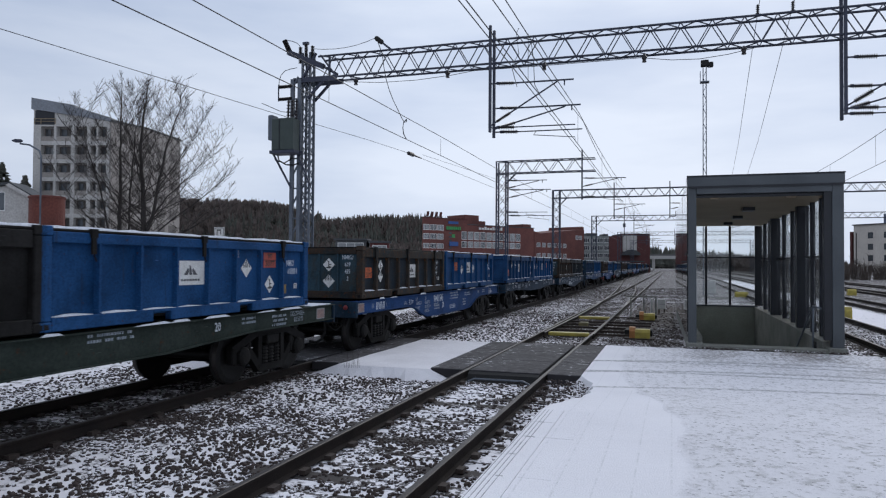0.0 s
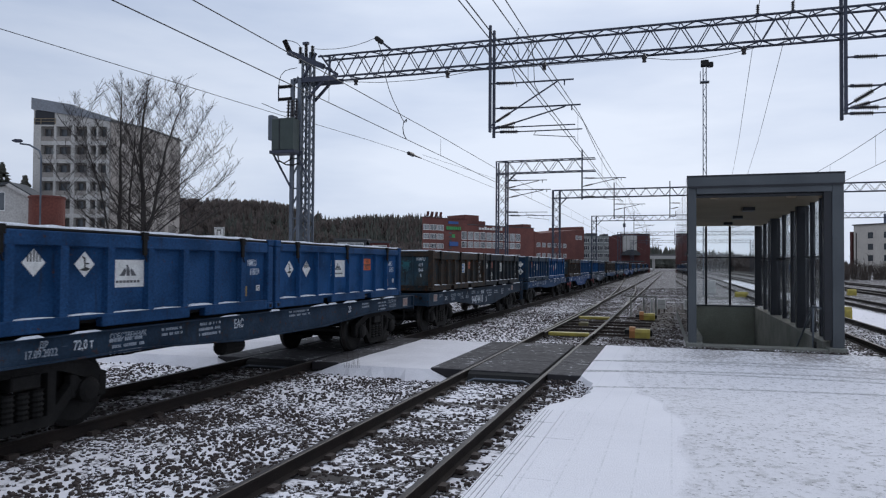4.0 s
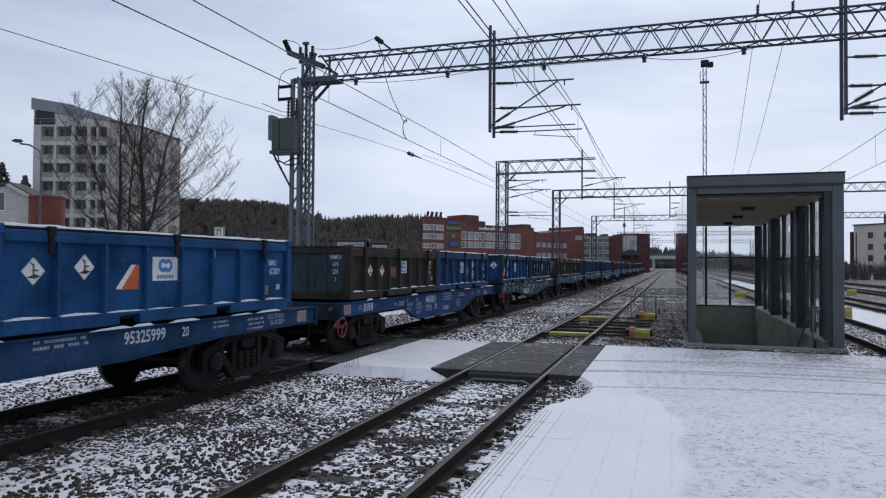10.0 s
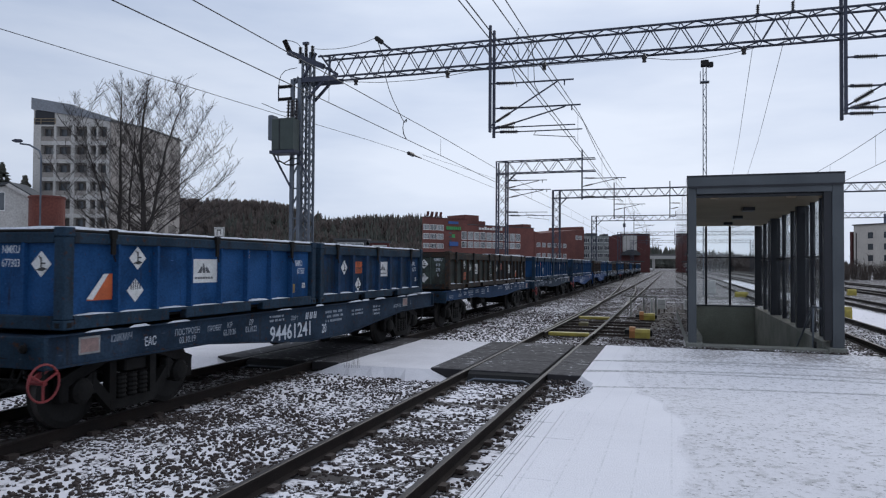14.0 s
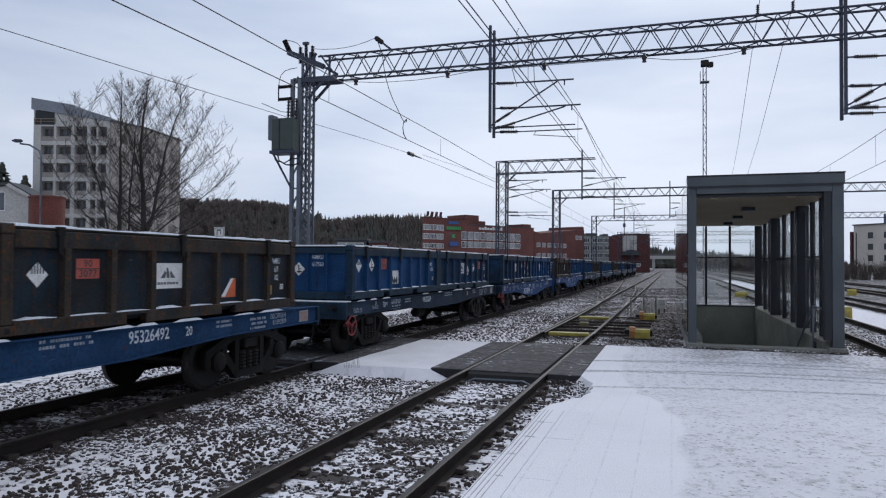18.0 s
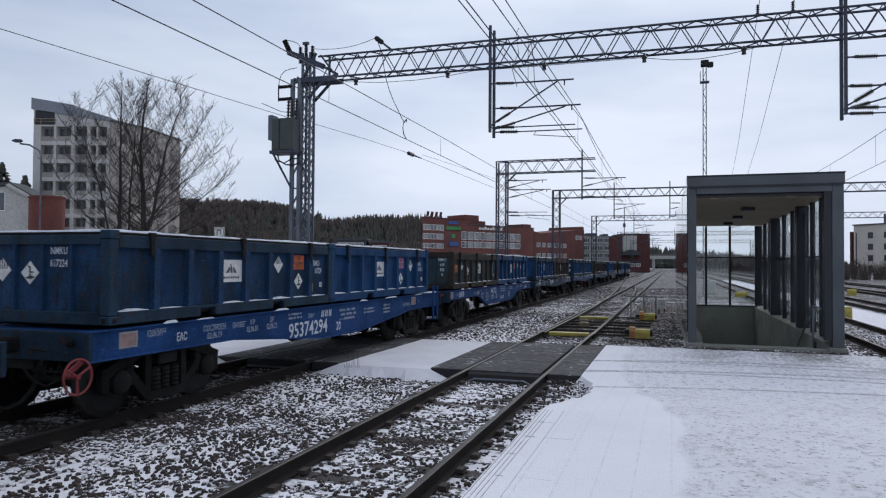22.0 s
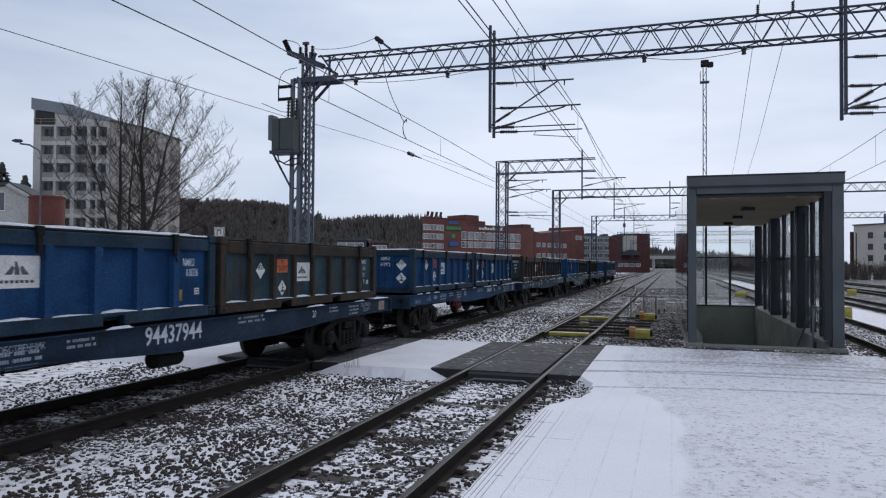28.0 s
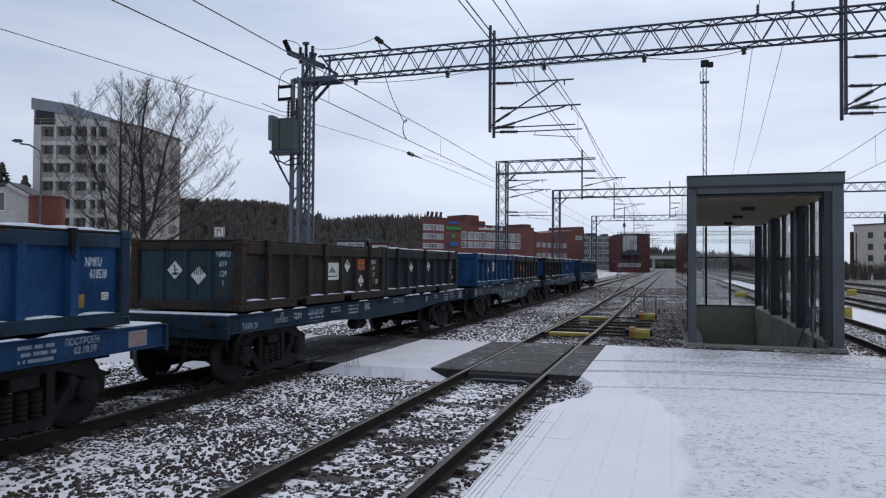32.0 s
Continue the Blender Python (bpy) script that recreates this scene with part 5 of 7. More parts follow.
part("gable_trim", Geo().prism([(3.9, 10.9), (4.3, 11.1), (L + .4, 8.75), (L + .4, 8.45)], "y", -.55, -.41), M_PALE, sh2)
window(sh2, .8, 3.6, 8.0, 10.2, bars=2)

# red brick factory offices with strips of windows
fo, L = block("brick_office", "long red brick office building with white window strips", "building", (-61.8, 174.2), (-39.4, 209.9))
part("wall", Geo().prism([(-.5, 0), (15.2, 0), (15.2, 7), (5.6, 7)], "z", 0, 14.5), M_RED, fo)
part("wall", Geo().box(15.2, L, .01, 16, 0, 13.2), M_RED, fo)
part("roof_tower", Geo().box(15.6, 21, 1.5, 9, 13.2, 16.1).box(21.0, 24, 2, 9, 13.2, 14.6), M_RED, fo)
part("roof_tower", Geo().box(38.6, L - .2, 1, 8, 13.2, 14.4), M_RED, fo)
part("parapet", Geo().prism([(-.6, -.12), (15.3, -.12), (15.3, 7), (5.6, 7)], "z", 14.5, 14.7), M_RED2, fo)
part("parapet", Geo().box(15.3, L + .1, -.12, 16.1, 13.2, 13.4), M_ROOF, fo)
for z0, z1 in ((11.1, 12.6), (8.7, 10.2), (6.3, 7.6), (3.2, 4.9)):
    for k in range(3):
        window(fo, -.3 + k * 2.42, 1.85 + k * 2.42, z0 + .2, z1 + .2, bars=3, pane=M_WINLIGHT if k != 1 else M_WINDOW)
for z0, z1 in ((8.9, 11.1), (6.7, 8.4), (3.0, 5.0)):
    for k in range(10):
        window(fo, 13.2 + k * 2.35, 15.15 + k * 2.35, z0 + .2, z1 + .2, bars=3, pane=M_WINLIGHT if k % 3 else M_WINDOW)
for k in range(8):
    part("stair_window", Geo().box(8.6, 9.6, -.05, .05, 4.5 + k, 4.9 + k), M_WINDOW, fo)
part("facade_sign", Geo().box(7.5, 12.8, -.12, -.05, 11.3, 11.4), M_RED2, fo, "green company sign as plain strokes")
for k in range(8):
    part("sign_letter", Geo().box(7.6 + k * .66, 8.05 + k * .66, -.25, -.13, 11.6, 12.5), M_GREENS, fo)
part("facade_sign", Geo().box(9.6, 10.6, -.25, -.05, 9.5, 10.4), M_GREENS, fo)
part("facade_sign", Geo().box(8.3, 11.8, -.25, -.05, 13.2, 13.9).box(8.7, 11.8, -.25, -.05, 7.2, 8.4), M_BLUES, fo)
for k in range(9):
    part("sign_letter", Geo().box(19.6 + k * 1.04, 20.3 + k * 1.04, -.25, -.05, 12.05, 12.6 + .3 * (k % 3 == 2)), M_WHITE, fo)
sg = part("roof_sign", Geo().box(1.3, 7.3, .9, 1.0, 14.7, 14.8), M_RED2, fo, "dark red roof sign as plain strokes")
for k in range(4):
    x = 1.5 + k * 1.48
    part("sign_letter", Geo().prism([(x, 14.95), (x + .75, 14.95), (x + 1.0, 16.3), (x + .25, 16.3)], "y", .8, 1.0), M_RED2, sg)
for k in range(12):
    part("parapet_post", Geo().box(.4 + k * 1.2, .5 + k * 1.2, .3, .4, 14.7, 15.1), M_RED2, fo)

b2, L = block("brick_hall", "red brick hall with a sloping roof and small windows", "building", (-41.6, 222.8), (-29.0, 247.9))
part("wall", Geo().prism([(0, 0), (L, 0), (L, 15.4), (L - 1.2, 15.6), (L - 1.4, 14.6), (3, 12.4), (0, 13.0)], "y", 0, 14), M_RED, b2)
part("end_wall", Geo().box(L, L + .2, 0, 14, 0, 14.5), M_RED, b2)
for z in (8.0, 4.6):
    for k in range(6):
        window(b2, 1.2 + k * 2.9, 3.1 + k * 2.9, z, z + 1.4, bars=2, pane=M_WINLIGHT)
for k in range(2):
    window(b2, L - 5 + k * 2.2, L - 3.4 + k * 2.2, 11.0, 12.4, bars=1, pane=M_WINLIGHT)
gb, L = block("grey_office", "grey glazed office block behind the station", "building", (-31.5, 264), (-18.5, 268))
part("wall", Geo().box(0, L, 0, 12, 0, 13.1), M_GREYG, gb)
part("roof_plant", Geo().box(2, 6, 2, 8, 13.1, 14.2).box(8, 10, 2, 8, 13.1, 13.9), M_ROOF, gb)
for row in range(4):
    for k in range(5):
        window(gb, .6 + k * 2.5, 2.7 + k * 2.5, 2.2 + row * 2.8, 3.9 + row * 2.8, bars=2)
r2, L = block("station_block", "dark red station building with a pale glass tower and arched canopy", "building", (-19.6, 235.3), (-6.7, 239.5))
part("wall", Geo().prism([(.2, 0), (4.58, 0), (4.58, 14), (3.7, 14)], "z", 0, 11.7), M_RED2, r2)
part("wall", Geo().box(4.58, L, .01, 14, 0, 12.5), M_RED2, r2)
part("glass_tower", Geo().box(4.6, 9.2, -.5, 0, 6.8, 12.2), M_PALE, r2)
for k in range(5):
    part("tower_bar", Geo().box(4.6 + k * 1.12, 4.7 + k * 1.12, -.56, -.5, 6.8, 12.2), M_GREYW, r2)
part("roof_edge", Geo().box(4.5, L + .2, -.2, 14.2, 12.5, 12.7), M_ROOF, r2)
part("canopy", Geo().prism([(4.0, 5.6), (10.0, 5.6), (9.4, 6.6), (8.2, 7.2), (7.0, 7.4), (5.8, 7.2), (4.6, 6.6)], "y", -2.5, -.02), M_ROOF, r2)
part("low_wing", Geo().box(1.2, 9.6, -6, -2.6, 0, 3.4), M_RED2, r2)
part("platform_canopy", Geo().box(.6, 9.9, -6.4, -2.6, 3.4, 3.7), M_ROOF, r2)
for k in range(4):
    window(r2, 1.6 + k * 1.9, 3.1 + k * 1.9, 1.9, 3.0, y=-6.0, bars=1, pane=M_WINLIGHT)
part("roof_mast", Geo().tube((6.2, 4, 12.5), (6.2, 4, 21.5), .14, 6).tube((6.2, 4, 15), (6.2, 4, 16.2), .45, 6), M_STEELD, r2)
bd = thing("road_bridge", "pale concrete road bridge across the far tracks", "bridge", pose(0, 345, 0))
part("deck", Geo().box(-40, 30, -5, 5, 5.2, 6.6), M_PALE, bd)
part("railing", Geo().box(-40, 30, -5.1, -5, 6.6, 7.3), M_GREYW, bd)
for x in (-22, -8, 12, 26):
    part("pier", Geo().box(x - .6, x + .6, -4, 4, -.2, 5.2), M_PALE, bd)

# cream block of flats beyond the yard
cb, L = block("cream_flats", "cream rendered block of flats with dark red stair tower", "building", (43.5, 200), (60.0, 181), 0.3)
part("wall", Geo().box(0, L, 0, 14, 0, 12.15), M_CREAM, cb)
part("roof", Geo().box(-.3, L + .3, -.3, 14.3, 12.15, 12.4), M_ROOF, cb)
part("roof_plant", Geo().box(6.4, 20, 2, 9, 12.4, 14.8), mat("blue_grey_sheet", (.16, .19, .27), rough=.5), cb)
part("stair_tower", Geo().box(-.9, -.31, -.2, 7, 0, 10.6), M_RED2, cb)
part("downpipe", Geo().box(.6, .78, -.1, -.004, 1.5, 10.2), M_DARK, cb)
for row in range(4):
    for k in range(5):
        window(cb, 3.75 + k * 4.1, 5.1 + k * 4.1, 8.8 - row * 2.8, 10.3 - row * 2.8, bars=1, fm=M_ROOF)


def twig(g, p, d, L, r, rng, deep, n=6):
    """A branch that bends upwards a little, with finer ones along it by turns and short spurs."""
    side = d.cross(Vector((rng.uniform(-.6, .6), rng.uniform(-.6, .6), 1))).normalized()
    s = 1 if rng.random() < .5 else -1
    thin = .0105
    for k in range(n):
        d = (d + Vector((rng.uniform(-.08, .08), rng.uniform(-.08, .08), rng.uniform(-.02, .1)))).normalized()
        q = p + d * L / n
        r2 = max(thin, r * (.82 if k < n - 1 else .5))
        g.tube(p, q, r, 5 if r > .03 else 3, r2, False)
        if deep and (k or deep == 1):
            up = Vector((rng.uniform(-.3, .3), rng.uniform(-.3, .3), rng.uniform(-.1, .45)))
            size = max(.4, L * rng.uniform(.2, .4) * (1.2 - .13 * k)) if deep > 1 else rng.uniform(.2, .6)
            twig(g, p.lerp(q, rng.random()), (d * .95 + side * s * rng.uniform(.5, .8) + up).normalized(), size, max(thin, r2 * .55), rng, deep - 1, 4 if deep > 1 else 2)
            s = -s
        p, r = q, r2


def bare_tree(name, label, x, y, z, stems, seed, centre=0.0, half=4.0, low=1.4, top=16.2, deep=2, count=2):
    """A leafless tree: stems given by (sideways, height) points and foot radius; branches reach out to a rounded crown."""
    rng = random.Random(seed)
    t = thing(name, label, "tree", pose(x, y, z), group="bare trees")
    tw = Geo()
    across = Vector((.759, .652, 0))
    mid, up = across * centre + Vector((0, 0, low + (top - low) * .46)), (top - low) * .56
    for line, r0 in stems:
        pts = [across * s + Vector((rng.uniform(-.2, .2), rng.uniform(-.2, .2), h)) for s, h in line]
        trunk = Geo()
        dense = []
        for a, b in zip(pts, pts[1:]):
            m = max(1, int((b - a).length / .7))
            dense += [a.lerp(b, k / m) + Vector((rng.uniform(-.05, .05), rng.uniform(-.05, .05), 0)) for k in range(m)]
        dense.append(pts[-1])
        for k, (a, b) in enumerate(zip(dense, dense[1:])):
            u, w = 1 - k / len(dense), 1 - (k + 1) / len(dense)
            trunk.tube(a, b, max(.014, r0 * u ** .85), 9, max(.012, r0 * w ** .85), False)
            if a.z < low:
                continue
            hh = (a.z - low) / (top - low)
            for j in range(count):
                an, el = rng.uniform(0, 6.28), .35 + .75 * hh + rng.uniform(-.15, .2)
                d = Vector((math.cos(an) * math.cos(el), math.sin(an) * math.cos(el), math.sin(el)))
                # length up to the crown's outline
                o = a - mid
                o = Vector((o.x / half, o.y / half, o.z / up))
                e = Vector((d.x / half, d.y / half, d.z / up))
                qa, qb, qc = e.dot(e), o.dot(e), o.dot(o) - 1
                reach = (-qb + math.sqrt(max(0.0, qb * qb - qa * qc))) / qa
                if reach > .9:
                    twig(tw, a.lerp(b, rng.random()), d, min(reach, 7.5) * rng.uniform(.55, 1.0), max(.024, r0 * u * .3), rng, deep)
        part("trunk", trunk, M_BARK, t)
    tagged(part("branch_work", tw, M_TWIG, t), kind="stuff")


bare_tree("bare_tree", "tall leafless tree with several upright stems by the street", -43.0, 46.7, .6,
          [([(0, -.3), (0, 6), (.05, 12), (0, 15.9)], .22), ([(-.2, 1.2), (-.9, 4.2), (-1.7, 7.5), (-2.6, 11.5), (-3.0, 14.2)], .1), ([(.2, 1.0), (.76, 4), (.86, 7.8), (1.3, 12.2), (1.5, 15)], .12),
           ([(-.1, 2.6), (-1.8, 4.6), (-3.4, 6.6), (-4.6, 8.6)], .06), ([(-.1, 6), (-1.4, 8.4), (-2.6, 10.3), (-3.9, 12.4)], .05)], 3, -.6, 5.0)
bare_tree("bare_tree", "leafless forked tree with a thick trunk and wide branches", -41.2, 47.3, .6,
          [([(0, -.3), (.1, 6), (-.1, 11), (.1, 16.0)], .3), ([(.05, 3.0), (.6, 5.3), (1.0, 7.6), (1.7, 11.2), (2.6, 14.6), (2.8, 16)], .16),
           ([(.1, 3.0), (2.0, 4.8), (4.0, 6.6), (6.2, 8.6)], .075), ([(.2, 4.4), (2.0, 7.0), (3.8, 9.2), (5.6, 11.6)], .07), ([(1.0, 7.6), (2.6, 10), (4.0, 12.4), (4.8, 14)], .055),
           ([(.1, 2.4), (2.2, 3.5), (4.4, 4.8), (6.4, 6.4)], .06), ([(0, 8), (-1.0, 10.5), (-1.5, 13), (-1.8, 15)], .05)], 8, 1.2, 6.6)


def bush(x, y, z, h, seed, n=70):
    rng = random.Random(seed)
    g = Geo()
    for k in range(n):
        a, s = rng.uniform(0, 6.28), rng.uniform(.1, .8)
        p = Vector((rng.uniform(-.4, .4), rng.uniform(-.4, .4), -.05))
        for j in range(4):
            q = p + Vector((math.cos(a) * s * .25, math.sin(a) * s * .25, .3 * rng.uniform(.6, 1.1))) * h
            g.tube(p, q, .009 * h, 3, .005 * h, False)
            p, a = q, a + rng.uniform(-.6, .6)
    tagged(thing("bush", "leafless brown bush in the snow", "bush", pose(x, y, z), g=g, material=M_SCRUB), kind="stuff")


for k in range(64):
    rr = random.Random(k)
    x = -17.5 - rr.uniform(0, 13)
    y = -x * rr.uniform(.75, 1.25) if k % 2 else rr.uniform(8, 40)
    bush(x, y, ground_z(x, y), rr.uniform(.8, 1.9), k, 60)
for k in range(30):
    rr = random.Random(100 + k)
    x, y = 26 + rr.uniform(0, 15), 133 + rr.uniform(-6, 10)
    bush(x, y, 0.0, rr.uniform(1.6, 3.0), 200 + k, 60)
for k in range(6):
    rr = random.Random(300 + k)
    hs = rr.uniform(2.6, 4.4)
    bare_tree("bare_tree", "small dark leafless tree before the flats", 28.5 + k * 1.3, 132 + rr.uniform(-3, 5), -.3, [([(0, 0), (.1, hs)], .06)], 300 + k, 0, 1.3, .4, hs + .4, 1, 2)
for k in range(3):
    thing("grass_tuft", "dry grass stalks poking out of the snow", "grass", pose(-6.4 + .1 * k, 13.3 + .05 * k, -.05), kind="stuff",
          g=Geo().tube((0, 0, 0), (.03, 0, .32 + .04 * (k % 3)), .004, 3, .001).tube((.05, 0, 0), (.0, .05, .28), .004, 3, .001).tube((-.05, .02, 0), (-.09, .03, .22), .004, 3, .001), material=M_TWIG)


def conifer(g, x, y, z, h, w, rng):
    """A conifer of ragged tiers round a stem."""
    g.tube((x, y, z), (x, y, z + h * .3), w * .07, 4, caps=False)
    tiers = 6
    for k in range(tiers):
        b = z + h * (.12 + .8 * k / tiers)
        r = w * .5 * (1 - k / (tiers + .6)) * rng.uniform(.85, 1.15)
        n = 7
        top = (x + rng.uniform(-.05, .05) * w, y, b + h * .26)
        v = [(x + math.cos(6.28 * i / n + k) * r * rng.uniform(.6, 1.25), y + math.sin(6.28 * i / n + k) * r * rng.uniform(.6, 1.25), b + rng.uniform(-.04, .04) * h) for i in range(n)] + [top]
        g.add(v, [(i, (i + 1) % n, n) for i in range(n)])


# wooded hill
def hill_z(x, y):
    ridge = 22 * smooth(-60, -140, x) - 5 * math.exp(-((x + 200) / 16) ** 2) + 9.5 * smooth(-190, -250, x)
    return -1 + ridge * smooth(245, 390, y - (x + 190) * .33) * (1 - .3 * smooth(400, 600, y))


g = Geo()
nx, ny = 40, 18
g.v = [(-620 + 600 * i / (nx - 1), 220 + 480 * j / (ny - 1), hill_z(-620 + 600 * i / (nx - 1), 220 + 480 * j / (ny - 1))) for j in range(ny) for i in range(nx)]
g.f = [(j * nx + i, j * nx + i + 1, (j + 1) * nx + i + 1, (j + 1) * nx + i) for j in range(ny - 1) for i in range(nx - 1)]
thing("hill", "low wooded hill on the horizon behind the town", "hill", kind="structure", g=g, material=M_WOOD)
rng = random.Random(5)
ca, cb2 = Geo(), Geo()


def round_tree(g, x, y, z, h, w, rng):
    """A leafless tree seen from afar: a stem and a dome of fine upright twigs."""
    g.tube((x, y, z), (x, y, z + h * .7), w * .03, 3, caps=False)
    for k in range(26):
        a, e = rng.uniform(0, 6.28), rng.uniform(.35, 1.45)
        p = Vector((x, y, z + h * rng.uniform(.2, .5)))
        r = rng.uniform(.75, 1.05)
        q = Vector((x + math.cos(a) * math.cos(e) * w * .5 * r, y + math.sin(a) * math.cos(e) * w * .5 * r, z + h * (.5 + .5 * math.sin(e) * r)))
        s = Vector((math.sin(a) + .3, -math.cos(a) + .3, 0)) * w * .035
        g.add([p, q - s, q + (q - p) * .06, q + s], [(0, 1, 2), (0, 2, 3)])


for k in range(5200):
    x = rng.uniform(-345, -40)
    y = rng.uniform(240, 425) + (x + 190) * .33
    h = rng.uniform(8, 12)
    if rng.random() < (.6 if x > -225 else .2):
        conifer(ca, x, y, hill_z(x, y) - .5, h * rng.uniform(.9, 1.15), h * rng.uniform(.26, .42), rng)
    else:
        round_tree(cb2, x, y, hill_z(x, y) - .5, h, h * rng.uniform(.5, .8), rng)
thing("conifer_wood", "dark conifers covering the hill", "woodland", kind="stuff", g=ca, material=M_CONIFER)
thing("mixed_wood", "brown leafless trees among the conifers on the hill", "woodland", kind="stuff", g=cb2, material=M_WOOD)
fw = Geo()
bw = Geo()
for k in range(900):
    x = rng.uniform(-60, 175)
    y = rng.uniform(560, 680)
    h = rng.uniform(14, 19) * (1.05 - .0045 * max(0.0, x + 20))
    conifer(fw, x, y, -1, h, h * .45, rng)
# brown scrub along the outer track
for k in range(300):
    y = rng.uniform(185, 335)
    x = 24.6 + rng.uniform(0, 9) + (y - 120) * .006
    h = rng.uniform(2.0, 3.4) + (y - 120) * .011
    round_tree(bw, x, y, -.3, h, h * rng.uniform(.7, 1.1), rng)
for k in range(260):
    x = rng.uniform(6.5, 62)
    h = rng.uniform(4.6, 7.0)
    round_tree(bw, x, rng.uniform(331.5, 339), -.3, h, h * rng.uniform(.6, 1.0), rng)
thing("scrub", "brown leafless scrub along the far tracks", "bushes", kind="stuff", g=bw, material=M_WOOD)
thing("far_wood", "dark band of distant forest beyond the bridge", "woodland", kind="stuff", g=fw, material=M_CONIFER)
for x, y, z, h in ((-99.3, 83.1, 1, 16.6), (-95.9, 84.2, 1, 14.6), (-102, 82, 1, 15)):
    g = Geo()
    g.tube((0, 0, 0), (0, 0, h * .98), .2, 6, .02, False)
    for k in range(620):
        u = rng.random() ** .8
        zz, a = h * (.1 + .9 * u), rng.uniform(0, 6.28)
        w = (1 - u) * h * .48 * rng.uniform(.6, 1.1) + .2
        d = Vector((math.cos(a), math.sin(a), 0))
        o = Vector((-d.y, d.x, 0)) * rng.uniform(.18, .4)
        p, q = Vector((0, 0, zz)), Vector((0, 0, zz - w * .28)) + d * w
        m = p.lerp(q, .6)
        g.add([p, m + o, q, m - o, m - Vector((0, 0, .3))], [(0, 1, 2), (0, 2, 3), (1, 2, 4), (2, 3, 4)])
    thing("spruce", "dark green spruce behind the low house", "tree", pose(x, y, z), g=g, material=M_CONIFER, group="spruces")

# street furniture behind the train
st = thing("street_lamp", "grey street lamp with a curved arm", "street lamp", pose(-46.8, 42.5, 1.0))
part("pole", Geo().path([(0, 0, 0), (0, 0, 9.3), (-.15, -.05, 9.75), (-.9, -.25, 10.2), (-1.6, -.5, 10.3)], .075, 6), M_STEEL, st)
part("lamp_head", Geo().lathe([(0, .05), (.15, .14), (.6, .15), (.85, .05)], (-1.4, -.45, 10.5), (-1, -.3, .05), 8), M_STEELD, st)
sg = thing("small_sign", "small white sign with a dark figure-like arrow on a post", "sign", pose(-24.4, 34.1, 0))
part("post", Geo().tube((0, 0, -.2), (0, 0, 3.6), .04), M_STEEL, sg)
part("board", Geo().box(-.33, .33, -.03, .0, 3.55, 4.12), M_WHITE, sg)
part("border", Geo().box(-.3, .3, -.038, -.031, 4.05, 4.09).box(-.3, .3, -.038, -.031, 3.58, 3.62).box(-.3, -.26, -.038, -.031, 3.62, 4.05).box(.26, .3, -.038, -.031, 3.62, 4.05), M_GREYW, sg)
part("marking", Geo().box(-.16, -.1, -.04, -.03, 3.65, 4.0).box(-.1, .14, -.04, -.03, 3.9, 4.0).box(.08, .14, -.04, -.03, 3.7, 3.9), M_GREYW, sg)
gr = thing("guard_rail", "grey horizontal guard rails along the street embankment", "guard rail")
for z in (1.75, 2.05, 2.35, 2.65):
    part("rail_bar", Geo().box(-36.2, -36.1, 5, 78, z, z + .14), M_GREYW, gr)
for k in range(18):
    part("post", Geo().box(-36.1, -36.0, 6 + k * 4, 6.12 + k * 4, .8, 2.8), M_STEELD, gr)
for x, y, h in ((-17.6, 15.9, 1.6), (-21.5, 17.6, 3.8)):
    thing("marker_post", "slim grey post in the snowy bank", "post", pose(x, y, ground_z(x, y) - .1), g=Geo().tube((0, 0, 0), (0, 0, h), .05), material=M_STEELD)
for x0, x1, y, h, c in ((-55.2, -50.0, 110, 6.3, M_ROOF), (-49.6, -46.5, 112, 5.9, M_RED2)):
    k2, L = block("kiosk", "small dark flat-roofed building before the wood", "building", (x0, y), (x1, y + 1.2))
    part("wall", Geo().box(0, L, 0, 3, 0, h), c, k2)
    part("roof", Geo().box(-.3, L + .3, -.3, 3.3, h, h + .3), M_ROOF, k2)
    window(k2, .4, L - .4, h - 1.3, h - .4, bars=2, pane=M_WINLIGHT)
ts = thing("yellow_point_machine", "yellow point machine beside the yard track", "point machine", pose(7.05, 34.4, -.2))
part("housing", Geo().prism([(-.3, 0), (.3, 0), (.3, .4), (.2, .58), (-.2, .58), (-.3, .4)], "x", -.3, .3), M_YELLOW, ts)
ts = thing("yellow_point_machine", "yellow point machine farther along the yard track", "point machine", pose(13.85, 64.5, -.2))
part("housing", Geo().prism([(-.3, 0), (.3, 0), (.3, .35), (.2, .5), (-.2, .5), (-.3, .35)], "x", -.3, .3), M_YELLOW, ts)
ub = thing("grey_cabinet", "grey trackside cabinet in the yard", "cabinet", pose(3.09, 61.4, -.2), g=Geo().box(-.33, .33, -.3, .3, 0, 1.1, .03), material=M_PALECAB)
ts = thing("yellow_point_machine", "yellow point machine between yard tracks seen through the shelter", "point machine", pose(4.95, 57.0, -.2))
part("housing", Geo().prism([(-.3, 0), (.3, 0), (.3, .25), (.2, .38), (-.2, .38), (-.3, .25)], "x", -.45, .45), M_YELLOW, ts)
# ---- goods train: flat wagons with low open-top containers ----
PITCH_W = 15.312
SHIFT = [0, -.10, -.02, .09, .02, -.03, .04, .07, .12, .06, -.14, -.18, -.02, .19, .1, 0, 1.2]


def travel(t):
    """How far the train has come at t seconds."""
    return 6.0994e-06 * t ** 4 + 5.19658e-04 * t ** 3 - 4.422348e-02 * t ** 2 + 6.5901544 * t - 0.144009


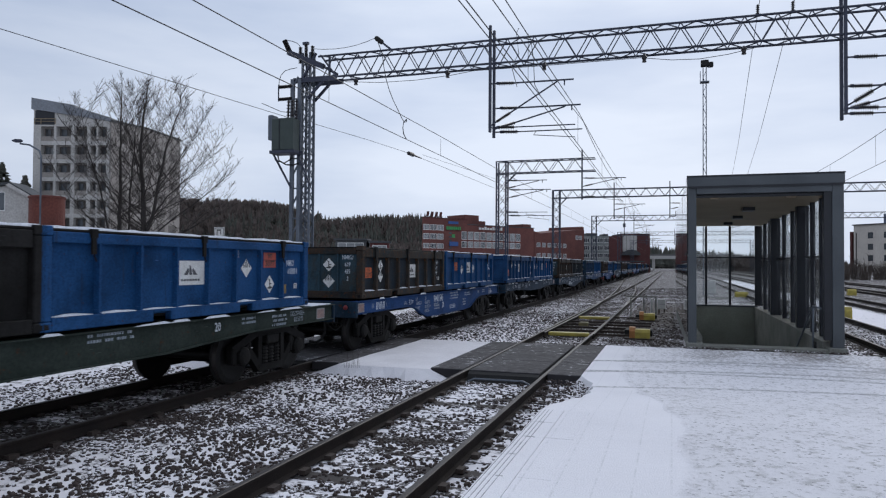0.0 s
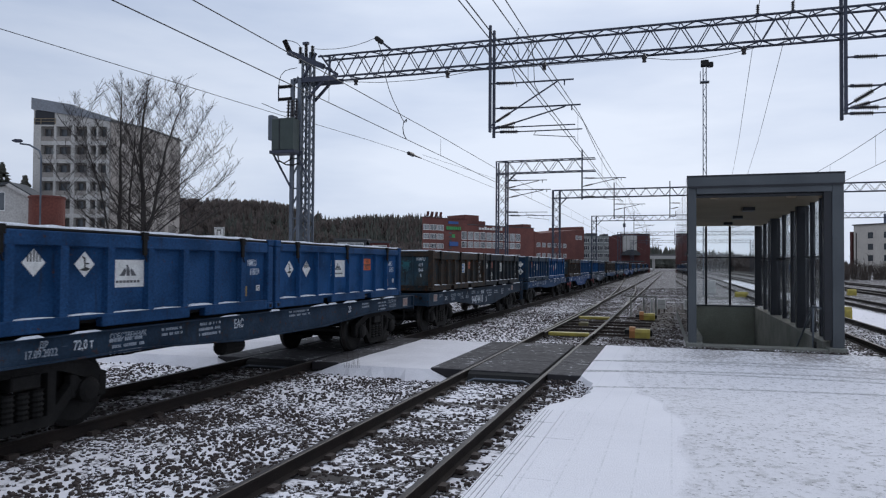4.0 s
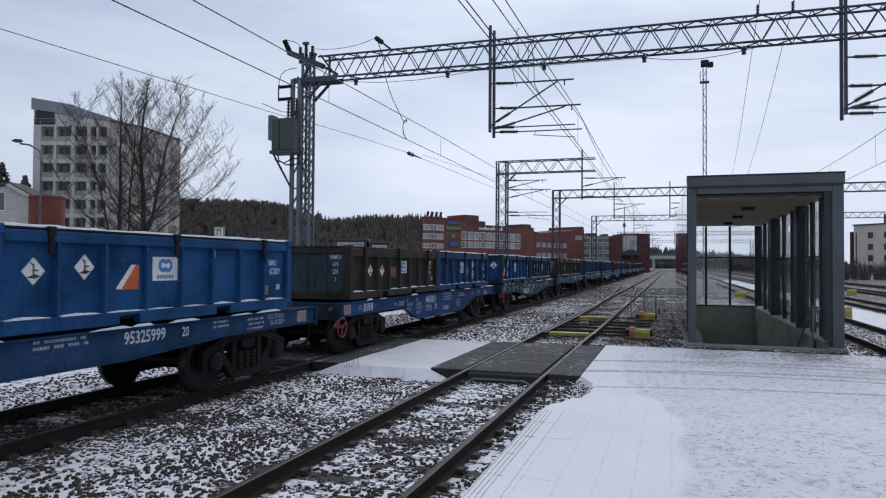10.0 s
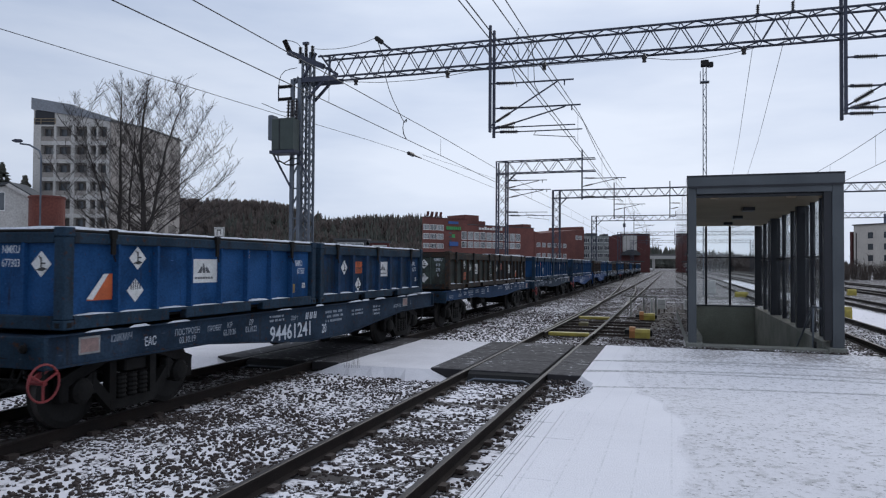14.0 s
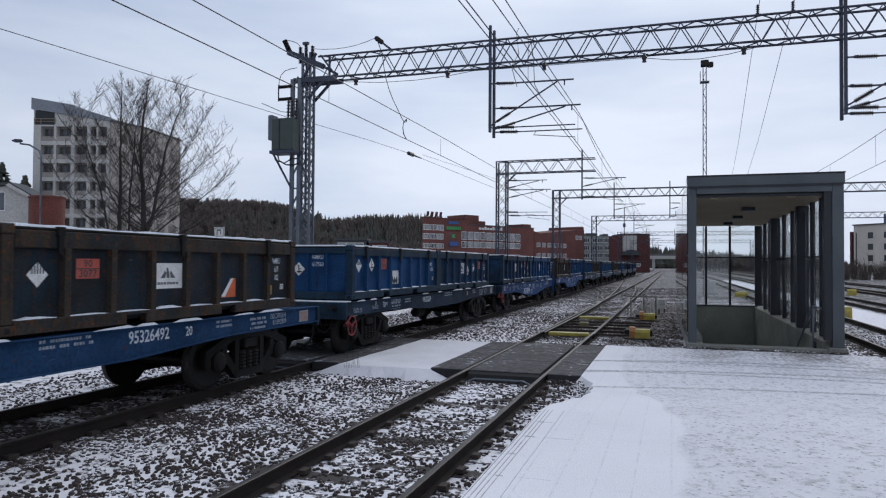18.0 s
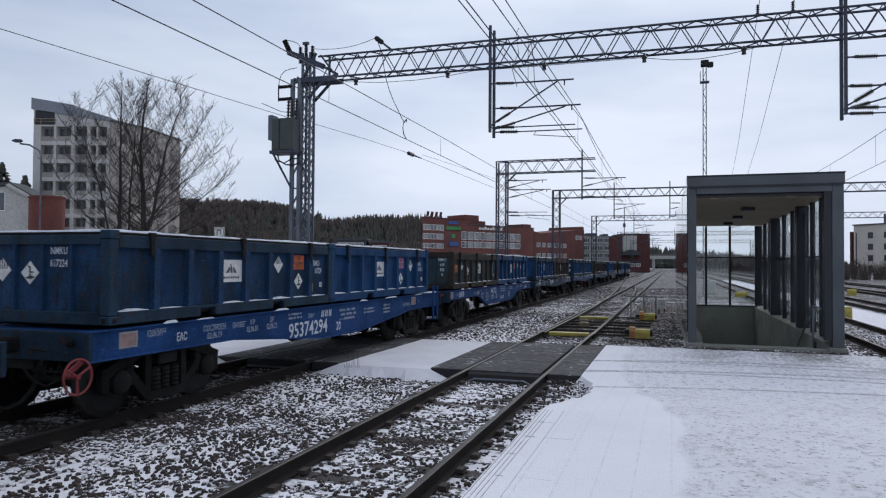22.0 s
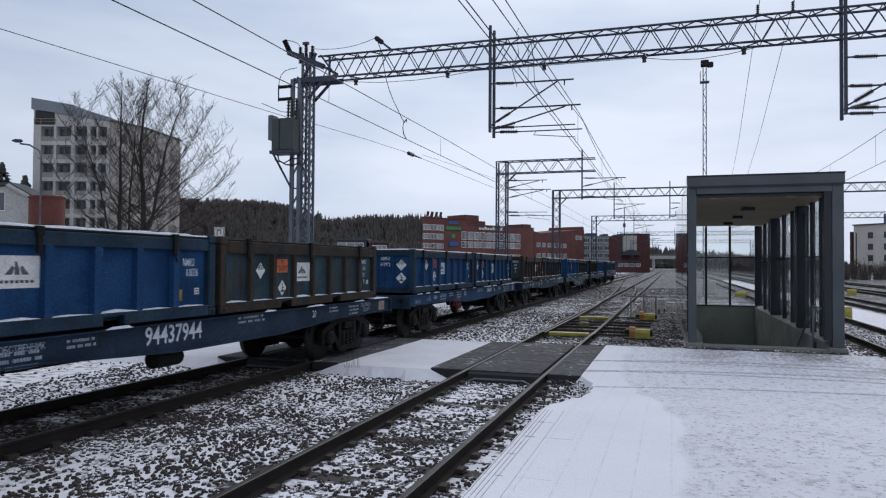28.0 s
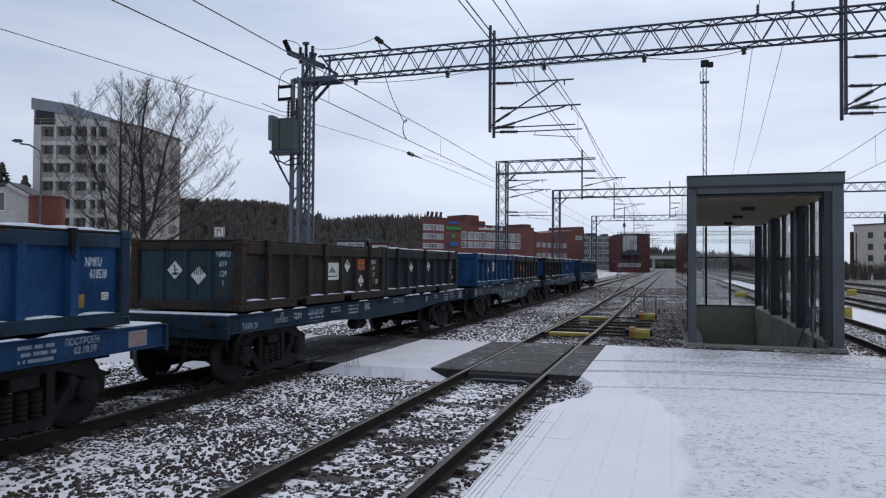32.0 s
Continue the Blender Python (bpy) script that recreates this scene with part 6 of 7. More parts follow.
P = {
    "bright": paint("bright_blue_paint", (0.006, 0.054, 0.158), amount=0.4),
    "blue": paint("blue_paint", (0.006, 0.044, 0.124), amount=0.46),
    "worn": paint("worn_blue_paint", (0.008, 0.038, 0.098), amount=0.6, patch=(0.014, 0.030, 0.052)),
    "teal": paint("dark_teal_paint", (0.024, 0.053, 0.073), amount=0.5, patch=(0.042, 0.050, 0.050)),
    "slate": paint("dark_slate_paint", (0.019, 0.021, 0.024), amount=0.6, patch=(0.015, 0.026, 0.038)),
    "sage": paint("faded_sage_paint", (0.058, 0.073, 0.064), (0.06, 0.035, 0.02), amount=0.5, patch=(0.040, 0.042, 0.036)),
    "brown": paint("rust_brown_paint", (0.035, 0.024, 0.017), (0.10, 0.042, 0.018), amount=0.72, patch=(0.020, 0.028, 0.032)),
    "olive": paint("olive_paint", (0.033, 0.030, 0.021), (0.06, 0.03, 0.016), amount=0.55, patch=(0.020, 0.030, 0.025)),
    "grey": paint("grey_paint", (0.04, 0.042, 0.042), amount=0.5),
    "green": paint("faded_green_paint", (0.024, 0.034, 0.028), amount=0.45),
    "frame": paint("grimy_frame_paint", (0.011, 0.031, 0.055), amount=0.62),
    "black": paint("black_grime", (0.0072, 0.0066, 0.0062), (0.015, 0.0105, 0.008), amount=0.5, dirt=(.012, .0105, .0095)),
    "sill": paint("wagon_blue_paint", (0.007, 0.038, 0.100), amount=0.42),
    "sillb": paint("fresh_wagon_blue_paint", (0.007, 0.044, 0.150), amount=0.32),
    "silld": paint("dull_wagon_blue_paint", (0.010, 0.026, 0.050), amount=0.55),
    "sillg": paint("grey_blue_wagon_paint", (0.036, 0.050, 0.064), amount=0.5),
}
CL, CW, EW = 6.33, 1.165, .995
PAN = (CL - .34) / 8
# shared container meshes
C_SIDE = Geo().box(-.035, 0, .17, CL - .17, .1, 1.1).mesh("side_panel", M_DARK)
C_END = Geo().box(-EW, EW, 0, .035, .1, 1.1).mesh("end_panel", M_DARK)
C_FLOOR = Geo().box(-1.05, 1.05, .1, CL - .1, .06, .12).mesh("floor", M_DARK)
# three makes: slim, middling and broad posts between the panels
MAKES = {"slim": (.035, 1.06), "mid": (.075, 1.02), "broad": (.062, .99)}
C_TOPS, C_RIBS = {}, {}
for make, (hw, zt) in MAKES.items():
    C_TOPS[make] = Geo().box(-.11, 0, .17, CL - .17, zt, 1.2, .012).mesh("top_rail", M_DARK)
    C_RIBS[make] = Geo().prism([(-hw, 0), (hw, 0), (hw - .014, .078), (-hw + .014, .078)], "z", .165, zt + .01).mesh("rib", M_DARK)
C_TOPE = Geo().box(-EW, EW, 0, .11, 1.06, 1.2, .012).mesh("top_rail", M_DARK)
C_BOT = Geo().box(-.12, 0, .17, 1.9, .0, .17, .01).box(-.12, 0, 2.27, 4.0, .0, .17, .01).box(-.12, 0, 4.37, CL - .17, .0, .17, .01).box(-.12, -.002, 1.9, 2.27, .13, .168).box(-.12, -.002, 4.0, 4.37, .13, .168).mesh("bottom_rail", M_DARK)
C_BOTE = Geo().box(-EW, EW, 0, .12, 0, .17, .01).mesh("bottom_rail", M_DARK)
C_POST = Geo().box(-.165, 0, 0, .165, .12, 1.14, .015).mesh("corner_post", M_DARK)
C_CAST = Geo().box(-.17, .006, -.006, .17, 0, .118, .012).mesh("corner_casting", M_DARK)
C_HOLE = Geo().box(.0061, .009, .05, .12, .03, .09).box(-.12, -.05, -.009, -.0061, .03, .09).mesh("casting_hole", M_DARK)
C_RIB = Geo().prism([(-.028, 0), (.028, 0), (.02, .052), (-.02, .052)], "z", .165, 1.07).mesh("rib", M_DARK)
C_LID = Geo().box(-CW + .02, CW - .02, .02, CL - .02, 1.203, 1.235, .008).mesh("lid", M_DARK)
C_LIDS = []
for v in range(3):
    rng = random.Random(40 + v)
    rows = [[(-1.115 + 2.23 * i / 6 + rng.uniform(-.01, .01), .06 + (CL - .12) * j / 30, 1.238 + rng.uniform(.012, .04)) for i in range(7)] for j in range(31)]
    g = Geo()
    for r in rows:
        g.v += r
    g.f = [(j * 7 + i, j * 7 + i + 1, (j + 1) * 7 + i + 1, (j + 1) * 7 + i) for j in range(30) for i in range(6)]
    k = len(g.v)
    rim = list(range(7)) + [j * 7 + 6 for j in range(1, 31)] + [30 * 7 + 5 - i for i in range(6)] + [j * 7 for j in range(29, 0, -1)]
    g.v += [(g.v[i][0], g.v[i][1], 1.234) for i in rim]
    g.f += [(rim[i], rim[(i + 1) % len(rim)], k + (i + 1) % len(rim), k + i) for i in range(len(rim))]
    C_LIDS.append(g.mesh("snow_cover", M_SNOWC, True))
C_LATCH = Geo().box(0, .03, -.035, .035, .93, 1.2).box(-.02, .04, -.05, .05, 1.14, 1.25).tube((.02, 0, .93), (.03, .03, .84), .012, 5).mesh("latch", M_DARK)
C_LEDGE = []
for v in range(4):
    rng = random.Random(60 + v)
    g = Geo()
    for k in range(8):
        if rng.random() < .12:
            continue
        y0 = .17 + PAN * k + .04
        w = (PAN - .08) * rng.uniform(.75, 1.0)
        h = rng.uniform(.01, .036)
        n = 7
        pts = [(y0 + w * i / (n - 1), .171 + h * math.sin(math.pi * min(1, max(0, (i + .25) / (n - .5)))) * rng.uniform(.6, 1.15)) for i in range(n)]
        g.prism([(y0, .1705)] + pts + [(y0 + w, .1705)], "x", -.085, -.006)
    C_LEDGE.append(g.mesh("snow_ledge", M_SNOWC))


def quad(w, h, d=.006):
    return Geo().box(-w / 2, w / 2, -h / 2, h / 2, 0, d)


def diamond(s, d=.006):
    return Geo().prism([(-s, 0), (0, -s), (s, 0), (0, s)], "z", 0, d)


D_DIAM = diamond(.16).mesh("hazard_diamond", M_WHITE)
g = Geo()
for k in range(5):
    x = -.084 + k * .042
    g.box(x - .0095, x + .0095, .012, .15 - abs(x) * .8, .0065, .0085)
D_STRIPES = g.mesh("stripe_symbol", M_BLACK)
D_TREE = Geo().box(-.012, .012, -.07, .09, .0065, .0085).box(-.012, .07, .0, .02, .0065, .0085).prism([(-.1, -.075), (.02, -.09), (.1, -.06), (.02, -.035)], "z", .0065, .0085).prism([(0, .05), (-.05, .1), (-.04, .11), (.01, .07)], "z", .0065, .0085).mesh("environment_symbol", M_BLACK)
D_PLATE = quad(.41, .275).mesh("hazard_plate", M_PLATE)
D_PBAR = Geo().box(-.2, .2, -.006, .006, .0065, .0085).mesh("divider", M_BLACK)
D_SIGN = quad(.63, .35).mesh("company_board", M_WHITE)
def ring(g, x, y, r0, r1, a0, a1, z=.0065):
    """A flat curved stroke."""
    n = 10
    pts = [(x + r1 * math.cos(a0 + (a1 - a0) * k / n), y + r1 * math.sin(a0 + (a1 - a0) * k / n)) for k in range(n + 1)]
    pts += [(x + r0 * math.cos(a1 - (a1 - a0) * k / n), y + r0 * math.sin(a1 - (a1 - a0) * k / n)) for k in range(n + 1)]
    return g.prism(pts, "z", z, z + .002)


M_GPRINT = mat("grey_print", (.10, .10, .11), still=False, bump=0)
g = Geo().prism([(-.15, -.03), (-.06, .07), (-.035, .04), (-.06, -.03)], "z", .0065, .0085).prism([(-.03, -.03), (-.03, .11), (-.005, .11), (.03, .02), (.03, -.03)], "z", .0065, .0085).prism([(.06, -.03), (.035, .04), (.06, .07), (.15, -.03)], "z", .0065, .0085)
for k in range(7):
    g.box(-.21 + k * .062, -.165 + k * .062, -.12, -.088, .0065, .0085)
D_LOGO = g.mesh("logo_shape", M_GPRINT)
D_NSIGN = quad(.56, .36).mesh("company_board", M_WHITE)
g = Geo()
ring(g, -.055, .05, .045, .105, .3, 5.2)
ring(g, .055, .05, .045, .105, 3.4, 8.3)
D_NLOGO = g.mesh("logo_shape", M_LBLUE)
g = Geo()
for k in range(6):
    g.box(-.19 + k * .064, -.145 + k * .064, -.15, -.095, .0065, .0085)
D_NROW = g.mesh("logo_lettering", M_LBLUE)
D_YEL = quad(.13, .17).mesh("data_plate", mat("ochre_data_plate", (.30, .19, .035), (.2, .13, .03), still=False, bump=0))
D_GRID = Geo().box(-.055, .055, -.05, .05, 0, .004).mesh("load_mark", M_WHITE)
D_GRIDL = Geo().box(-.04, .04, .018, .032, .0045, .006).box(-.04, -.027, -.035, .018, .0045, .006).box(-.01, .04, -.012, .0, .0045, .006).box(.0, .04, -.036, -.024, .0045, .006).mesh("grid_lines", M_BLACK)
D_SMALL = quad(.14, .16).mesh("data_plate", M_CREAMP)
rng = random.Random(21)
g = Geo().prism([((.15 + rng.uniform(-.05, .03)) * math.cos(a) * .85, (.16 + rng.uniform(-.06, .05)) * math.sin(a)) for a in [2 * math.pi * k / 26 for k in range(26)]], "z", 0, .003)
for k in range(16):
    a, r, q = rng.uniform(0, 6.28), rng.uniform(.15, .23), rng.uniform(.008, .022)
    g.prism([(r * math.cos(a) * .85 + q * math.cos(b), r * math.sin(a) + q * math.sin(b)) for b in (0, 1.3, 2.5, 3.8, 5.0)], "z", 0, .003)
D_SPLASH = g.mesh("paint_splash", M_TEAL)
D_TORN = Geo().prism([(-.21, -.17), (.21, -.17), (.21, .17), (.1, .17)], "z", 0, .006).mesh("torn_hazard_plate", M_PLATE)
D_TORNB = Geo().prism([(-.22, -.15), (.06, .17), (.14, .17), (-.12, -.16)], "z", .0065, .012).mesh("peeled_corner", M_WHITE)
D_FIG = Geo().prism([(-.2, -.02), (-.15, .03), (-.1, .02), (-.08, -.06), (-.03, -.05), (0, .01), (.05, .0), (.07, -.07), (.12, -.05), (.15, .02), (.21, -.0), (.22, -.16), (.13, -.17), (.1, -.12), (.05, -.16), (-.08, -.17), (-.1, -.11), (-.13, -.16), (-.2, -.17)], "z", .0065, .0085).mesh("dark_stain", M_BLACK)

SIDE_M = pose(0, 0, 0, 90, 0, 90)
END_M = pose(0, 0, 0, 90, 0, 0)


def decal(parent, kind, m):
    """One placard or marking on a container, with its printed sign."""
    if kind == "hand" or kind == "env":
        q = part("hazard_diamond", D_DIAM, None, parent, "white hazard diamond", m)
        part("symbol", D_STRIPES if kind == "hand" else D_TREE, None, q, m=Matrix.Diagonal((.98, .98, 1, 1)) if kind == "env" else None)
    elif kind in ("orange", "pink", "rose"):
        tone = {"orange": (M_PLATE, "orange hazard number plate"), "pink": (M_PINK, "faded red hazard number plate"), "rose": (M_ROSE, "rose-coloured hazard number plate")}[kind]
        q = part("hazard_plate", D_PLATE, tone[0], parent, tone[1], m)
        part("divider", D_PBAR, None, q)
        part("number", text_mesh("90", .145, M_BLACK, 1.1), None, q, m=pose(0, .07, .0075))
        part("number", text_mesh("3077", .145, M_BLACK, 1.1), None, q, m=pose(0, -.07, .0075))
    elif kind == "torn":
        q = part("hazard_plate", D_TORN, None, parent, "torn orange hazard plate", m)
        part("peeled_corner", D_TORNB, None, q)
    elif kind == "sign":
        q = part("company_board", D_SIGN, None, parent, "white board with grey mountain logo", m)
        part("logo", D_LOGO, None, q)
    elif kind == "nsign":
        q = part("company_board", D_NSIGN, None, parent, "white board with blue logo", m)
        part("logo", D_NLOGO, None, q)
        part("logo_strip", D_NROW, None, q)
    elif kind == "fig":
        q = part("company_board", D_SIGN, None, parent, "white board covered by dark stains", m)
        part("stain", D_FIG, None, q)
    elif kind == "yel":
        part("data_plate", D_YEL, None, parent, "yellow data plate", m)
    elif kind == "small":
        part("data_plate", D_SMALL, None, parent, "cream data plate", m)
    elif kind == "splash":
        part("paint_splash", D_SPLASH, None, parent, "teal paint splash", m)


def container(col, frame_col, side, end, code, label, variant, end_col=None):
    """A low open-top container: frame, ribbed walls, lid with snow, placards."""
    t = thing("container", label, "container", group="containers on the train")
    pm, fm = P[col], P[frame_col]
    make = "slim" if col == "bright" else "mid" if col in ("blue", "worn") else "broad"
    zt = MAKES[make][1]
    em = P[end_col] if end_col else pm
    part("floor", C_FLOOR, P["black"], t)
    for s, rz in ((1, 0), (-1, 180)):
        off = pose(CW, 0, 0) if s > 0 else pose(-CW, CL, 0, 0, 0, 180)
        part("side_panel", C_SIDE, pm, t, m=off @ pose(-.092, 0, 0))
        part("top_rail", C_TOPS[make], fm if col != frame_col else pm, t, m=off @ pose(-.012, 0, 0))
        part("bottom_rail", C_BOT, fm, t, m=off @ pose(-.004, 0, 0))
        for k in range(1, 8):
            part("rib", C_RIBS[make], fm if make == "broad" else pm, t, m=off @ pose(-.092, .17 + PAN * k, 0, 0, 0, -90))
        if s > 0:
            for y in (.78, 3.0, 5.35):
                part("latch", C_LATCH, P["black"], t, m=off @ pose(-.008, y, 0))
            tagged(part("snow_ledge", C_LEDGE[variant % 4], None, t, "small heaps of snow on the rail", off), kind="stuff")
    for s in (1, -1):
        off = pose(0, 0, 0) if s > 0 else pose(0, CL, 0, 0, 0, 180)
        part("end_panel", C_END, em, t, m=off @ pose(0, .065, 0))
        part("top_rail", C_TOPE, fm, t, m=off @ pose(0, .012, 0))
        part("bottom_rail", C_BOTE, fm, t, m=off @ pose(0, .004, 0))
        for k in (1, 2, 3):
            part("rib", C_RIB, em, t, m=off @ pose(-EW + EW / 2 * k, .065, 0, 0, 0, 180))
    for x, y, rz in ((CW, 0, 0), (CW, CL, 90), (-CW, CL, 180), (-CW, 0, 270)):
        m = pose(x, y, 0, 0, 0, rz)
        part("corner_post", C_POST, fm, t, m=m)
        c = part("corner_casting", C_CAST, fm, t, m=m)
        part("casting_hole", C_HOLE, P["black"], c)
        part("corner_casting", C_CAST, fm, t, m=m @ pose(0, 0, 1.142))
    part("lid", C_LID, P["black"], t)
    if frame_col != "brown" or variant % 3 == 0:
        tagged(part("snow_cover", C_LIDS[variant % 3], None, t, "thin snow on the lid"), kind="stuff")
    for kind, u, v in side:
        k = 1.06 if kind == "sign" else .92 if make == "broad" else .95 if kind == "nsign" else 1.0
        u = math.floor(u) + .5 if make != "slim" else u
        decal(t, kind, pose(CW - .091, .17 + PAN * u, min(.17 + (zt - .14) * (v if v > .45 else v - .05), zt - .17)) @ SIDE_M @ Matrix.Diagonal((k, k, 1, 1)))
    for kind, u, v in end:
        u = math.floor(u) + .5
        decal(t, kind, pose(-EW + EW / 2 * u, .064, .17 + .88 * (v if v > .45 else v - .03)) @ END_M)
    lm = M_LETTER
    if code:
        if len(code) > 2:
            for i, s in enumerate(code):
                part("lettering", text_mesh(s, .15, lm, .62), None, t, m=pose(CW - .0905, .17 + PAN * 7.5, zt - .12 - .155 * i) @ SIDE_M)
        else:
            part("lettering", text_mesh(code[0], .165, lm, .57), None, t, m=pose(CW - .0905, .17 + PAN * 7.5 - .01, .83) @ SIDE_M)
            part("lettering", text_mesh(code[1], .165, lm, .57), None, t, m=pose(CW - .0905, .17 + PAN * 7.5 + .075, .675) @ SIDE_M)
        u = 3.5 if len(code) > 2 else 2.5 if not any(2 <= e[1] < 3 for e in end) else 1.5
        for i, s in enumerate(code):
            part("lettering", text_mesh(s, .14, lm, .72), None, t, m=pose(-EW + EW / 2 * u, .0635, .98 - .17 * i) @ END_M)
        decal(t, "yel", pose(CW - .091, .17 + PAN * 7.2, .34) @ SIDE_M)
        q = part("load_mark", D_GRID, None, t, "small white stencilled load mark", pose(CW - .091, .17 + PAN * 7.75, .39) @ SIDE_M)
        part("grid_lines", D_GRIDL, None, q)
    decal(t, "small", pose(CW - .091, .17 + PAN * 5.15, .98) @ SIDE_M @ pose(0, 0, 0) @ Matrix.Diagonal((.35, .8, 1, 1)))
    return t


# shared running-gear meshes
g = Geo().lathe([(-1.05, .075), (-.9, .08), (-.895, .40), (-.87, .4785), (-.785, .4785), (-.77, .505), (-.75, .505), (-.745, .41), (-.73, .14), (-.7, .085),
                 (.7, .085), (.73, .14), (.745, .41), (.75, .505), (.77, .505), (.785, .4785), (.87, .4785), (.895, .40), (.9, .08), (1.05, .075)], (0, 0, 0), (1, 0, 0), 28)
W_SET = g.mesh("wheelset", M_WHEEL)
W_SET.materials.append(M_TREAD)
for q in W_SET.polygons:
    c = q.center
    if math.hypot(c.y, c.z) > .46 and abs(c.x) > .78:
        q.material_index = 1
g = Geo().lathe([(0, .17), (.03, .16), (.05, .1)], (.9, 0, 0), (1, 0, 0), 6)
W_MARK = g.mesh("wheel_boss", P["black"])
W_FRAME = (Geo().bar((1.02, -1.22, .60), (1.02, -.5, .86), .13, .15).bar((1.02, -.52, .86), (1.02, .52, .86), .13, .16).bar((1.02, .5, .86), (1.02, 1.22, .60), .13, .15)
           .bar((1.02, -.8, .64), (1.02, -.38, .2), .12, .13).bar((1.02, .8, .64), (1.02, .38, .2), .12, .13).bar((1.02, -.42, .2), (1.02, .42, .2), .13, .13)
           .box(.96, 1.08, -.44, -.32, .2, .85).box(.96, 1.08, .32, .44, .2, .85)
           .box(.95, 1.09, -1.24, -1.1, .36, .66, .02).box(.95, 1.09, 1.1, 1.24, .36, .66, .02).box(.95, 1.09, -.75, -.66, .4, .7, .02).box(.95, 1.09, .66, .75, .4, .7, .02).mesh("side_frame", M_DARK))
W_BOX = Geo().lathe([(0, .13), (.04, .165), (.15, .165), (.19, .12), (.2, .05)], (.97, 0, 0), (1, 0, 0), 12).mesh("axle_box", M_DARK)
prof = []
for k in range(6):
    prof += [(.06 * k, .07), (.06 * k + .03, .09)]
W_SPRING = Geo().lathe(prof, (1.03, 0, .265), (0, 0, 1), 10).mesh("spring", M_DARK)
W_BOLSTER = Geo().box(-1.12, 1.12, -.2, .2, .62, .8, .02).box(-.35, .35, -.25, .25, .7, .9, .02).mesh("bolster", M_DARK)
W_BRAKE = Geo().box(-.85, .85, -.62, -.52, .3, .42).box(-.85, .85, .52, .62, .3, .42).tube((-.6, -.55, .35), (-.6, .55, .35), .03, 5).mesh("brake_beam", M_DARK)
W_COUP = Geo().box(-.11, .11, -1.18, -.6, .93, 1.13, .03).box(-.2, .16, -1.3, -1.02, .9, 1.18, .04).box(.1, .24, -1.32, -1.14, .93, 1.14, .03).mesh("coupler", M_DARK)
W_HOSE = Geo().path([(.4, -.6, .86), (.45, -.72, .68), (.5, -.82, .5), (.5, -.98, .36), (.45, -1.14, .3), (.38, -1.32, .34)], .032, 6).mesh("brake_hose", M_DARK)
W_CABLE = (Geo().path([(.72, -.6, .88), (.74, -.68, .72), (.74, -.76, .62), (.72, -.84, .66), (.7, -.88, .8), (.68, -.86, .9)], .014, 5)
           .path([(.85, -.6, .84), (.86, -.74, .64), (.82, -.92, .56), (.74, -1.06, .66), (.66, -1.12, .82)], .016, 5).path([(.5, -.6, .9), (.52, -.66, .74), (.53, -.76, .66), (.52, -.86, .74)], .013, 5).mesh("control_cable", M_DARK))
W_GRAB = Geo().path([(.95, -.44, .84), (.95, -.5, .72), (.5, -.5, .72), (.5, -.44, .84)], .013, 5).mesh("grab_rail", M_DARK)
W_COCK = Geo().lathe([(0, .03), (.03, .055), (.06, .05), (.075, .02)], (0, 0, 0), (0, -1, 0), 10).mesh("brake_cock", M_DARK)
W_FSNOW = Geo().prism([(-.72, .845), (-.42, .945), (-.44, .965), (-.58, .93), (-.72, .865)], "x", .97, 1.07).prism([(.3, .945), (.44, .945), (.42, .962), (.33, .965)], "x", .97, 1.07).mesh("snow_patch", M_SNOWC)
W_LEVER = Geo().path([(.3, -.7, .98), (.7, -.68, .95), (1.2, -.66, .9), (1.22, -.66, .62)], .016, 5).mesh("uncoupling_lever", M_DARK)
g = Geo()
ring = [(1.31, .215 * math.cos(a), .215 * math.sin(a)) for a in [2 * math.pi * k / 24 for k in range(25)]]
for a, b in zip(ring, ring[1:]):
    g.tube(a, b, .014, 6, caps=False)
for k in range(3):
    a = 2 * math.pi * k / 3 + .5
    g.tube((1.30, 0, 0), (1.31, .215 * math.cos(a), .215 * math.sin(a)), .016, 5)
g.tube((1.1, 0, 0), (1.33, 0, 0), .03, 8)
g.bar((1.12, 0, 0), (1.12, .5, .3), .04, .06)
W_HAND = g.mesh("handbrake_wheel", M_REDP)
W_TANK = Geo().lathe([(0, .08), (.05, .14), (.6, .14), (.65, .08)], (.75, 0, .64), (0, 1, 0), 14).mesh("air_tank", M_DARK)
PROFILES = {
    "belly": [(-.61, .92), (2.35, .92), (2.9, .84), (3.35, .68), (3.8, .55), (4.5, .52), (7.7, .52), (8.4, .55), (8.85, .68), (9.3, .84), (9.85, .92), (12.79, .92)],
    "taper": [(-.61, .83), (2.0, .82), (5.2, .53), (7.0, .53), (10.2, .82), (12.79, .83)],
    "slim": [(-.61, .915), (2.4, .905), (4.6, .78), (7.6, .78), (9.8, .9), (12.79, .91)],
}
SILLS, FLANGES = {}, {}
W_TOPF = Geo().box(1.08, 1.255, -.42, 13.68, 1.2105, 1.224).mesh("top_flange", M_DARK)
for kind, low in PROFILES.items():
    for stretch in (0.0,):
        lo = [(y * 1.0246 + .58, z) for y, z in low]
        lo[0] = (-.42, low[0][1])
        end = 13.68
        g = Geo().prism(lo + [(end, 1.21), (-.42, 1.21)], "x", 1.16, 1.2)
        SILLS[kind, stretch] = g.mesh("side_sill", M_DARK)
        FLANGES[kind] = Geo().prism(lo + [(y, z + .022) for y, z in reversed(lo)], "x", 1.201, 1.25).mesh("bottom_flange", M_DARK)
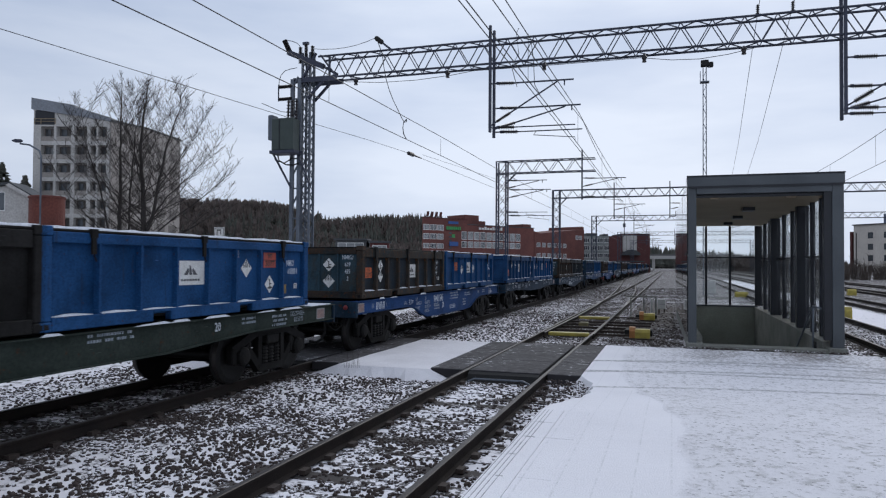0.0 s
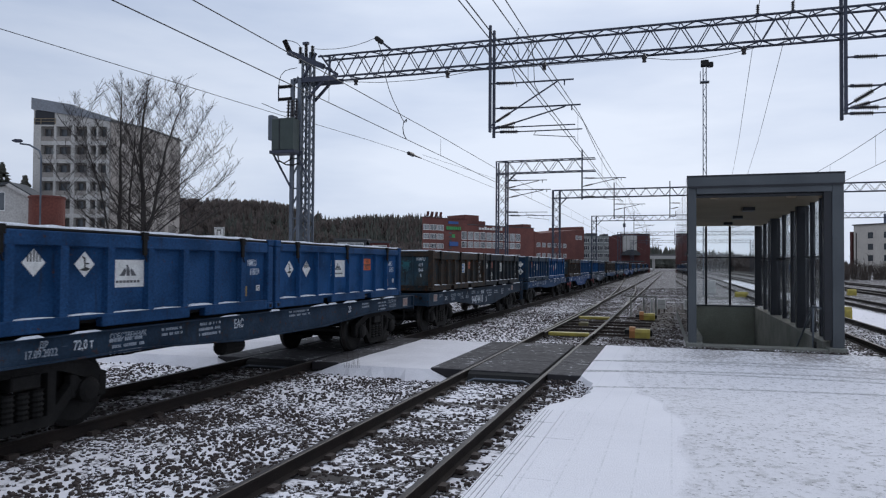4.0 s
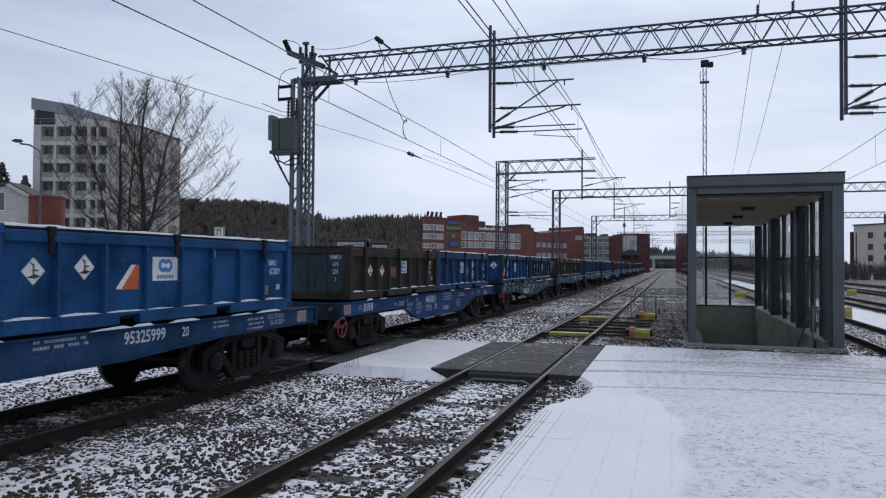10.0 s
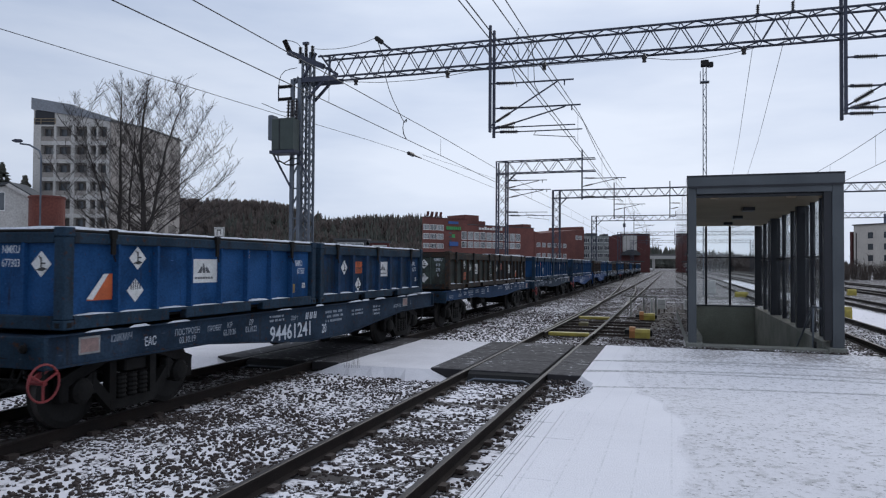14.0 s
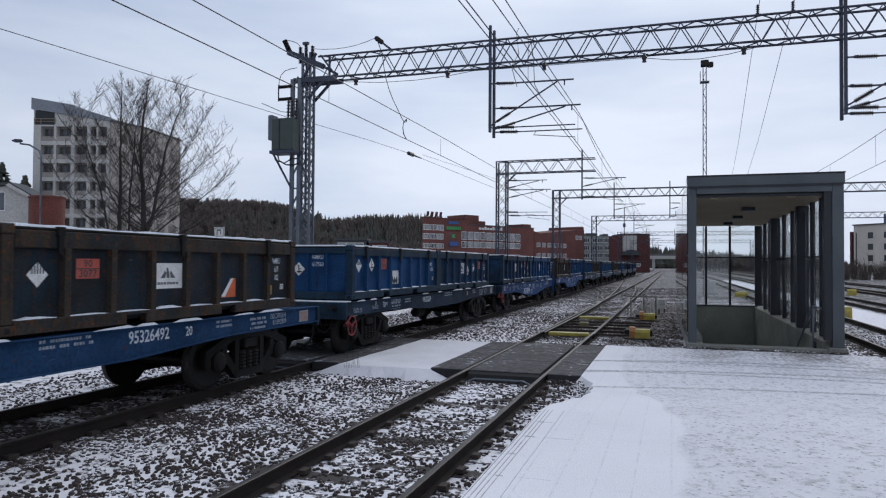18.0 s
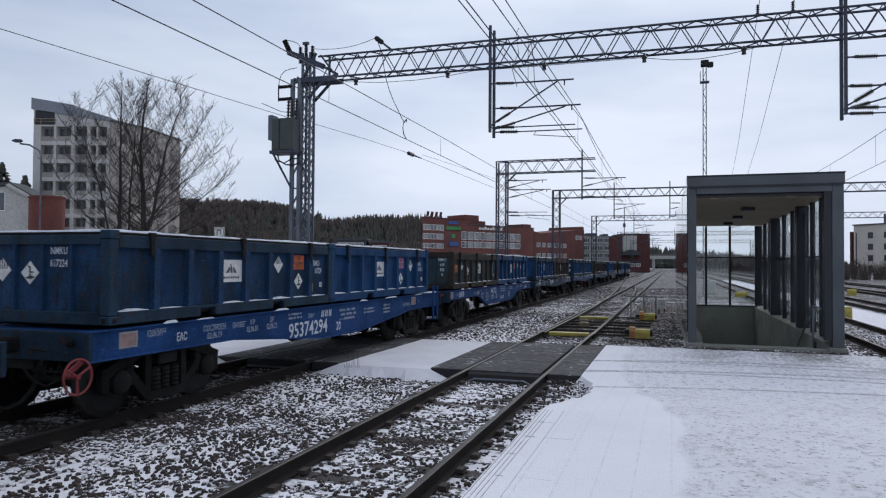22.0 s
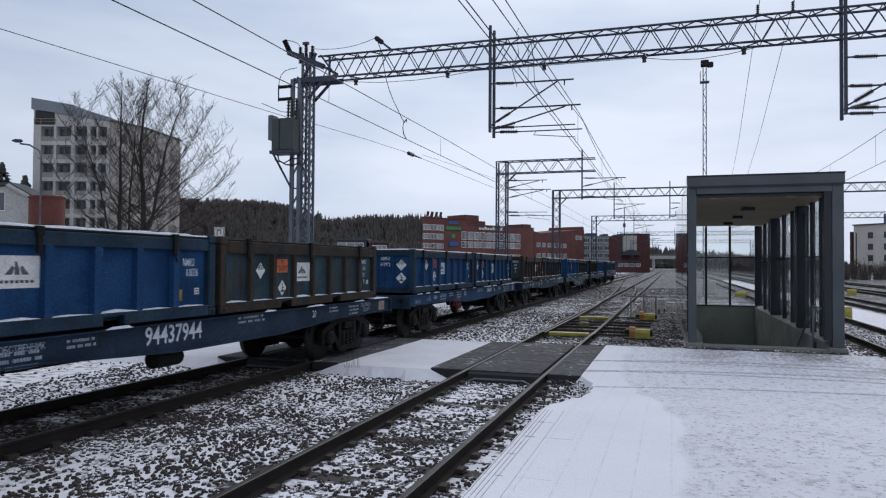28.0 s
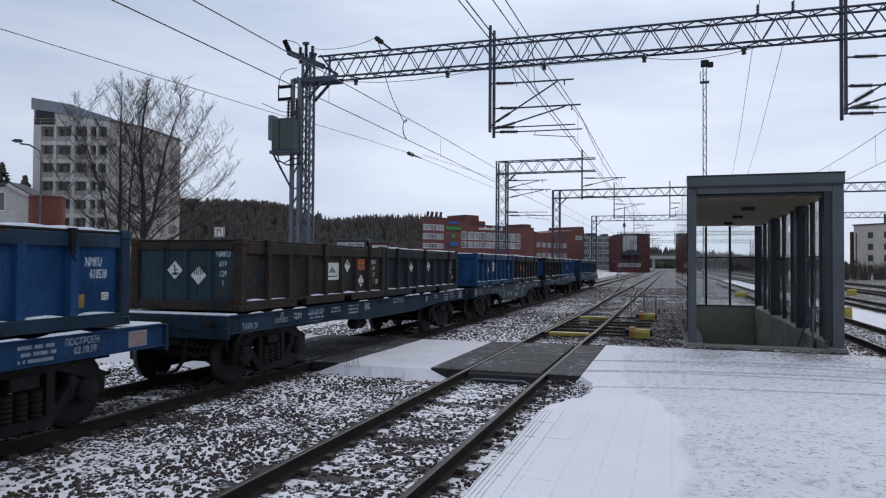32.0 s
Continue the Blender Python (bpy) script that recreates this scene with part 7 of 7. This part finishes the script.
W_PLATE = quad(.34, .22).mesh("notice_plate", mat("dulled_plate_frame", (.36, .36, .35), (.25, .25, .25), still=False, bump=0))
W_PLATE2 = Geo().box(-.145, .145, -.085, .085, .0062, .009).mesh("notice", mat("pinkish_notice", (.34, .22, .2), (.25, .17, .155), still=False, bump=0, scale=12))
M_FAINT = mat("rubbed_lettering", (0.38, 0.42, 0.47), (0.22, 0.26, 0.31), rough=0.7, still=False, bump=0.0, scale=9)
BARS = []
for v in range(4):
    rng = random.Random(90 + v)
    g = Geo()
    for r in range(2 + v % 2):
        x = -.3 + rng.uniform(0, .06)
        while x < .3 - rng.uniform(0, .1):
            w = rng.uniform(.014, .03)
            g.box(x, x + w, .052 - .08 * r, .094 - .08 * r, 0, .002)
            x += w + (rng.uniform(.007, .012) if rng.random() < .84 else .05)
    BARS.append(g.mesh("lettering", M_FAINT))
g = Geo()
for x in (-.3, -.19, -.03, .08, .24, .35):
    g.prism([(x, -.11), (x + .06, -.11), (x + .1, .11), (x + .04, .11)], "z", 0, .002)
W_LOGO = g.mesh("logo_shape", M_LETTER)
W_SNOWS = []
for v in range(2):
    rng = random.Random(70 + v)
    g = Geo()
    for k in range(16):
        if rng.random() < .45:
            continue
        y = .2 + k * .75
        w = rng.uniform(.3, .8)
        g.prism([(y, 1.2245), (y + w, 1.2245), (y + w * .8, 1.2245 + rng.uniform(.015, .04)), (y + w * .25, 1.2245 + rng.uniform(.015, .04))], "x", 1.222, 1.252)
    W_SNOWS.append(g.mesh("snow_ledge", M_SNOWC))
W_DECKS = Geo().box(-1.2, 1.2, 12.68, 13.58, 1.2245, 1.245, .01).mesh("deck_snow", M_SNOWC)


DATES = [("03.10.36", "03.10.22", "03.10.19"), ("18.08.2035", "18.08.2022", "18.08.2010"), ("21.09.2035", "17.09.2022", "01.09.2009"), ("02.06.36", "02.06.22", "02.06.19")]
# lettering of the sills: text, place along the wagon, height, size, squeeze; "=" stands for rows that cannot be read
SCRIPT = {
    "belly": [("ТАРА", 2.85, 1.02, .13, .8), ("21,10 т", 3.3, 1.03, .18, .7), ("К.Р", 3.74, 1.08, .12, .8), ("d1", 3.93, .97, .13, .78), ("ПРОБЕГ", 3.85, .82, .12, .8),
              ("ДР", 4.52, 1.08, .12, .8), ("d2", 4.68, .96, .13, .78), ("ПОСТРОЕН", 4.7, .83, .12, .8), ("d3", 4.66, .71, .13, .78),
              ("number", 5.74, 1.03, .30, .78), ("ПРИПИСАН", 5.54, .85, .12, .78), ("=0", 5.6, .74, 1.0, .9), ("20", 6.2, .8, .26, .75), ("13-1258-01", 7.24, .7, .19, .8),
              ("=1", 7.44, 1.07, 1.1, 1.5), ("=2", 9.08, 1.03, .9, 1.6), ("=3", 8.65, .8, 1.1, .7), ("72,0 т", 10.53, 1.06, .15, .8), ("=0", 11.3, 1.06, .9, .8), ("ЕАС", .62, 1.06, .15, .5), ("L", 1.5, 1.06, .15, .7), ("АВТОРЕЖИМ", 12.35, 1.1, .1, .7), ("120КМ/Ч", 12.35, .99, .17, .75)],
    "taper": [("ЕАС", 1.4, .99, .17, .7), ("ПОСТРОЕН", 2.2, 1.06, .13, .8), ("d3", 2.2, .94, .14, .8), ("ПРОБЕГ", 2.87, 1.05, .12, .8), ("К.Р", 3.27, 1.07, .12, .8), ("d1", 3.27, .95, .14, .72),
              ("ДР", 3.9, 1.07, .12, .8), ("d2", 3.9, .95, .14, .72), ("=0", 4.75, 1.05, .9, 1.0), ("73,0 т", 5.38, 1.04, .13, .8), ("=4", 6.0, 1.05, .62, 1), ("number", 5.3, .78, .40, 1.0), ("20", 6.62, .73, .26, .8),
              ("=1", 7.1, .98, 1.2, 1.2), ("=2", 8.3, .95, 1.0, 1.2), ("=3", 9.4, .97, 1.1, .8), ("АВТОРЕЖИМ", 10.8, .98, .12, .7), ("L", 11.8, 1.02, .13, .7), ("120КМ/Ч", .85, 1.1, .14, .7)],
    "slim": [("ТАРА 20", .3, 1.0, .15, .8), ("ДР", 1.36, 1.13, .11, .8), ("d2", 1.33, 1.03, .13, .8), ("72,0 т", 1.95, 1.07, .17, .75), ("СОБСТВЕННИК", 2.72, 1.12, .11, .8), ("=1", 2.7, 1.0, 1.0, 1.1), ("=0", 3.6, 1.07, .9, .9),
             ("=3", 4.5, 1.07, 1.0, 1.1), ("ЕАС", 5.27, 1.07, .2, .7), ("=0", 7.34, 1.1, .9, 1.6), ("number", 8.75, 1.07, .24, .85), ("20", 9.6, 1.06, .2, .8), ("=2", 10.5, 1.08, .9, .9), ("=1", 11.5, 1.05, 1.0, .9),
             ("ПОСТРОЕН", 12.15, 1.12, .12, .8), ("d3", 12.2, 1.01, .13, .8)],
}


def wagon(sill, kind, number, label, hand=False, snow_deck=False, stretch=0.0, v=0, logo=False, place=0.0, big=.37, step=False):
    """A container flat wagon: frame, two bogies with wheelsets, couplers, lettering."""
    t = thing("flat_wagon", label, "railway wagon", group="flat wagons of the train")
    sm = P[sill]
    end = 13.68
    mid = (end - .61) / 2
    for m in (pose(0, 0, 0), pose(0, end - .42, 0, 0, 0, 180)):
        s = part("side_sill", SILLS[kind, stretch], sm, t, m=m)
        part("bottom_flange", FLANGES[kind], sm, s)
        part("top_flange", W_TOPF, sm, s)
    part("centre_sill", Geo().box(-.26, .26, -.34, end - .08, .7, 1.18), P["black"], t)
    for y in (-.425, end - .07):
        part("end_beam", Geo().box(-1.25, 1.25, y, y + .07, .84, 1.215, .008), P["frame"], t)
    for k in range(7):
        y = .9 + k * (end - 2.4) / 6
        part("cross_bearer", Geo().box(-1.15, 1.15, y - .09, y + .09, .85, 1.17), P["black"], t)
    part("end_deck", Geo().box(-1.08, 1.08, 12.3, end - .08, 1.17, 1.2), sm, t)
    part("end_deck", Geo().box(-1.08, 1.08, -.35, .4, 1.17, 1.2), sm, t)
    part("grab_rail", W_GRAB, P["black"], t)
    part("brake_cock", W_COCK, M_REDP if kind == "belly" else P["black"], t, m=pose(.98, -.425, 1.08))
    for y0 in (1.22, 11.42):
        b = part("bogie", W_BOLSTER, P["black"], t, "dark cast three-piece bogie", pose(0, y0, 0))
        for r in (0, 180):
            part("side_frame", W_FRAME, P["black"], b, m=pose(0, 0, 0, 0, 0, r))
            for y in (-.925, .925):
                part("axle_box", W_BOX, P["black"], b, m=pose(0, y if r == 0 else -y, .4785) if r == 0 else pose(0, y, .4785, 0, 0, 180))
            for y in (-.2, 0, .2):
                part("spring", W_SPRING, P["black"], b, m=pose(0, 0, 0, 0, 0, r) @ pose(0, y, 0))
        part("brake_beam", W_BRAKE, P["black"], b)
        tagged(part("snow_patch", W_FSNOW, None, b), kind="stuff")
        for y in (-.925, .925):
            w = part("wheelset", W_SET, None, t, m=pose(0, y0 + y, .4785))
            part("wheel_boss", W_MARK, None, w)
            WHEELS.append((w, y0 + y))
    for m in (pose(0, .27, 0), pose(0, end - .7, 0, 0, 0, 180)):
        part("coupler", W_COUP, P["black"], t, m=m)
        part("control_cable", W_CABLE, P["black"], t, m=m)
        part("brake_hose", W_HOSE, P["black"], t, m=m)
        part("uncoupling_lever", W_LEVER, P["black"], t, m=m)
    part("air_tank", W_TANK, P["black"], t, m=pose(0, mid - 1.2, 0))
    if hand:
        part("handbrake_wheel", W_HAND, P["black"] if hand == "dark" else M_REDP, t, m=pose(.03, 3.95 if hand == "low" else HANDY.get(number, -.5), .72 if hand == "low" else .71))
    if snow_deck:
        part("deck_snow", Geo().box(-1.2, 1.22, -.41, -.1, 1.2245, 1.25, .01), M_SNOWC, t, "snow along the front edge of the deck")
    if snow_deck or v % 3 != 2:
        part("deck_snow", W_DECKS, None, t, "thin snow on the open deck end")
    if step:
        for y in (12.82, 13.2):
            part("step_post", Geo().box(1.262, 1.31, y, y + .07, .45, 1.45), sm, t)
        part("step_tread", Geo().box(1.15, 1.31, 12.82, 13.27, .43, .45), sm, t)
    tagged(part("snow_ledge", W_SNOWS[v % 2], None, t), kind="stuff")
    face = 1.2012
    d1, d2, d3 = DATES[v % 4]
    for txt, y, z, size, sq in SCRIPT[kind]:
        if place and txt != "number" and abs(y - place) < 1.1:
            continue
        if txt == "number":
            txt = number
            if place:
                y, z, size = place, 1.05, big
        elif txt[:1] == "=":
            if txt == "=4":
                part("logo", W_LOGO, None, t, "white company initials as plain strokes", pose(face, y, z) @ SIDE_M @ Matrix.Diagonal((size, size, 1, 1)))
            else:
                tagged(part("lettering", BARS[int(txt[1])], None, t, m=pose(face, y, z) @ SIDE_M @ Matrix.Diagonal((size * sq, size, 1, 1))), kind="stuff")
            continue
        txt = {"d1": d1, "d2": d2, "d3": d3}.get(txt, txt)
        if txt:
            part("lettering", text_mesh(txt, size, M_LETTER if size > .15 else M_FAINT, sq), None, t, m=pose(face, y, z) @ SIDE_M)
    for y in {"belly": (-.08,), "taper": (.3, 11.35), "slim": (13.1,)}[kind]:
        q = part("notice_plate", W_PLATE, None, t, "white-framed notice plate", pose(face, y, 1.06) @ SIDE_M)
        part("notice", W_PLATE2, None, q)
    if logo:
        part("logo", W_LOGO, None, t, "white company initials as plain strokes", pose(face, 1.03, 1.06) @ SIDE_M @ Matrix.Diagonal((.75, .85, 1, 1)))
    return t


HANDY = {"94352259": -.3, "95374294": -.68, "94461241": -.5, "94476850": -.62, "": -.1}
WHEELS = []
BLUE_L = "blue steel open-top container with white hazard diamonds and snow"
WORN_L = "weathered blue open-top container with grimy grey frame"
DARK_L = "dark slate open-top container with hazard placards and grime"
RUST_L = "rust-brown open-top container with faded paint and placards"
TEAL_L = "brown-framed open-top container with faded teal panels and placards"
OLIV_L = "olive-grey open-top container with white hazard diamonds"
# per wagon: sill colour, kind, number, label, options, two containers
TRAIN = [
    ("green", "slim", "", "faded green flat wagon with grimy bogies", dict(v=0),
     ("black", "black", [], [], None, DARK_L, None),
     ("bright", "bright", [("sign", 3.5, .55), ("hand", 5.5, .62), ("pink", 6.5, .78), ("env", 6.5, .35)], [], ("NMKU", "618308 4"), BLUE_L, None)),
    ("sillb", "belly", "94481546", "blue fish-bellied flat wagon with white lettering", dict(v=1, logo=True),
     ("slate", "brown", [("orange", .55, .52), ("env", 1.55, .72), ("hand", 1.4, .45), ("sign", 4.5, .55)], [("env", 2.6, .72), ("hand", 2.6, .3)], ("NMKU", "619", "435", "2"), DARK_L, "teal"),
     ("bright", "bright", [("orange", 1.5, .64), ("hand", 2.5, .52), ("sign", 3.5, .6), ("env", 4.5, .55)], [], ("NMKU", "617944 8"), BLUE_L, None)),
    ("silld", "slim", "", "dull blue flat wagon with dark bogies", dict(v=2),
     ("blue", "blue", [("pink", .6, .38), ("hand", 1.55, .74), ("env", 2.55, .72), ("sign", 3.55, .58)], [("hand", .6, .72), ("env", 1.5, .7)], ("NMKU", "618019"), BLUE_L, None),
     ("bright", "blue", [("env", .6, .6), ("hand", 1.5, .6), ("sign", 3.4, .6), ("orange", 5.5, .7)], [], ("NMKU", "618810"), BLUE_L, None)),
    ("silld", "taper", "94474418", "blue flat wagon with tapered sills and white number", dict(v=3, step=True),
     ("brown", "brown", [("nsign", 4.5, .62), ("orange", 5.5, .75)], [("splash", 1.5, .7), ("splash", 2.5, .7)], ("NMKU", "619", "844", "8"), RUST_L, "teal"),
     ("slate", "slate", [("hand", .6, .75), ("pink", 1.6, .85), ("env", 1.6, .3), ("sign", 3.5, .65)], [], ("NMKU", "619", "005", "2"), DARK_L, None)),
    ("sill", "slim", "95325999", "blue flat wagon with long straight sills", dict(v=2),
     ("worn", "frame", [("pink", 1.5, .74), ("hand", 2.5, .8), ("env", 2.5, .4), ("nsign", 3.5, .62)], [("hand", 3.4, .78), ("env", 3.4, .38)], ("NMKU", "617754"), WORN_L, None),
     ("bright", "bright", [("env", .6, .6), ("env", 1.6, .65), ("torn", 2.6, .5), ("nsign", 3.6, .62)], [], ("NMKU", "617300 9"), BLUE_L, None)),
    ("sillb", "belly", "94476850", "blue fish-bellied flat wagon with red handbrake wheel", dict(v=1, hand="red", logo=True),
     ("olive", "brown", [("env", 1.6, .58), ("hand", 2.6, .58), ("pink", 3.6, .52), ("nsign", 4.6, .68)], [("env", .5, .74), ("hand", .5, .3)], ("NMKU", "619", "225", "1"), OLIV_L, "teal"),
     ("blue", "blue", [("sign", 3.5, .62), ("pink", 4.5, .46), ("hand", 5.5, .78), ("env", 5.5, .38)], [], ("NMKU", "618105"), BLUE_L, None)),
    ("silld", "taper", "94461241", "grey-blue flat wagon with red handbrake wheel and white number", dict(v=0, hand="red"),
     ("bright", "frame", [("torn", .65, .42), ("env", 1.55, .8), ("hand", 1.5, .35), ("sign", 3.5, .58)], [("env", 3.4, .72)], ("NMKU", "677303"), BLUE_L, None),
     ("worn", "frame", [("env", 1.5, .65), ("orange", 2.4, .65), ("env", 2.4, .25), ("sign", 4.3, .6)], [], ("NMKU", "617130"), WORN_L, None)),
    ("sill", "slim", "95326492", "blue flat wagon with white stencilled lettering", dict(v=2),
     ("sage", "brown", [("env", 2.5, .78), ("orange", 2.5, .34), ("hand", 3.5, .65), ("sign", 4.5, .58)], [("orange", 1.2, .82), ("env", 2.2, .76), ("hand", 2.2, .26)], ("NMKU", "619", "275", "5"), OLIV_L, None),
     ("slate", "brown", [("hand", .6, .6), ("pink", 1.6, .68), ("sign", 3.6, .55), ("torn", 5.6, .34)], [], ("NMKU", "619", "102"), OLIV_L, None)),
    ("silld", "slim", "94352259", "dull blue flat wagon with snowy deck end and handbrake wheel", dict(v=0, hand="red", snow_deck=True, place=5.2, big=.22),
     ("blue", "frame", [("hand", .5, .7), ("env", 1.6, .72), ("pink", 2.5, .75), ("fig", 3.5, .4)], [("hand", .5, .6), ("env", 1.5, .6)], ("NMKU", "617560"), BLUE_L, None),
     ("worn", "frame", [("sign", 3.5, .6), ("env", 4.4, .5), ("hand", 5.4, .62), ("orange", 6.3, .72)], [], ("NMKU", "617995 9"), WORN_L, None)),
    ("sillb", "taper", "95374294", "bright blue flat wagon with large white number", dict(v=3, hand="red", step=True),
     ("worn", "frame", [("sign", 3.5, .6), ("hand", 5.8, .72), ("orange", 6.6, .8), ("env", 6.6, .4)], [("hand", .5, .62), ("env", 1.5, .58)], ("NMKU", "617224"), WORN_L, None),
     ("blue", "blue", [("sign", 3.6, .6), ("rose", 5.6, .78), ("env", 5.6, .35), ("hand", 6.5, .7)], [], ("NMKU", "617616 3"), BLUE_L, None)),
    ("sillb", "belly", "94477122", "blue fish-bellied flat wagon with white number and initials", dict(v=1, logo=True),
     ("teal", "brown", [("orange", .5, .6), ("hand", 1.5, .7), ("env", 2.5, .5), ("sign", 4.5, .6)], [("hand", .5, .74), ("env", 1.5, .3)], ("NMKU", "618", "820", "8"), DARK_L, "teal"),
     ("blue", "blue", [("sign", 3.5, .55), ("orange", 4.5, .7), ("env", 5.5, .7), ("hand", 6.5, .66)], [], ("NMKU", "617235"), BLUE_L, None)),
    ("silld", "slim", "94437944", "dull blue flat wagon with white number and dark handbrake wheel", dict(v=3, hand="dark", logo=True, place=5.33),
     ("blue", "frame", [("hand", 1.5, .8), ("orange", 2.55, .82), ("env", 2.55, .35), ("sign", 3.6, .62)], [("env", 1.5, .6)], ("NMKU", "618336"), BLUE_L, None),
     ("teal", "brown", [("hand", 1.5, .62), ("orange", 2.5, .72), ("env", 2.5, .28), ("sign", 3.5, .58)], [], ("NMKU", "610", "013", "8"), TEAL_L, None)),
    ("sill", "slim", "95404497", "blue flat wagon with long straight sills and red handbrake wheel", dict(v=0, hand="low"),
     ("blue", "frame", [("hand", 1.6, .72), ("pink", 2.6, .78), ("env", 2.6, .38), ("sign", 3.6, .6)], [("hand", 3.2, .72), ("env", 3.2, .32)], ("NMKU", "617972"), BLUE_L, None),
     ("blue", "frame", [("hand", .8, .7), ("pink", 1.8, .75), ("env", 1.8, .38), ("sign", 3.5, .58)], [], ("NMKU", "618538"), BLUE_L, None)),
    ("silld", "slim", "", "dark grimy flat wagon with snowy deck end", dict(v=2, hand="dark", snow_deck=True),
     ("brown", "brown", [("sign", 4.4, .58), ("hand", 5.3, .72), ("orange", 6.2, .76), ("env", 6.3, .35)], [("env", 1.5, .6), ("hand", 2.5, .5)], ("NMKU", "619", "129", "1"), RUST_L, "teal"),
     ("slate", "slate", [("hand", 2.4, .68), ("env", 4.0, .7)], [], ("NMKU", "619", "553"), DARK_L, None)),
    ("sillg", "belly", "", "grey-blue fish-bellied flat wagon near the tail", dict(v=1),
     ("blue", "blue", [("hand", 2.4, .5), ("sign", 3.2, .65)], [], ("NMKU", "618114"), BLUE_L, None),
     ("brown", "slate", [("orange", 2.0, .6), ("env", 3.0, .5)], [], None, RUST_L, None)),
    ("silld", "slim", "", "long dull blue flat wagon near the tail", dict(v=2),
     ("slate", "black", [("env", 1.5, .6), ("hand", 2.5, .6)], [("hand", 2.0, .6)], None, DARK_L, "blue"),
     ("blue", "blue", [("sign", 3.2, .6)], [], None, BLUE_L, None)),
    ("silld", "slim", "", "dull blue flat wagon, the last of the train", dict(v=0),
     ("worn", "frame", [("env", 2.5, .6)], [], None, WORN_L, None),
     ("teal", "frame", [("env", 2.5, .6)], [], None, WORN_L, None)),
]
ROLLING = []
# how far each wagon's two containers stand from their usual place
NUDGE = [(-.05, -.2), (-.06, .08), (-.03, 0), (0, .03), (-.13, -.05), (.04, 0), (-.13, 0), (.03, 0), (-.06, -.1), (-.07, -.16), (.04, 0), (-.07, 0), (-.03, .2), (0, 0), (0, 0), (0, 0), (0, 0)]
for k, (sill, kind, number, label, opt, c1, c2) in enumerate(TRAIN):
    base = PITCH_W * k + SHIFT[k]
    ROLLING.append((wagon(sill, kind, number, label, **opt), base, 0.0))
    for j, (c, nudge) in enumerate(((c1, NUDGE[k][0]), (c2, NUDGE[k][1]))):
        ct = container(c[0], c[1], c[2], c[3], c[4], c[5], k * 2 + j, c[6])
        ROLLING.append((ct, base + nudge + j * 6.4, 1.272))


def motions():
    """The train rolls past, with its containers; its wheels turn on the rails."""
    for ob, base, z in ROLLING:
        walk(ob, [(float(t), pose(X_TRAIN + (.054 if z else 0), base - travel(t), z)) for t in range(33)])
    for w, y in WHEELS:
        walk(w, [(t / 10, pose(0, y, .4785, math.degrees(travel(t / 10) / .4785))) for t in range(321)])


motions()
